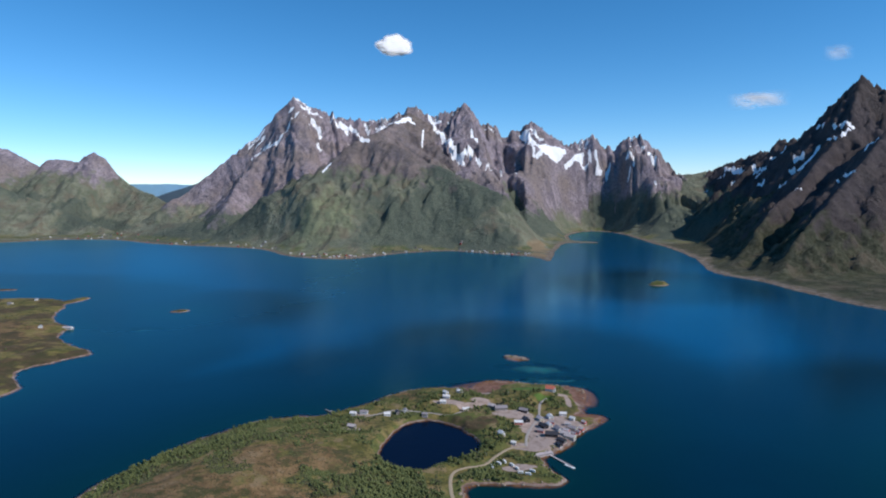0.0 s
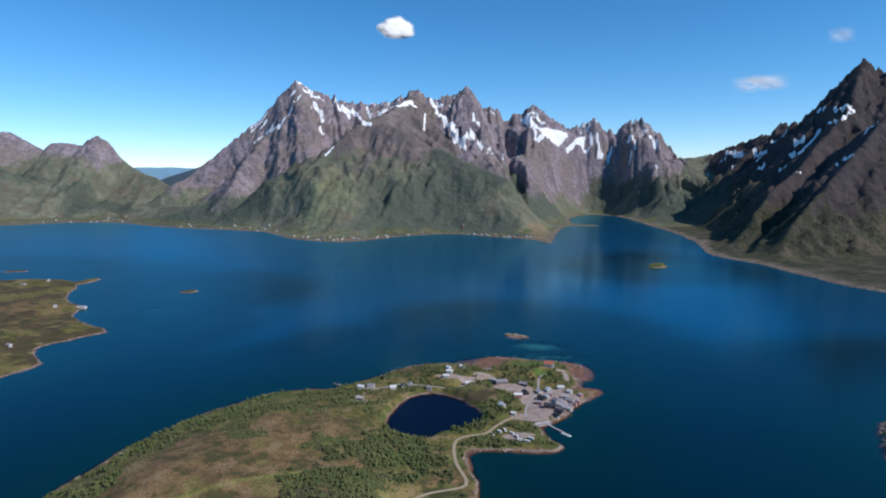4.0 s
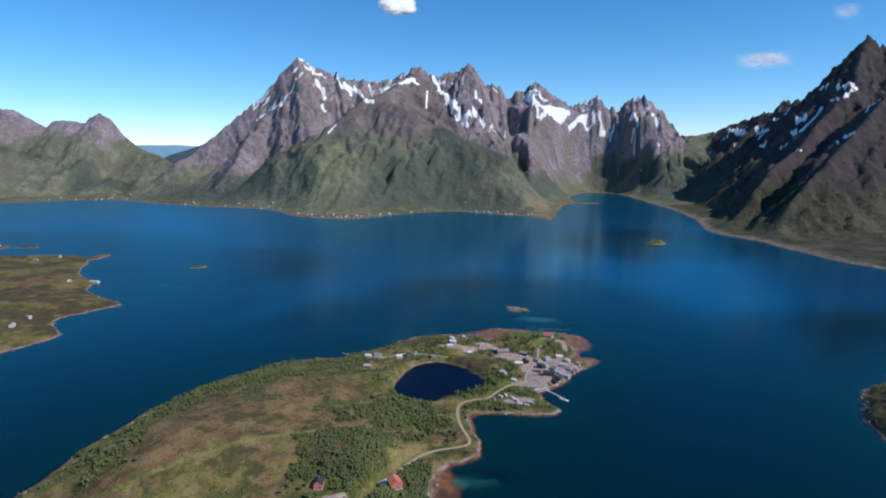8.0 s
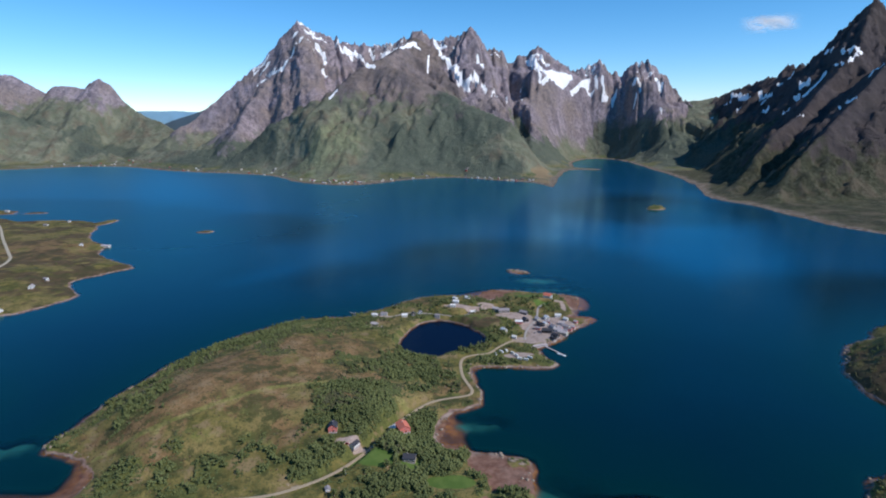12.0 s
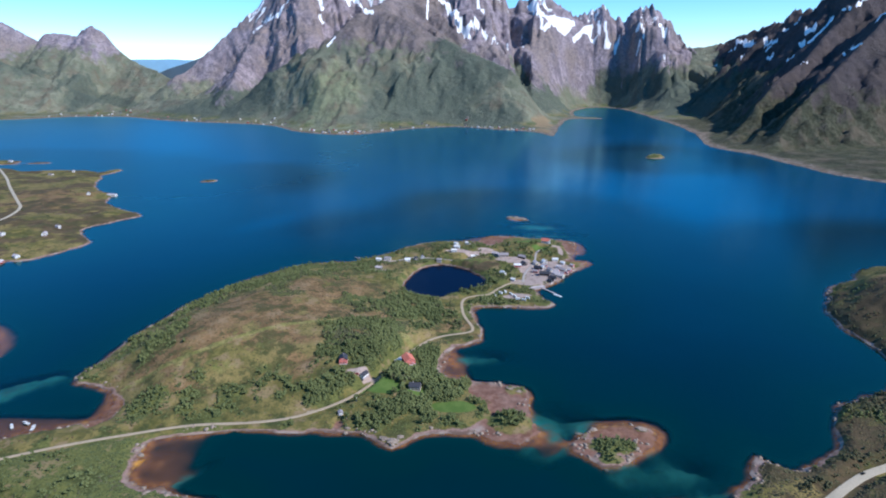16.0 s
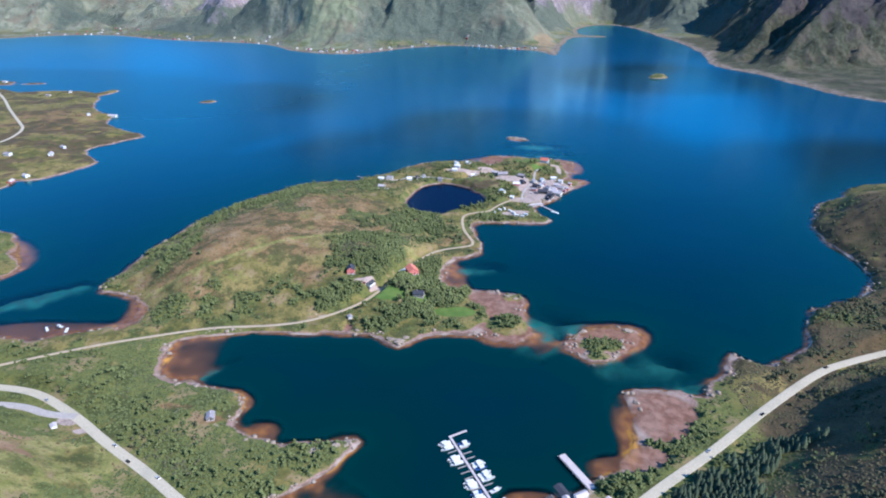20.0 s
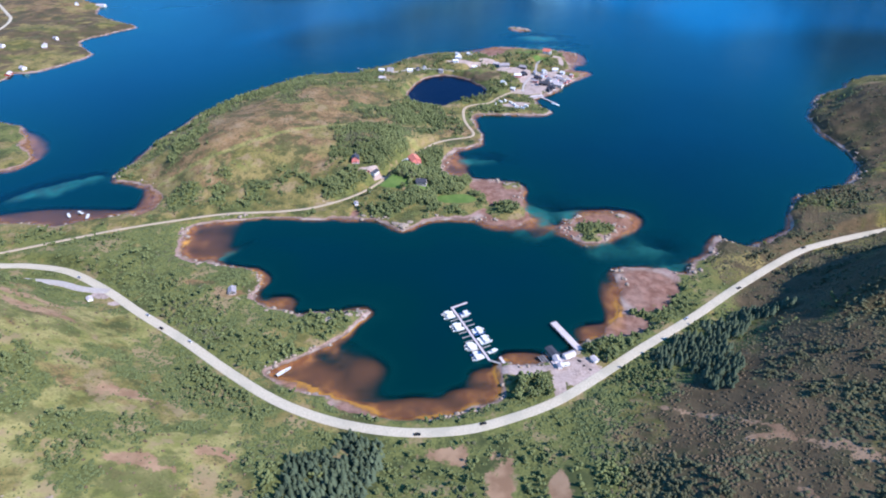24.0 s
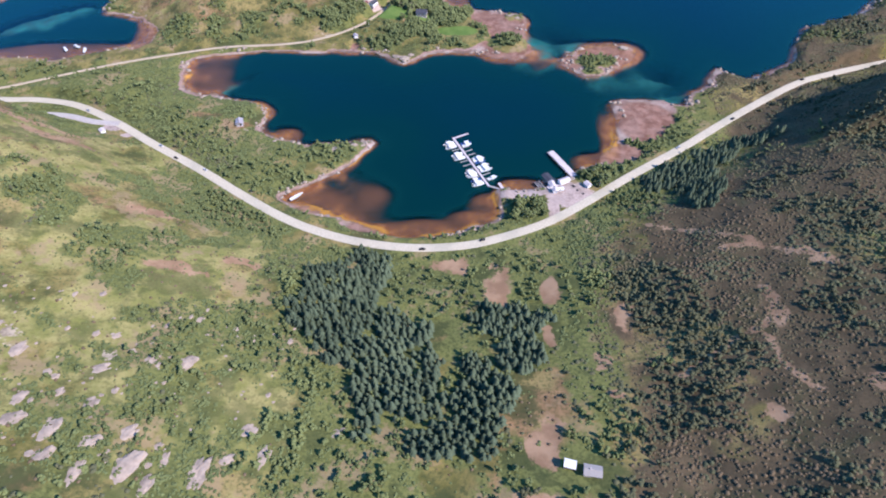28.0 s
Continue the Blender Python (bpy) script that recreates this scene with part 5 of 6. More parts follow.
def house(name, x, y, turn, w, l, eave, rise, wall, roof, label, category="house", windows=True, chimney=True, group=""):
    """A gabled timber house, l long along its ridge."""
    z = float(ground_at(x, y)[0])
    HOUSE_PLACES.append((x, y, 0.72 * max(w, l) + 4))
    ob = thing(name, label, category, group, pose(x, y, z + 0.15, 0, 0, turn))
    part("house_body", gabled(bmesh.new(), w, l, eave, eave + rise), wall, ob)
    part("roof", roof_mesh(w, l, eave, eave + rise), roof, ob, "roof with overhanging eaves")
    part("foundation", boxes((-w / 2 - 0.06, -l / 2 - 0.06, -2.0, w / 2 + 0.06, l / 2 + 0.06, 0.35)), CONCRETE, ob, "concrete plinth")
    if chimney:
        part("chimney", boxes((-0.35, l * 0.12, eave + rise - 0.7, 0.35, l * 0.12 + 0.7, eave + rise + 0.9, 0.05)), CONCRETE, ob)
    if windows:
        n = max(2, int(l / 3.2))
        for k in range(n):
            v = -l / 2 + (k + 0.5) * l / n
            window_at(ob, -w / 2 - 0.03, v, 1.6, 90)
            window_at(ob, w / 2 + 0.03, v, 1.6, 90)
        for s in (-1, 1):
            for u in (-w / 4, w / 4):
                window_at(ob, u, s * (l / 2 + 0.03), 1.6, 0)
            if rise > 2:
                window_at(ob, 0, s * (l / 2 + 0.03), eave + 0.3, 0)
        part("door", boxes((w * 0.02, -l / 2 - 0.1, 0.2, w * 0.02 + 1.0, -l / 2 - 0.02, 2.2)), DARK, ob, "dark plank door")
    return ob


# houses on the neck of the peninsula
house("house", -56, 448, 22, 11.5, 15, 4.4, 3.2, PINK, ROOF_RED, "sun-bleached red wooden house with a red roof among trees")
house("garage", -66, 461, -38, 7, 12, 2.8, 1.2, WHITE, ROOF_WHITE, "low white garage with a pale roof by the road", "garage", False, False)
house("house", -125, 430, 6, 8.5, 10, 5.0, 3.2, PINK, ROOF_DARK, "tall red wooden house with a black roof among birches")
house("garage", -102, 416, -28, 7, 10, 2.7, 1.7, WHITE, ROOF_DARK, "white garage with a dark roof on a gravel yard", "garage", False, False)
house("house", -46, 397, 84, 9, 11.5, 4.0, 2.6, GREYWOOD, ROOF_DARK, "weathered grey wooden house with a slate roof beside a lawn")
house("shed", -116, 354, 20, 4, 5, 2.1, 1.0, WHITE, ROOF_GREY, "small white shed by the lawn", "shed", False, False)
house("cabin", -206, 201, 15, 6, 8, 2.5, 1.5, GREYWOOD, ROOF_GREY, "small grey cabin in birch scrub above the bay", "cabin")
house("cabin", 50, -130, 80, 5, 8, 2.4, 1.3, CREAM, GREYWOOD, "small pale cabin with a weathered board roof on the slope", "cabin")
house("shed", 40, -126, 75, 3.6, 5, 2.6, 0.7, RED, ROOF_WHITE, "small dark red shed with a white roof beside the pale cabin", "shed", False, False)
house("shed", -325, 188, 40, 4, 5, 2.2, 0.9, WHITE, ROOF_PALE, "small white shed beside the lay-by", "shed", False, False)
# the hamlet on the point
church = house("church", 169, 900, 68, 7.5, 13, 4.5, 4.2, WHITE, ROOF_RED, "small white wooden church with a red roof on the grassy point", "church", True, False)
part("tower", gabled(bmesh.new(), 3.0, 3.0, 5.6, 6.4), WHITE, church).matrix_basis = pose(0, -7.3, 0)
spire = bmesh.new()
bmesh.ops.create_cone(spire, cap_ends=True, segments=4, radius1=2.3, radius2=0.05, depth=3.2)
part("spire", spire, ROOF_RED, church, "pointed red spire").matrix_basis = pose(0, -7.3, 7.6, 0, 0, 45)
HAMLET = [
    (-164, 834, 60, 4, 6, WHITE, ROOF_GREY), (-130, 818, 80, 7, 10, WHITE, ROOF_WHITE), (-115, 822, 85, 7, 12, WHITE, ROOF_GREY), (-123, 760, 70, 8, 12, GREYWOOD, ROOF_PALE),
    (-80, 811, 95, 8, 10, WHITE, ROOF_WHITE), (-66, 819, 20, 6, 8, GREYWOOD, ROOF_DARK), (-55, 825, 10, 6, 8, WHITE, ROOF_GREY), (-26, 810, 80, 6, 9, CREAM, ROOF_GREY),
    (5, 862, 75, 7, 11, WHITE, ROOF_WHITE), (0, 846, 85, 7, 10, WHITE, ROOF_WHITE), (26, 898, 60, 7, 9, WHITE, ROOF_WHITE), (34, 834, 100, 7, 12, CREAM, ROOF_WHITE),
    (77, 745, 20, 8, 11, WHITE, ROOF_WHITE), (90, 719, 70, 5, 7, WHITE, ROOF_WHITE), (84, 824, 95, 10, 20, GREYWOOD, ROOF_GREY),
    (117, 822, 62, 9, 14, DARK, ROOF_GREY), (104, 780, 85, 8, 13, PINK, ROOF_WHITE), (116, 791, 15, 9, 12, DARK, ROOF_DARK),
    (137, 771, 30, 9, 14, DARK, ROOF_DARK), (137, 798, 20, 8, 12, CREAM, ROOF_PALE), (152, 803, 10, 8, 10, WHITE, ROOF_WHITE), (172, 812, 85, 7, 11, WHITE, ROOF_WHITE),
    (182, 797, 50, 6, 8, WHITE, ROOF_WHITE), (143, 744, 80, 11, 18, DARK, ROOF_DARK), (154, 730, 40, 8, 12, DARK, ROOF_DARK), (167, 742, 55, 9, 16, CREAM, ROOF_PALE),
    (131, 757, 70, 6, 9, PINK, ROOF_GREY), (165, 757, 60, 6, 9, PINK, ROOF_PALE), (173, 751, 55, 6, 9, RED, ROOF_GREY), (181, 760, 50, 6, 9, PINK, ROOF_GREY), (188, 768, 50, 6, 8, PINK, ROOF_PALE), (150, 784, 75, 6, 9, PINK, ROOF_GREY), 
    (4, 877, 40, 6, 9, WHITE, ROOF_WHITE), (146, 776, 20, 6, 8, WHITE, ROOF_WHITE), (162, 748, 60, 8, 13, WHITE, ROOF_PALE), (148, 718, 35, 6, 9, DARK, ROOF_DARK), (72, 834, 60, 8, 12, GREYWOOD, ROOF_PALE), (196, 786, 40, 5, 7, PINK, ROOF_PALE), (172, 778, 70, 6, 9, WHITE, ROOF_PALE), (156, 764, 25, 8, 13, WHITE, ROOF_GREY), (176, 766, 50, 8, 13, CREAM, ROOF_GREY),
]
TONES = {WHITE: "white", CREAM: "cream", RED: "red", PINK: "faded red", DARK: "dark-stained", GREYWOOD: "weathered grey"}
ROOFS = {ROOF_PALE: "pale roof", ROOF_GREY: "grey sheet roof", ROOF_DARK: "dark slate roof", ROOF_RED: "red tile roof", ROOF_WHITE: "white sheet roof"}
for hx, hy, turn, w, l, wall, roof in HAMLET:
    house("house", hx, hy, turn, 0.88 * w, 0.88 * l, 2.8 + 0.12 * w, 0.26 * w, wall, roof, f"{TONES[wall]} wooden house with a {ROOFS[roof]} in the hamlet", group="houses of the hamlet")
# farms on the western headland
for hx, hy, turn, w, l, wall, roof in ((-794, 951, 20, 8, 12, WHITE, ROOF_PALE), (-868, 936, 80, 9, 13, WHITE, ROOF_GREY), (-772, 838, 60, 8, 11, WHITE, ROOF_PALE), (-785, 815, 10, 8, 14, RED, ROOF_PALE), (-882, 1350, 85, 10, 22, WHITE, ROOF_PALE), (-920, 1313, 30, 8, 11, WHITE, ROOF_GREY), (-805, 1009, 70, 6, 9, WHITE, ROOF_GREY), (-1216, 1621, 80, 8, 14, CREAM, ROOF_GREY), (-1182, 1679, 20, 7, 10, WHITE, ROOF_GREY), (-1530, 1888, 80, 9, 14, WHITE, ROOF_PALE)):
    house("farmhouse", hx, hy, turn, w, l, 3.6, 2.3, wall, roof, f"{TONES[wall]} farmhouse with a {ROOFS[roof]} on the western headland", group="farmhouses on the headland")


def far_ground(x, y):
    i, j = min(max(np.searchsorted(fxs, x), 1), len(fxs) - 1), min(max(np.searchsorted(fys, y), 1), len(fys) - 1)
    return float(max(FZ[j, i], FZ[j - 1, i], FZ[j, i - 1], FZ[j - 1, i - 1]))


# villages along the far shore
SETTLED = [(-760, -380, 34, 110), (-380, 30, 10, 90), (60, 440, 22, 120), (-1800, -900, 20, 120), (-2600, -1850, 22, 200)]
far_houses = []
for x0, x1, n, deep in SETTLED:
    for _ in range(n):
        x = rng.uniform(x0, x1)
        shore_y = float(np.interp(x, *np.array(FAR_SHORE[:15]).T))
        y = shore_y + 22 + deep * rng.uniform(0, 1) ** 1.5
        far_houses.append((x, y, rng.uniform(0, 180), rng.integers(0, 5)))
FAR_WALLS = [WHITE, CREAM, CREAM, RED, GREYWOOD]
FAR_ROOFS = [ROOF_PALE, ROOF_GREY, ROOF_PALE, ROOF_GREY, ROOF_DARK]
for x, y, turn, kind in far_houses:
    zz = far_ground(x, y)
    ob = thing("house", f"{TONES[FAR_WALLS[kind]]} house with a {ROOFS[FAR_ROOFS[kind]]} on the far shore", "house", "houses of the far village", pose(x, y, zz + 0.2, 0, 0, turn))
    place("house_body", mesh_of(("house_body", kind), lambda: gabled(bmesh.new(), 7, 10, 3.6, 6.0, -6), FAR_WALLS[kind]), None, ob)
    place("roof", mesh_of(("roof", kind), lambda: roof_mesh(7, 10, 3.6, 6.0), FAR_ROOFS[kind]), None, ob)


# ---- marina, quay and piers ----
def strip(bm, ax, ay, bx, by, w, z0, z1):
    """A straight deck from a to b."""
    d = Vector((bx - ax, by - ay))
    n = Vector((-d.y, d.x)).normalized() * w / 2
    low = [bm.verts.new((px, py, z0)) for px, py in ((ax - n.x, ay - n.y), (bx - n.x, by - n.y), (bx + n.x, by + n.y), (ax + n.x, ay + n.y))]
    top = [bm.verts.new((v.co.x, v.co.y, z1)) for v in low]
    bm.faces.new(low[::-1])
    bm.faces.new(top)
    for i in range(4):
        bm.faces.new((low[i], low[(i + 1) % 4], top[(i + 1) % 4], top[i]))
    return bm


def post(x, y, z0, z1, r, sides=8):
    bm = bmesh.new()
    made = bmesh.ops.create_cone(bm, cap_ends=True, segments=sides, radius1=r, radius2=r * 0.9, depth=z1 - z0)["verts"]
    bmesh.ops.translate(bm, vec=(x, y, (z0 + z1) / 2), verts=made)
    return bm


marina = thing("floating_jetty", "pale floating jetty with finger pontoons and moored boats", "jetty", m=pose(0, 0, 0))
A, B = Vector((-13, 185)), Vector((16, 121))
part("walkway", strip(bmesh.new(), A.x, A.y, B.x, B.y, 1.7, -0.4, 0.55), CONCRETE, marina, "long concrete walkway")
part("gangway", strip(bmesh.new(), 16, 121, 25, 117, 1.8, 0.45, 1.0), GREYWOOD, marina, "wooden gangway to the shore")
part("landing", strip(bmesh.new(), 24, 124, 30, 110, 2.2, 0.9, 1.6), CONCRETE, marina, "pale landing stage")
along = (B - A).normalized()
across = Vector((-along.y, along.x))
part("end_float", strip(bmesh.new(), *(A - across * 1 + along * 1), *(A + across * 15 + along * 0.0), 1.6, -0.3, 0.5), CONCRETE, marina)
for k in range(11):
    p = A + along * (5 + 5.6 * k)
    for s in (-1, 1):
        if (k, s) in ((0, 1),):
            continue
        q = p + across * s * 8.5
        part("finger", strip(bmesh.new(), *(p + across * s * 1.3), *q, 0.8, -0.25, 0.45), GREYWOOD, marina)


def hull(l, w, h, sheer=0.35):
    """An open boat's hull: pointed bow at +y, flat stern, rounded bilge, with a deck set below the gunwale."""
    bm = bmesh.new()
    rows = []
    for t in np.linspace(0, 1, 9):
        wide = w / 2 * (1 - max(0, (t - 0.35) / 0.65) ** 2.2) * (0.86 + 0.14 * min(1, t * 3))
        top = h * (1 + sheer * t * t)
        y = -l / 2 + l * t
        rows.append([bm.verts.new(c) for c in ((-wide, y, top), (-wide * 0.82, y, 0.15 * h), (0, y, -0.25 * h + 0.3 * h * t**3), (wide * 0.82, y, 0.15 * h), (wide, y, top), (wide * 0.86, y, top - 0.02), (wide * 0.84, y, top - 0.3 * h), (-wide * 0.84, y, top - 0.3 * h), (-wide * 0.86, y, top - 0.02))])
    for a, b in zip(rows, rows[1:]):
        for i in range(9):
            bm.faces.new((a[i], a[(i + 1) % 9], b[(i + 1) % 9], b[i]))
    bm.faces.new(rows[0][::-1])
    bmesh.ops.remove_doubles(bm, verts=bm.verts, dist=0.002)
    bmesh.ops.recalc_face_normals(bm, faces=bm.faces)
    return bm


GEL = plain("white_gelcoat", (0.66, 0.65, 0.63), 0.3, 0, 0.06)
BLUE = plain("blue_hull_paint", (0.03, 0.08, 0.22), 0.4)


def motor_boat(l, w, paint, label):
    ob = thing("motor_boat", label, "boat")
    part("hull", hull(l, w, 0.32 * w), paint, ob)
    c = 0.34 * w
    part("cabin", boxes((-w * 0.32, -l * 0.14, c, w * 0.32, l * 0.20, c + 0.42 * w, 0.12)), GEL, ob, "white cabin")
    part("windscreen", boxes((-w * 0.30, l * 0.205, c + 0.16 * w, w * 0.30, l * 0.225, c + 0.38 * w)), GLASS, ob, "dark glass")
    part("cabin_roof", boxes((-w * 0.36, -l * 0.18, c + 0.43 * w, w * 0.36, l * 0.23, c + 0.48 * w, 0.04)), GEL, ob)
    part("outboard_motor", boxes((-0.2, -l * 0.56, 0.1, 0.2, -l * 0.505, 0.9, 0.06)), RUBBER, ob, "black outboard motor")
    part("railing", boxes((-w * 0.25, l * 0.36, c + 0.4, w * 0.25, l * 0.365, c + 0.46), (-w * 0.25, l * 0.36, c, -w * 0.24, l * 0.365, c + 0.4), (w * 0.24, l * 0.36, c, w * 0.25, l * 0.365, c + 0.4)), STEEL, ob, "steel rail")
    return ob


kinds = [motor_boat(10.5, 3.3, GEL, "white cabin cruiser moored at the floating jetty"), motor_boat(8.8, 2.9, GEL, "small white motor boat moored at the floating jetty"), motor_boat(9.6, 3.0, BLUE, "blue-hulled motor boat moored at the floating jetty")]
for b in kinds:
    tagged(b, group="boats at the jetty")
heading = math.degrees(math.atan2(across.y, across.x)) - 90
berths = []
for k in range(11):
    for s in (-1, 1):
        for half in (0, 1):
            berths.append((k, s, half))
TAKEN = {(0, -1, 0), (0, -1, 1), (1, -1, 0), (3, -1, 0), (3, -1, 1), (4, -1, 0), (7, -1, 1), (8, -1, 0), (8, -1, 1), (9, -1, 1), (10, -1, 0), (10, -1, 1), (1, 1, 0), (1, 1, 1), (5, 1, 0), (5, 1, 1), (6, 1, 0), (7, 1, 0), (7, 1, 1), (8, 1, 0), (10, 1, 0)}
made = 0
for k, s, half in berths:
    if (k, s, half) not in TAKEN:
        continue
    p = A + along * (5 + 5.6 * k + (1.5 if half == 0 else 3.9)) + across * s * rng.uniform(6.6, 7.6)
    m = pose(p.x, p.y, 0.12, 0, 0, heading + (180 if s < 0 else 0) + rng.uniform(-4, 4))
    kind = kinds[[0, 1, 0, 2, 1, 0, 1][made % 7]]
    if made < 7 and kind.get("used") is None and kind.matrix_basis.translation.length < 0.01:
        kind.matrix_basis = m
    else:
        copy_thing(kind, m)
    made += 1


def dinghy(x, y, turn, l, label, z=0.1, paint=GEL):
    ob = thing("rowing_boat", label, "boat", m=pose(x, y, z, 0, 0, turn))
    part("hull", hull(l, 0.24 * l, 0.09 * l), paint, ob)
    for v in (-0.2, 0.1):
        part("thwart", boxes((-0.12 * l, v * l - 0.15, 0.07 * l, 0.12 * l, v * l + 0.15, 0.085 * l)), GREYWOOD, ob, "grey wooden bench")
    return ob


for bx, by, turn in ((-426, 339, 40), (-416, 344, 70), (-404, 337, 10)):
    motor = copy_thing(kinds[1], pose(bx, by, 0.12, 0, 0, turn))
    tagged(motor, "small white motor boat anchored in the western bay", group="boats in the western bay")
dinghy(-140, 109, -46, 12, "long white open boat hauled up on the flats", 0.9)
dinghy(111, 671, 80, 5, "small white open boat off the hamlet")
dinghy(-165, 178, 30, 4, "small white open boat near the shore", 0.1)

# the quay: a dolphin-ended pier, an apron and its sheds
quay = thing("quay", "pale concrete quay with a narrow pier into the bay", "quay", m=pose(0, 0, 0))
part("pier_deck", strip(bmesh.new(), 71, 163, 91, 123, 5.4, 1.6, 2.6), CONCRETE, quay, "pale concrete pier deck")
part("pier_ramp", strip(bmesh.new(), 90, 125, 97, 112, 8.0, 1.5, 2.9), CONCRETE, quay)
part("apron", strip(bmesh.new(), 66, 108, 94, 118, 21.0, -1.0, 2.9), CONCRETE, quay, "wide concrete apron")
for k in range(6):
    for s in (-1, 1):
        p = Vector((71, 163)).lerp(Vector((91, 123)), (k + 0.3) / 6) + Vector((0.894, 0.447)) * s * 2.8
        part("pile", post(p.x, p.y, -7, 1.65, 0.35), GREYWOOD, quay, "wooden pile")
for k in range(5):
    p = Vector((71, 163)).lerp(Vector((91, 123)), (k + 0.1) / 6)
    part("bollard", post(p.x - 2.9, p.y - 1.4, 2.6, 3.2, 0.2), STEEL, quay)
part("kerb", strip(bmesh.new(), 67.6, 161.8, 87.0, 122.9, 0.3, 2.6, 2.85), GREYWOOD, quay)
house("boathouse", 67, 120, 10, 4.5, 6, 2.6, 1.3, WHITE, ROOF_PALE, "white boathouse with a pale roof beside the quay", "boathouse", False, False)
house("boathouse", 77, 123, -64, 4.5, 9, 2.8, 1.2, WHITE, ROOF_PALE, "long white quay shed with a pale roof", "boathouse", False, False)
house("shed", 95, 117, 30, 4, 5, 2.6, 1.0, WHITE, ROOF_PALE, "white shed on the quay apron", "shed", False, False)
house("shed", 68, 111, 0, 3.4, 4, 2.5, 0.9, WHITE, ROOF_PALE, "white kiosk on the quay apron", "shed", False, False)
house("boathouse", 66, 131, 26, 11, 12, 2.6, 1.6, DARK, ROOF_DARK, "wide dark boathouse with a dark roof by the quay", "boathouse", False, False)
raft = thing("floating_raft", "dark work raft moored beside the quay", "raft", m=pose(58, 121, 0.1, 0, 0, 26))
part("deck", boxes((-3, -6, -0.3, 3, 6, 0.5, 0.1)), DARK, raft)
for u in (-2, 0, 2):
    part("plank", boxes((u - 0.3, -5.8, 0.5, u + 0.3, 5.8, 0.62)), GREYWOOD, raft)
part("mast", post(2, 2, 0.5, 6.0, 0.1), STEEL, raft)
pier = thing("wooden_pier", "pale wooden pier of the hamlet reaching into the fjord", "pier", m=pose(0, 0, 0))
part("deck", strip(bmesh.new(), 131, 697, 153, 664, 2.4, 0.7, 1.1), CONCRETE, pier)
part("pontoon", strip(bmesh.new(), 146, 671, 155, 661, 3.6, -0.3, 0.75), WHITE, pier, "white end float")
for k in range(6):
    p = Vector((131, 697)).lerp(Vector((153, 664)), k / 6)
    part("pile", post(p.x, p.y, -6, 0.75, 0.25), GREYWOOD, pier)
jetty = thing("wooden_pier", "short wooden pier on the northern shore", "pier", m=pose(0, 0, 0))
part("deck", strip(bmesh.new(), -163, 832, -176, 846, 2.2, 0.7, 1.1), GREYWOOD, jetty)
for k in range(4):
    part("pile", post(-165 - 3.2 * k, 834 + 3.5 * k, -5, 0.75, 0.2), GREYWOOD, jetty)
ramp = thing("harbour_wall", "pale concrete harbour apron of the hamlet", "quay", m=pose(0, 0, 0))
part("apron", strip(bmesh.new(), 104, 694, 134, 706, 18, -1.5, 2.4), CONCRETE, ramp)
part("edge", strip(bmesh.new(), 108, 685.6, 137, 697.4, 0.5, 2.4, 2.8), GREYWOOD, ramp)


# ---- vehicles ----
def car(name, l, w, h, paint, label, category="car", van=False):
    ob = thing(name, label, category)
    part("body", boxes((-w / 2, -l / 2, 0.3, w / 2, l / 2, 0.3 + 0.42 * (h - 0.3) if not van else h * 0.95, 0.12)), paint, ob)
    if not van:
        cab = bmesh.new()
        box(cab, -w * 0.44, -l * 0.30, 0.3 + 0.42 * (h - 0.3), w * 0.44, l * 0.20, h, 0.0)
        for v in cab.verts:
            if v.co.z > h - 0.1:
                v.co.y *= 0.72
                v.co.x *= 0.84
        part("cabin", cab, GLASS, ob, "dark tinted windows")
        part("cabin_roof", boxes((-w * 0.35, -l * 0.20, h, w * 0.35, l * 0.13, h + 0.05, 0.02)), paint, ob)
    else:
        part("windscreen", boxes((-w * 0.42, l / 2 - 0.02, h * 0.45, w * 0.42, l / 2 + 0.03, h * 0.8)), GLASS, ob, "dark glass")
        part("side_window", boxes((-w / 2 - 0.03, -l * 0.1, h * 0.5, -w / 2 + 0.02, l * 0.15, h * 0.75)), GLASS, ob, "dark glass")
    for sx in (-1, 1):
        for sy in (-0.3, 0.3):
            wheel = bmesh.new()
            bmesh.ops.create_cone(wheel, cap_ends=True, segments=12, radius1=0.33, radius2=0.33, depth=0.22)
            tyre = part("wheel", wheel, RUBBER, ob)
            tyre.matrix_basis = pose(sx * (w / 2 - 0.08), sy * l, 0.33, 0, 90, 0)
            rim = bmesh.new()
            bmesh.ops.create_cone(rim, cap_ends=True, segments=10, radius1=0.2, radius2=0.16, depth=0.03)
            part("rim", rim, STEEL, tyre).matrix_basis = pose(0, 0, sx * 0.12, 0, 0, 0)
    for sx in (-1, 1):
        part("headlight", boxes((sx * w * 0.36 - 0.14, l / 2 - 0.01, 0.55, sx * w * 0.36 + 0.14, l / 2 + 0.03, 0.7)), GLASS, ob)
    return ob


BLACKCAR, SILVER = plain("black_car_paint", (0.02, 0.02, 0.022), 0.25), plain("silver_car_paint", (0.55, 0.56, 0.58), 0.3, 0.4)
CARRED = plain("red_car_paint", (0.35, 0.03, 0.02), 0.3)
fleet = {"black": car("car", 4.5, 1.85, 1.5, BLACKCAR, "black car on the main road"), "silver": car("car", 4.4, 1.8, 1.5, SILVER, "silver car on the main road"), "red": car("car", 4.2, 1.8, 1.5, CARRED, "red car on a gravel yard"), "camper": car("camper_van", 6.6, 2.3, 2.9, WHITE, "white camper van parked on gravel", "camper van", True)}
used = set()


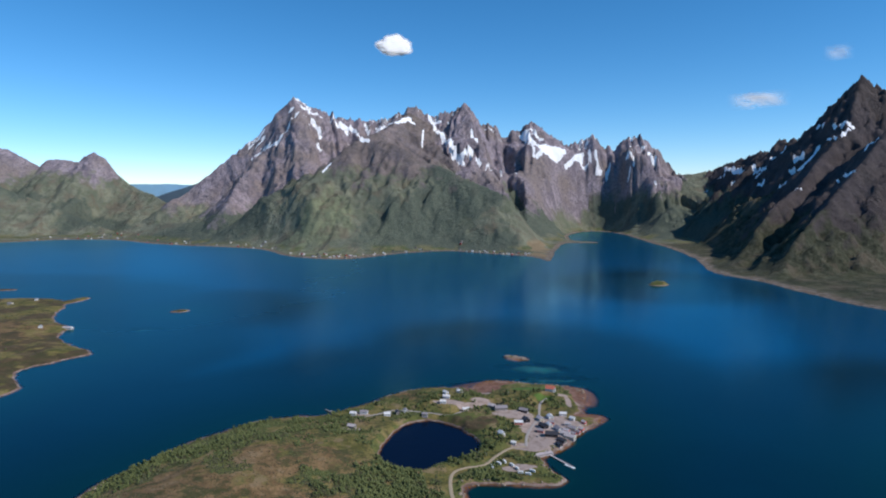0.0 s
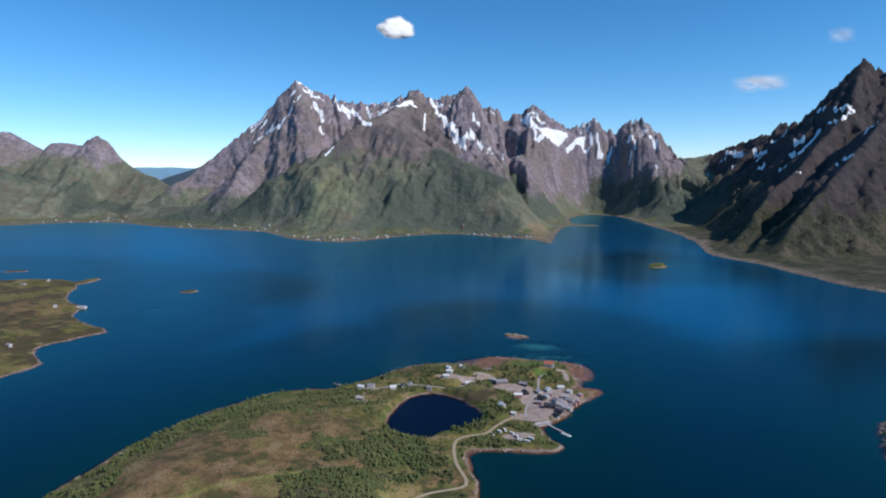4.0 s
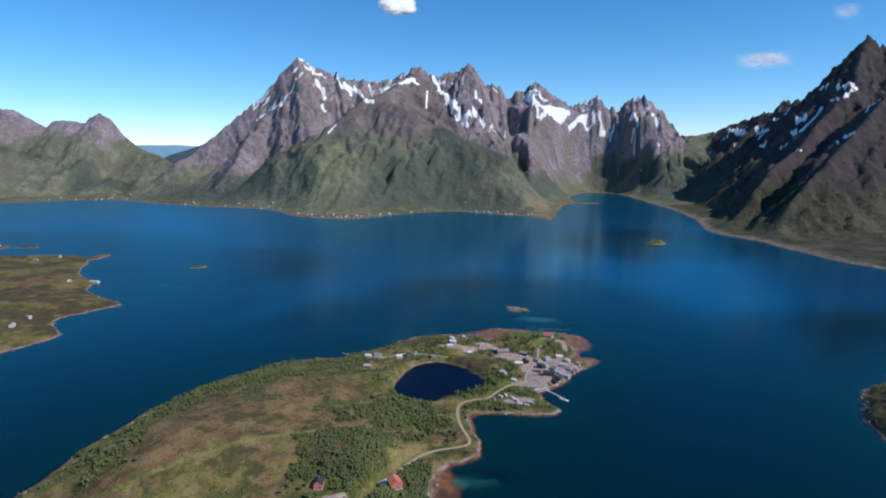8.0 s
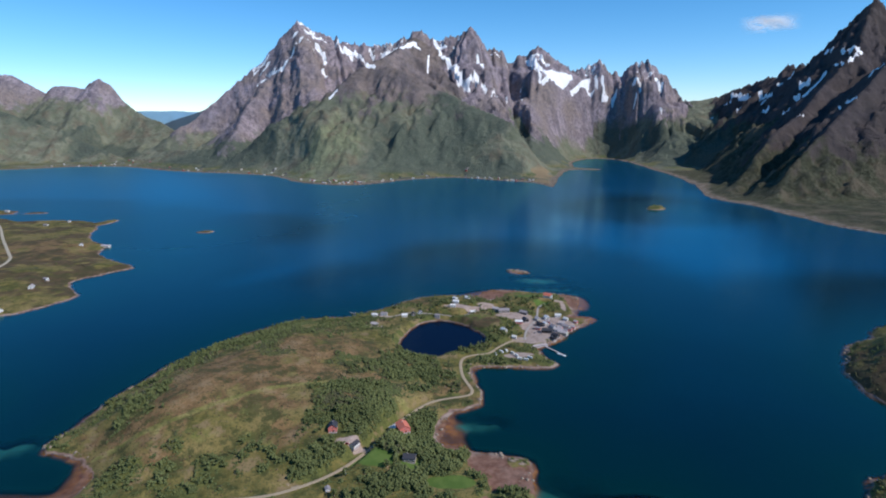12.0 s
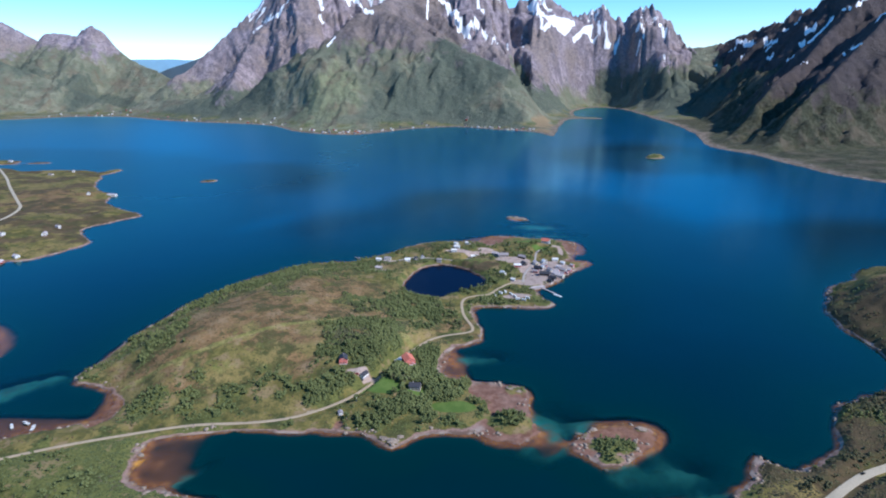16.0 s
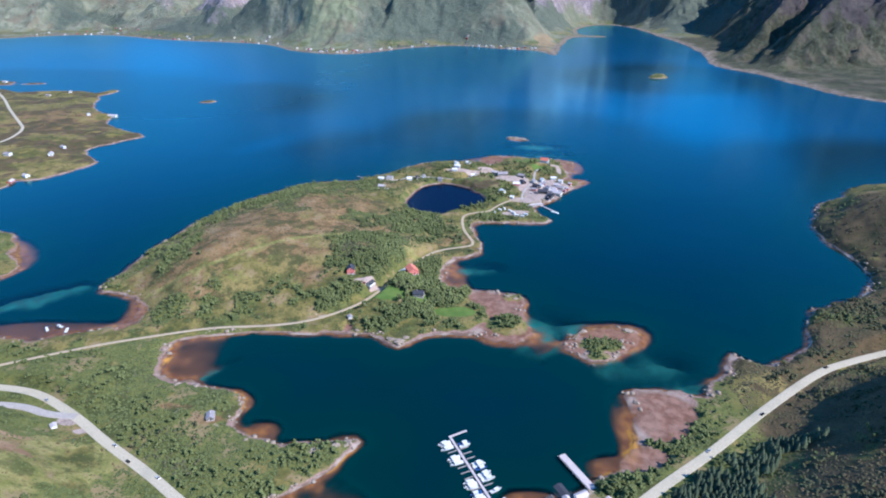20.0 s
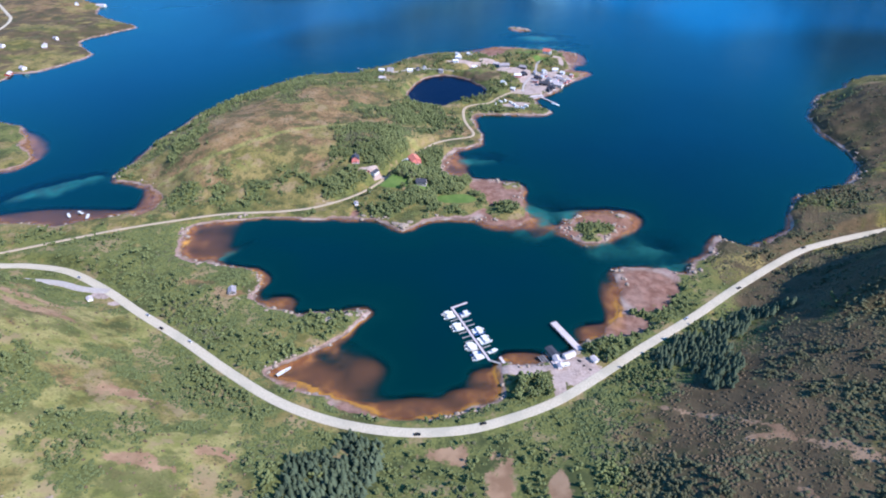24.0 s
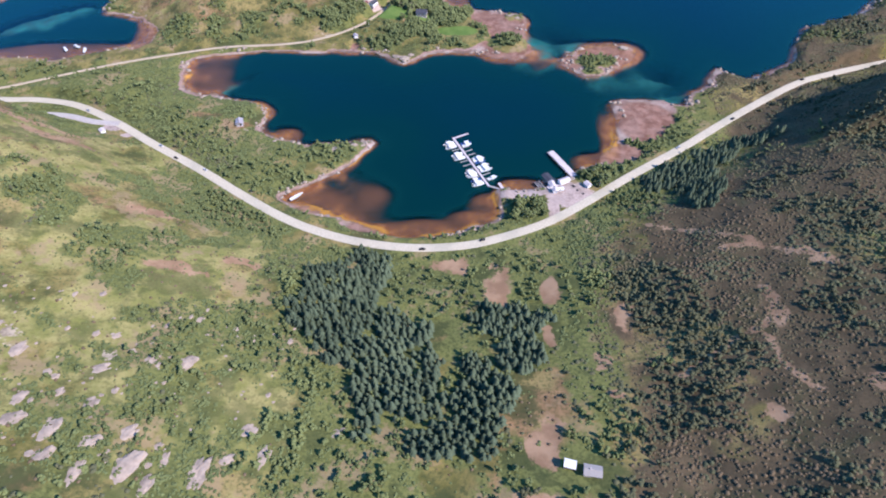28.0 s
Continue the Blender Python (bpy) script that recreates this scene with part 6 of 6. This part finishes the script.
def park(kind, x, y, turn, z=None, label=""):
    m = pose(x, y, float(ground_at(x, y)[0]) + 0.1 if z is None else z, 0, 0, turn)
    if kind in used:
        ob = copy_thing(fleet[kind], m)
    else:
        ob = fleet[kind]
        ob.matrix_basis = m
        used.add(kind)
    return tagged(ob, label, group="parked vehicles" if label else "cars on the road")


def drive(kind, x, right):
    line = ROADS["main"]
    y = float(np.interp(x, line[:, 0], line[:, 1]))
    slope = math.degrees(math.atan2(float(np.interp(x + 3, line[:, 0], line[:, 1])) - y, 3))
    off = -1.8 if right else 1.8
    a = radians(slope)
    return park(kind, x - math.sin(a) * off, y + math.cos(a) * off, slope - 90 if right else slope + 90, 4.28)


for kind, x, right in (("black", -37, True), ("silver", -269, False), ("black", -249, True), ("silver", -222, False), ("black", 240, True), ("silver", 182, False), ("black", 8, False), ("silver", -352, True), ("black", 330, False)):
    drive(kind, x, right)
for x, y, turn in ((73, 667, 20), (81, 660, 35), (86, 652, 28), (89, 643, 80), (97, 639, 70), (103, 645, 60), (57, 657, 15), (66, 664, 40)):
    park("camper", x, y, turn, None, "white camper van on the hamlet's camping ground")
for x, y, turn in ((86, 112, 40), (84, 117, 35), (90, 108, 60)):
    park("black", x, y, turn, 3.0, "black car parked on the quay apron")
park("red", -108, 412, 60, None, "red car on the gravel yard of the garage")
park("silver", 150, 752, 40, None, "silver car parked between the hamlet's houses")
park("silver", 124, 742, 10, None, "silver car parked between the hamlet's houses")
park("camper", 72, 112, 100, None, "white camper van parked by the quay")


# ---- trees, scrub and stones ----
def covering(x, y):
    return covers(x, y, None, None)


def thicket(n, x0, x1, y0, y1):
    x, y, z, d, flat = seeded(n, x0, x1, y0, y1)
    c = covering(x, y)
    chance = np.clip(np.where(y > 320, 0.30, 0.20) + 1.0 * smooth(0.28, 0.68, c["scrub"]) - 0.25 * c["rock"], 0, 1)
    chance *= np.where(blobs(x, y, FOREST_HOLES, 2.0) > 0.4, 0.03, 1)
    ok = (rng.uniform(0, 1, n) < chance) & (d > 3.5) & (z > 1.75) & clear_ground(x, y) & (rng.uniform(0, 1, n) > 0.93 * (blobs(x, y, FOREST, 1.6) > 0.35))
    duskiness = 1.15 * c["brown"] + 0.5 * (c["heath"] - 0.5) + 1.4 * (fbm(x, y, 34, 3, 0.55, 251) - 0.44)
    # on the brown slope dwarf birch grows between the thickets of darker scrub
    dwarf = (c["brown"] > 0.3) & (c["thicket"] + 1.6 * (fbm(x, y, 17, 4, 0.6, 253) - 0.5) + rng.uniform(-0.15, 0.15, n) < 0.17)
    return np.stack([x, y, z, c["scrub"], np.where(dwarf, 9.0, duskiness)], -1)[ok]


def knoll_bushes(n, cx, cy, rx, ry):
    a, r = rng.uniform(0, 6.283, n), np.sqrt(rng.uniform(0, 1, n))
    x, y = cx + rx * r * np.cos(a), cy + ry * r * np.sin(a)
    return np.stack([x, y, ground_at(x, y), 0.8 + 0 * x, 0.1 + 0 * x], -1)


near = np.vstack([thicket(33000, -480, 430, -150, 320), thicket(9000, -330, -90, -150, 110), thicket(24000, 70, 430, -160, 190), thicket(11000, -330, 100, 60, 320), thicket(26000, -430, 140, 320, 900), thicket(9000, -180, 70, 350, 690), thicket(1500, -60, 200, 830, 930), thicket(22000, -430, -20, 330, 840), thicket(11000, 230, 760, 180, 780), thicket(9000, -1250, -690, 780, 1700), thicket(60, 124, 154, 300, 318), knoll_bushes(110, 48, 345, 13, 10), thicket(2600, -260, 240, -200, -148), thicket(9000, 230, 440, 190, 400), thicket(7000, -160, 20, 325, 480), thicket(5000, -60, 60, 540, 720), thicket(6000, -150, -20, 470, 620)])
dwarf, thick, dusky, near = near[:, 4] > 5, near[:, 3], near[:, 4], near[:, :3]
size = rng.uniform(1.3, 3.3, len(near)) * (0.5 + 0.5 * smooth(0.2, 0.6, thick)) * (0.8 + 0.5 * fbm(near[:, 0], near[:, 1], 60, 3, 0.5, 51))
size *= (1 + 0.30 * bell(near[:, 0], near[:, 1], -60, 410, 80, 50)) * np.where(near[:, 1] > 330, 1.08, 1.0)
size[dwarf] *= 0.72
big = (size > 3.2) & ~dwarf
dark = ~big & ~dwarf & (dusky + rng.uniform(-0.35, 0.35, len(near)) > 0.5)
low = ~big & ~dark & ~dwarf
far = ~big & ~dwarf & ((near[:, 1] > 470) | (near[:, 1] < -148))
dark &= ~far
low &= ~far
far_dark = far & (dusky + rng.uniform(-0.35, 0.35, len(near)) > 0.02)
far &= ~far_dark
scatter("birch_scrub", DOTS, near[far] - (0, 0, 0.3), size[far] * 0.95, BIRCH, "green birch scrub over the back of the peninsula", "scrub", rng.uniform(0.6, 1.0, far.sum()))
scatter("juniper_scrub", DOTS, near[far_dark] - (0, 0, 0.3), size[far_dark] * 0.9, DARK_LEAF, "darker green scrub over the back of the peninsula", "scrub", rng.uniform(0.6, 1.0, far_dark.sum()))
scatter("dwarf_birch", DOTS, near[dwarf] - (0, 0, 0.3), size[dwarf], DWARF, "olive brown dwarf birch and heather on the shaded slope", "scrub", rng.uniform(0.3, 0.52, dwarf.sum()))
small = low & (size < 2.1)
low &= ~small
scatter("birch_scrub", BUSHES, near[low] - (0, 0, 0.3), size[low], BIRCH, "dense light green birch and willow scrub on the slopes", "scrub", rng.uniform(0.44, 0.74, low.sum()))
scatter("low_scrub", SHRUBS, near[small] - (0, 0, 0.25), size[small], BIRCH, "low green willow shrubs among the grass", "scrub", rng.uniform(0.42, 0.7, small.sum()))
scatter("juniper_scrub", DOTS, near[dark] - (0, 0, 0.3), size[dark] * 1.1, DARK_LEAF, "darker green scrub on the brown slope", "scrub", rng.uniform(0.38, 0.62, dark.sum()))
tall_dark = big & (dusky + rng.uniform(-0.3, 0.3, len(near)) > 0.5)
big &= ~tall_dark
scatter("willow_thicket", TREES, near[tall_dark] - (0, 0, 0.4), size[tall_dark] * 1.1, DARK_LEAF, "tall darker green trees on the brown slope", "trees", rng.uniform(0.8, 1.1, tall_dark.sum()))
scatter("birch_wood", TREES, near[big] - (0, 0, 0.4), size[big] * 1.15, BIRCH, "taller green birches standing in the scrub", "trees", rng.uniform(0.95, 1.4, big.sum()))

x, y, z, d, flat = seeded(24000, -140, 280, -140, 190)
fo = blobs(x + 16 * (fbm(x, y, 30, 3, 0.5, 205) - 0.5), y + 16 * (fbm(x, y, 30, 3, 0.5, 215) - 0.5), FOREST, 1.6)
ok = (rng.uniform(0, 1, len(x)) < np.clip(fo * 1.4, 0, 1) * (fo > 0.3)) & (d > 10) & clear_ground(x, y, 4) & (blobs(x, y, FOREST_HOLES, 2.0) < 0.4)
spruce_at = np.stack([x, y, z], -1)[ok]
keep = []
for p in spruce_at:
    if all((p[0] - q[0]) ** 2 + (p[1] - q[1]) ** 2 > 6.0 for q in keep):
        keep.append(p)
spruce_at = np.array(keep)
single = (spruce_at[:, 0] > -118) & (spruce_at[:, 0] < -66) & (spruce_at[:, 1] > -52)
chosen = np.flatnonzero(single)[:220]
rest = np.ones(len(spruce_at), bool)
rest[chosen] = False
scatter("spruce_plantation", SPRUCES, spruce_at[rest] - (0, 0, 0.4), rng.uniform(6.0, 10.5, rest.sum()), SPRUCE, "rows of dark green planted spruces", "trees")
trunk_me = bpy.data.meshes.new("trunk")
bm = post(0, 0, -0.06, 0.5, 0.022, 6)
bm.to_mesh(trunk_me)
bm.free()
trunk_me.materials.append(BARK)
crown_mes = []
for v, f in SPRUCES:
    me = bpy.data.meshes.new("crown")
    me.from_pydata([tuple(p) for p in v], [], [tuple(int(i) for i in t) for t in f])
    me.materials.append(SPRUCE)
    crown_mes.append(me)
for n, k in enumerate(chosen):
    px, py, pz = spruce_at[k]
    s = rng.uniform(6.5, 10.5)
    tree = thing("spruce_tree", "dark green planted spruce in the plantation", "tree", "spruces of the plantation", pose(px, py, pz, 0, 0, rng.uniform(0, 360)))
    tree.scale = (s * rng.uniform(0.9, 1.15), s * rng.uniform(0.9, 1.15), s)
    place("trunk", trunk_me, None, tree)
    place("crown", crown_mes[n % 3], None, tree)

# single birches round the houses
birch_trunk = bpy.data.meshes.new("trunk")
bm = post(0, 0, -0.1, 0.6, 0.035, 6)
for a in (0.5, 2.6, 4.4):
    limb = bmesh.ops.create_cone(bm, cap_ends=True, segments=5, radius1=0.018, radius2=0.008, depth=0.42)["verts"]
    bmesh.ops.transform(bm, matrix=pose(0.13 * math.cos(a), 0.13 * math.sin(a), 0.58, 40 * math.sin(-a), 40 * math.cos(a), 0), verts=limb)
bm.to_mesh(birch_trunk)
bm.free()
birch_trunk.materials.append(plain("white_birch_bark", (0.5, 0.48, 0.44), 0.9))
birch_crowns = []
for _ in range(4):
    v, f = clumps(16, 0.36, 0.35, 1.0, 0.19)
    me = bpy.data.meshes.new("crown")
    me.from_pydata([tuple(p) for p in v], [], [tuple(int(i) for i in t) for t in f])
    me.materials.append(BIRCH)
    birch_crowns.append(me)
GARDENS = [(44, 90, 14, 26), (100, 128, 6, 6), (104, 124, 8, 8), (52, 713, 14, 8), (88, 764, 16, 8), (15, 672, 14, 8), (150, 858, 30, 10), (110, 870, 26, 10), (-100, 440, 40, 14), (-30, 420, 34, 14), (-60, 350, 36, 10), (-57, 446, 34, 16), (-125, 430, 30, 16), (-46, 392, 30, 22), (-86, 372, 40, 10), (80, 745, 26, 10), (-100, 815, 40, 8), (70, 690, 30, 8), (150, 880, 30, 7), (-70, 405, 16, 6)]
for gx, gy, gr, n in GARDENS:
    for _ in range(n):
        a, r = rng.uniform(0, 6.283), gr * rng.uniform(0.4, 1.0)
        bx, by = np.array([gx + r * math.cos(a)]), np.array([gy + r * math.sin(a)])
        bz = float(ground_at(bx, by)[0])
        if bz < 1.8 or not clear_ground(bx, by, 1.5)[0]:
            continue
        s = rng.uniform(4.0, 7.5)
        tree = thing("birch_tree", "leafy green birch beside the houses", "tree", "birches round the houses", pose(bx[0], by[0], bz, 0, 0, rng.uniform(0, 360)))
        tree.scale = (s, s, s * rng.uniform(0.9, 1.2))
        place("trunk", birch_trunk, None, tree, "white bark")
        place("crown", birch_crowns[rng.integers(0, 4)], None, tree)

x, y, z, d, flat = seeded(26000, -470, 430, -150, 900)
c = covering(x, y)
ok = (rng.uniform(0, 1, len(x)) < 0.25 + 0.75 * c["heath"]) & (c["scrub"] < 0.55) & (d > 7 + 22 * flat) & (z > 1.9) & clear_ground(x, y, 1.0)
tuft_at = np.stack([x, y, z], -1)[ok]
scatter("heather_tufts", [stone(0.7) for _ in range(6)], tuft_at, rng.uniform(0.5, 1.25, len(tuft_at)), HEATHER, "low brown heather and juniper tufts on the heath", "heather")

x, y, z, d, flat = seeded(19000, 60, 430, -150, 190)
c = covering(x, y)
ok = (rng.uniform(0, 1, len(x)) < 0.25 + 0.75 * c["moor"] * smooth(0.38, 0.6, fbm(x, y, 90, 3, 0.5, 241))) & (c["brown"] > 0.25) & (c["scrub"] < 0.8) & (c["earth"] < 0.4) & clear_ground(x, y, 1.0)
heather_at = np.stack([x, y, z], -1)[ok]
scatter("heather_shrubs", [(v, ICO_TOP) for v, f in (stone(0.6) for _ in range(6))], heather_at, rng.uniform(0.6, 1.4, len(heather_at)), HEATHER, "brown heather and dwarf birch carpeting the shaded slope", "heather")

# stones along the water's edge
x, y, z, d, flat = seeded(80000, -480, 620, 60, 980)
ok = (d > -1.5) & (d < 7 + 6 * flat) & (rng.uniform(0, 1, len(x)) < 0.9 * smooth(0.42, 0.66, fbm(x, y, 22, 3, 0.5, 71)))
shore_at = np.stack([x, y, z], -1)[ok]
scatter("shore_stones", STONES, shore_at, rng.uniform(0.2, 1.0, len(shore_at)) ** 3 * 2.8 + 0.35, ROCK, "pale lichened stones along the water's edge", "stones")


# rock outcrops on the slope, and boulders
def outcrop_mesh(seed):
    bm = bmesh.new()
    bmesh.ops.create_icosphere(bm, subdivisions=3, radius=1.0)
    for v in bm.verts:
        p = v.co * 1.7 + Vector((seed * 7.3, 0, 0))
        v.co *= 1 + 0.42 * noise.fractal(p, 0.8, 2.0, 4)
        v.co.z *= 0.5
    me = bpy.data.meshes.new("outcrop")
    bm.to_mesh(me)
    bm.free()
    me.materials.append(ROCK)
    return me


outcrops = [outcrop_mesh(k) for k in range(6)]
SLABS = [(-195, -89, 9), (-161, -79, 10), (-175, -79, 8), (-232, -85, 9), (-196, -128, 11), (-178, -131, 8), (-167, -124, 9), (-162, -143, 13), (-135, -141, 13), (-109, -127, 9), (-120, -113, 8), (-76, -110, 7), (-203, -106, 6), (-216, -113, 7), (-148, -134, 6), (-125, -130, 7), (-188, -110, 7), (-191, -140, 8), (-151, -148, 9), (-176, -147, 8), (-165, -42, 5), (-198, -64, 5), (-250, -72, 9), (-240, -100, 5), (-260, -55, 5), (-214, -124, 9)]
for n, (px, py, s) in enumerate(SLABS):
    ob = place("rock_outcrop", outcrops[n % 6], None)
    ob.matrix_basis = pose(px, py, float(ground_at(px, py)[0]) - 0.1 * s, 0, 10, 40 + 9 * (n % 5)) @ Matrix.Diagonal((s * 0.95, s * 0.4, s * 0.2, 1))
    tagged(ob, "pale lichened rock outcrop in the grass", "rock", "outcrops on the slope")
for n in range(170):
    px, py = rng.uniform(-300, -110), rng.uniform(-140, -30)
    s = rng.uniform(0.6, 1.0) * rng.choice((1.0, 1.6, 3.0), p=(0.5, 0.3, 0.2))
    ob = place("boulder", outcrops[n % 6], None)
    ob.matrix_basis = pose(px, py, float(ground_at(px, py)[0]) - 0.05 * s, 0, 0, 40 + 25 * math.sin(n)) @ Matrix.Diagonal((s * 1.2, s * 0.6, s * 0.34, 1))
    tagged(ob, "weathered pale boulder in the grass", "boulder", "boulders on the slope")
for px, py, s in ((-62, 314, 6), (-70, 318, 5), (-56, 320, 4), (140, 1116, 9), (155, 1106, 9), (127, 1122, 7), (165, 1100, 6), (148, 1112, 8), (110, 330, 4), (168, 333, 5), (124, 334, 4), (54, 404, 5), (62, 399, 4), (-100, 172, 5), (-92, 176, 4), (-114, 166, 5)):
    ob = place("boulder", outcrops[int(px) % 6], None)
    ob.matrix_basis = pose(px, py, float(ground_at(px, py)[0]) - 0.05 * s, 0, 0, px * 3) @ Matrix.Diagonal((s, s * 0.6, s * 0.5, 1))
    tagged(ob, "pale shore rock at the water's edge", "boulder", "rocks of the shore")


# ---- clouds ----
def vapour(k, density):
    """Bright cloud vapour, lit through, as dense as the socket says."""
    both, veil = k.nodes.new("ShaderNodeMixShader"), k.nodes.new("ShaderNodeMixShader")
    front, back = k.nodes.new("ShaderNodeBsdfDiffuse"), k.nodes.new("ShaderNodeBsdfTranslucent")
    # normals lean to the sun so every side shades as if sunlit
    lean = k.nodes.new("ShaderNodeVectorMath")
    lean.operation = "MULTIPLY_ADD"
    k.links.new(k.nodes.new("ShaderNodeNewGeometry").outputs["Normal"], lean.inputs[0])
    lean.inputs[1].default_value, lean.inputs[2].default_value = (0.16, 0.16, 0.16), tuple(sun_from)
    unit = k.nodes.new("ShaderNodeVectorMath")
    unit.operation = "NORMALIZE"
    k.links.new(lean.outputs[0], unit.inputs[0])
    for s in (front, back):
        k.put(s.inputs["Color"], k.mix(k.noise(0.01, 3.0), (0.95, 0.94, 0.95), (0.98, 0.96, 0.95)))
    k.links.new(unit.outputs[0], front.inputs["Normal"])
    both.inputs[0].default_value = 0.12
    k.links.new(front.outputs[0], both.inputs[1])
    k.links.new(back.outputs[0], both.inputs[2])
    k.put(veil.inputs[0], density)
    k.links.new(k.nodes.new("ShaderNodeBsdfTransparent").outputs[0], veil.inputs[1])
    k.links.new(both.outputs[0], veil.inputs[2])
    k.links.new(veil.outputs[0], k.nodes["Material Output"].inputs["Surface"])
    return k.mat


def cloud_puff(scale):
    bm = bmesh.new()
    thin = bm.verts.layers.float.new("dense")
    for v in bmesh.ops.create_icosphere(bm, subdivisions=4, radius=1.0)["verts"]:
        lump = noise.fractal(v.co * 1.15 + Vector((3.1, 0, 0.4)), 1.0, 2.0, 3)
        base = 0.72 if v.co.z < 0 else 1.0
        v.co = Vector((v.co.x * 145, v.co.y * 30, v.co.z * 104 * base + 12 * v.co.x)) * (scale + 0.26 * lump)
        v[thin] = 0.22
    for f in bm.faces:
        f.smooth = True
    return bm


# sunlight wanders through the dense heart of the cloud and leaves it on every side
k = Nodes("cloud_heart")
k.put(k.bsdf.inputs["Base Color"], k.mix(k.noise(0.01, 3.0), (0.97, 0.95, 0.96), (0.99, 0.97, 0.97)))
k.bsdf.inputs["Roughness"].default_value = 1.0
k.bsdf.inputs["Specular IOR Level"].default_value = 0.0
k.bsdf.inputs["Subsurface Weight"].default_value = 1.0
k.bsdf.inputs["Subsurface Radius"].default_value = (1.0, 1.0, 1.0)
k.bsdf.inputs["Subsurface Scale"].default_value = 25.0
cloud = part("cloud", cloud_puff(0.86), k.mat)
cloud.matrix_basis = pose(-362, 4610, 1400, -20, 0, 25)
tagged(cloud, "small white cumulus cloud in the clear blue sky", "cloud", kind="structure")
k = Nodes("cloud_edge")
CLOUD_EDGE = vapour(k, k.attr("dense"))
for size in (0.93, 1.0):
    part("soft_edge", cloud_puff(size), CLOUD_EDGE, cloud)


def wisp(name, x, y, z, w, h, tilt, density):
    k = Nodes(name + "_vapour")
    gen = k.nodes.new("ShaderNodeTexCoord").outputs["Generated"]
    u, v = k.axis(0, gen), k.axis(2, gen)
    body = k.math("MULTIPLY", k.step(k.math("ABSOLUTE", k.math("SUBTRACT", u, 0.5)), 0.5, 0.05), k.step(k.math("ABSOLUTE", k.math("SUBTRACT", v, 0.5)), 0.5, 0.02))
    thin = k.math("MULTIPLY", body, k.math("MULTIPLY", k.step(k.noise(0.008, 5.0, 0.6, (1.0, 1.0, 3.0)), 0.25, 0.6), density))
    mat = vapour(k, thin)
    n = 12
    verts = [(w * (i / n - 0.5), 2 * math.sin(i + j), h * (j / 6 - 0.5) + tilt * (i / n - 0.5)) for j in range(7) for i in range(n + 1)]
    faces = [(j * (n + 1) + i, j * (n + 1) + i + 1, (j + 1) * (n + 1) + i + 1, (j + 1) * (n + 1) + i) for j in range(6) for i in range(n)]
    ob = raw(name, verts, faces, mat, smooth=True)
    ob.matrix_basis = pose(x, y, z)
    return tagged(ob, "thin wisp of white cloud in the blue sky", "cloud", kind="structure")


wisp("cloud_wisp", 2430, 4600, 1000, 520, 130, 60, 0.9)
wisp("cloud_wisp", 3000, 4570, 1350, 260, 120, 40, 0.4)
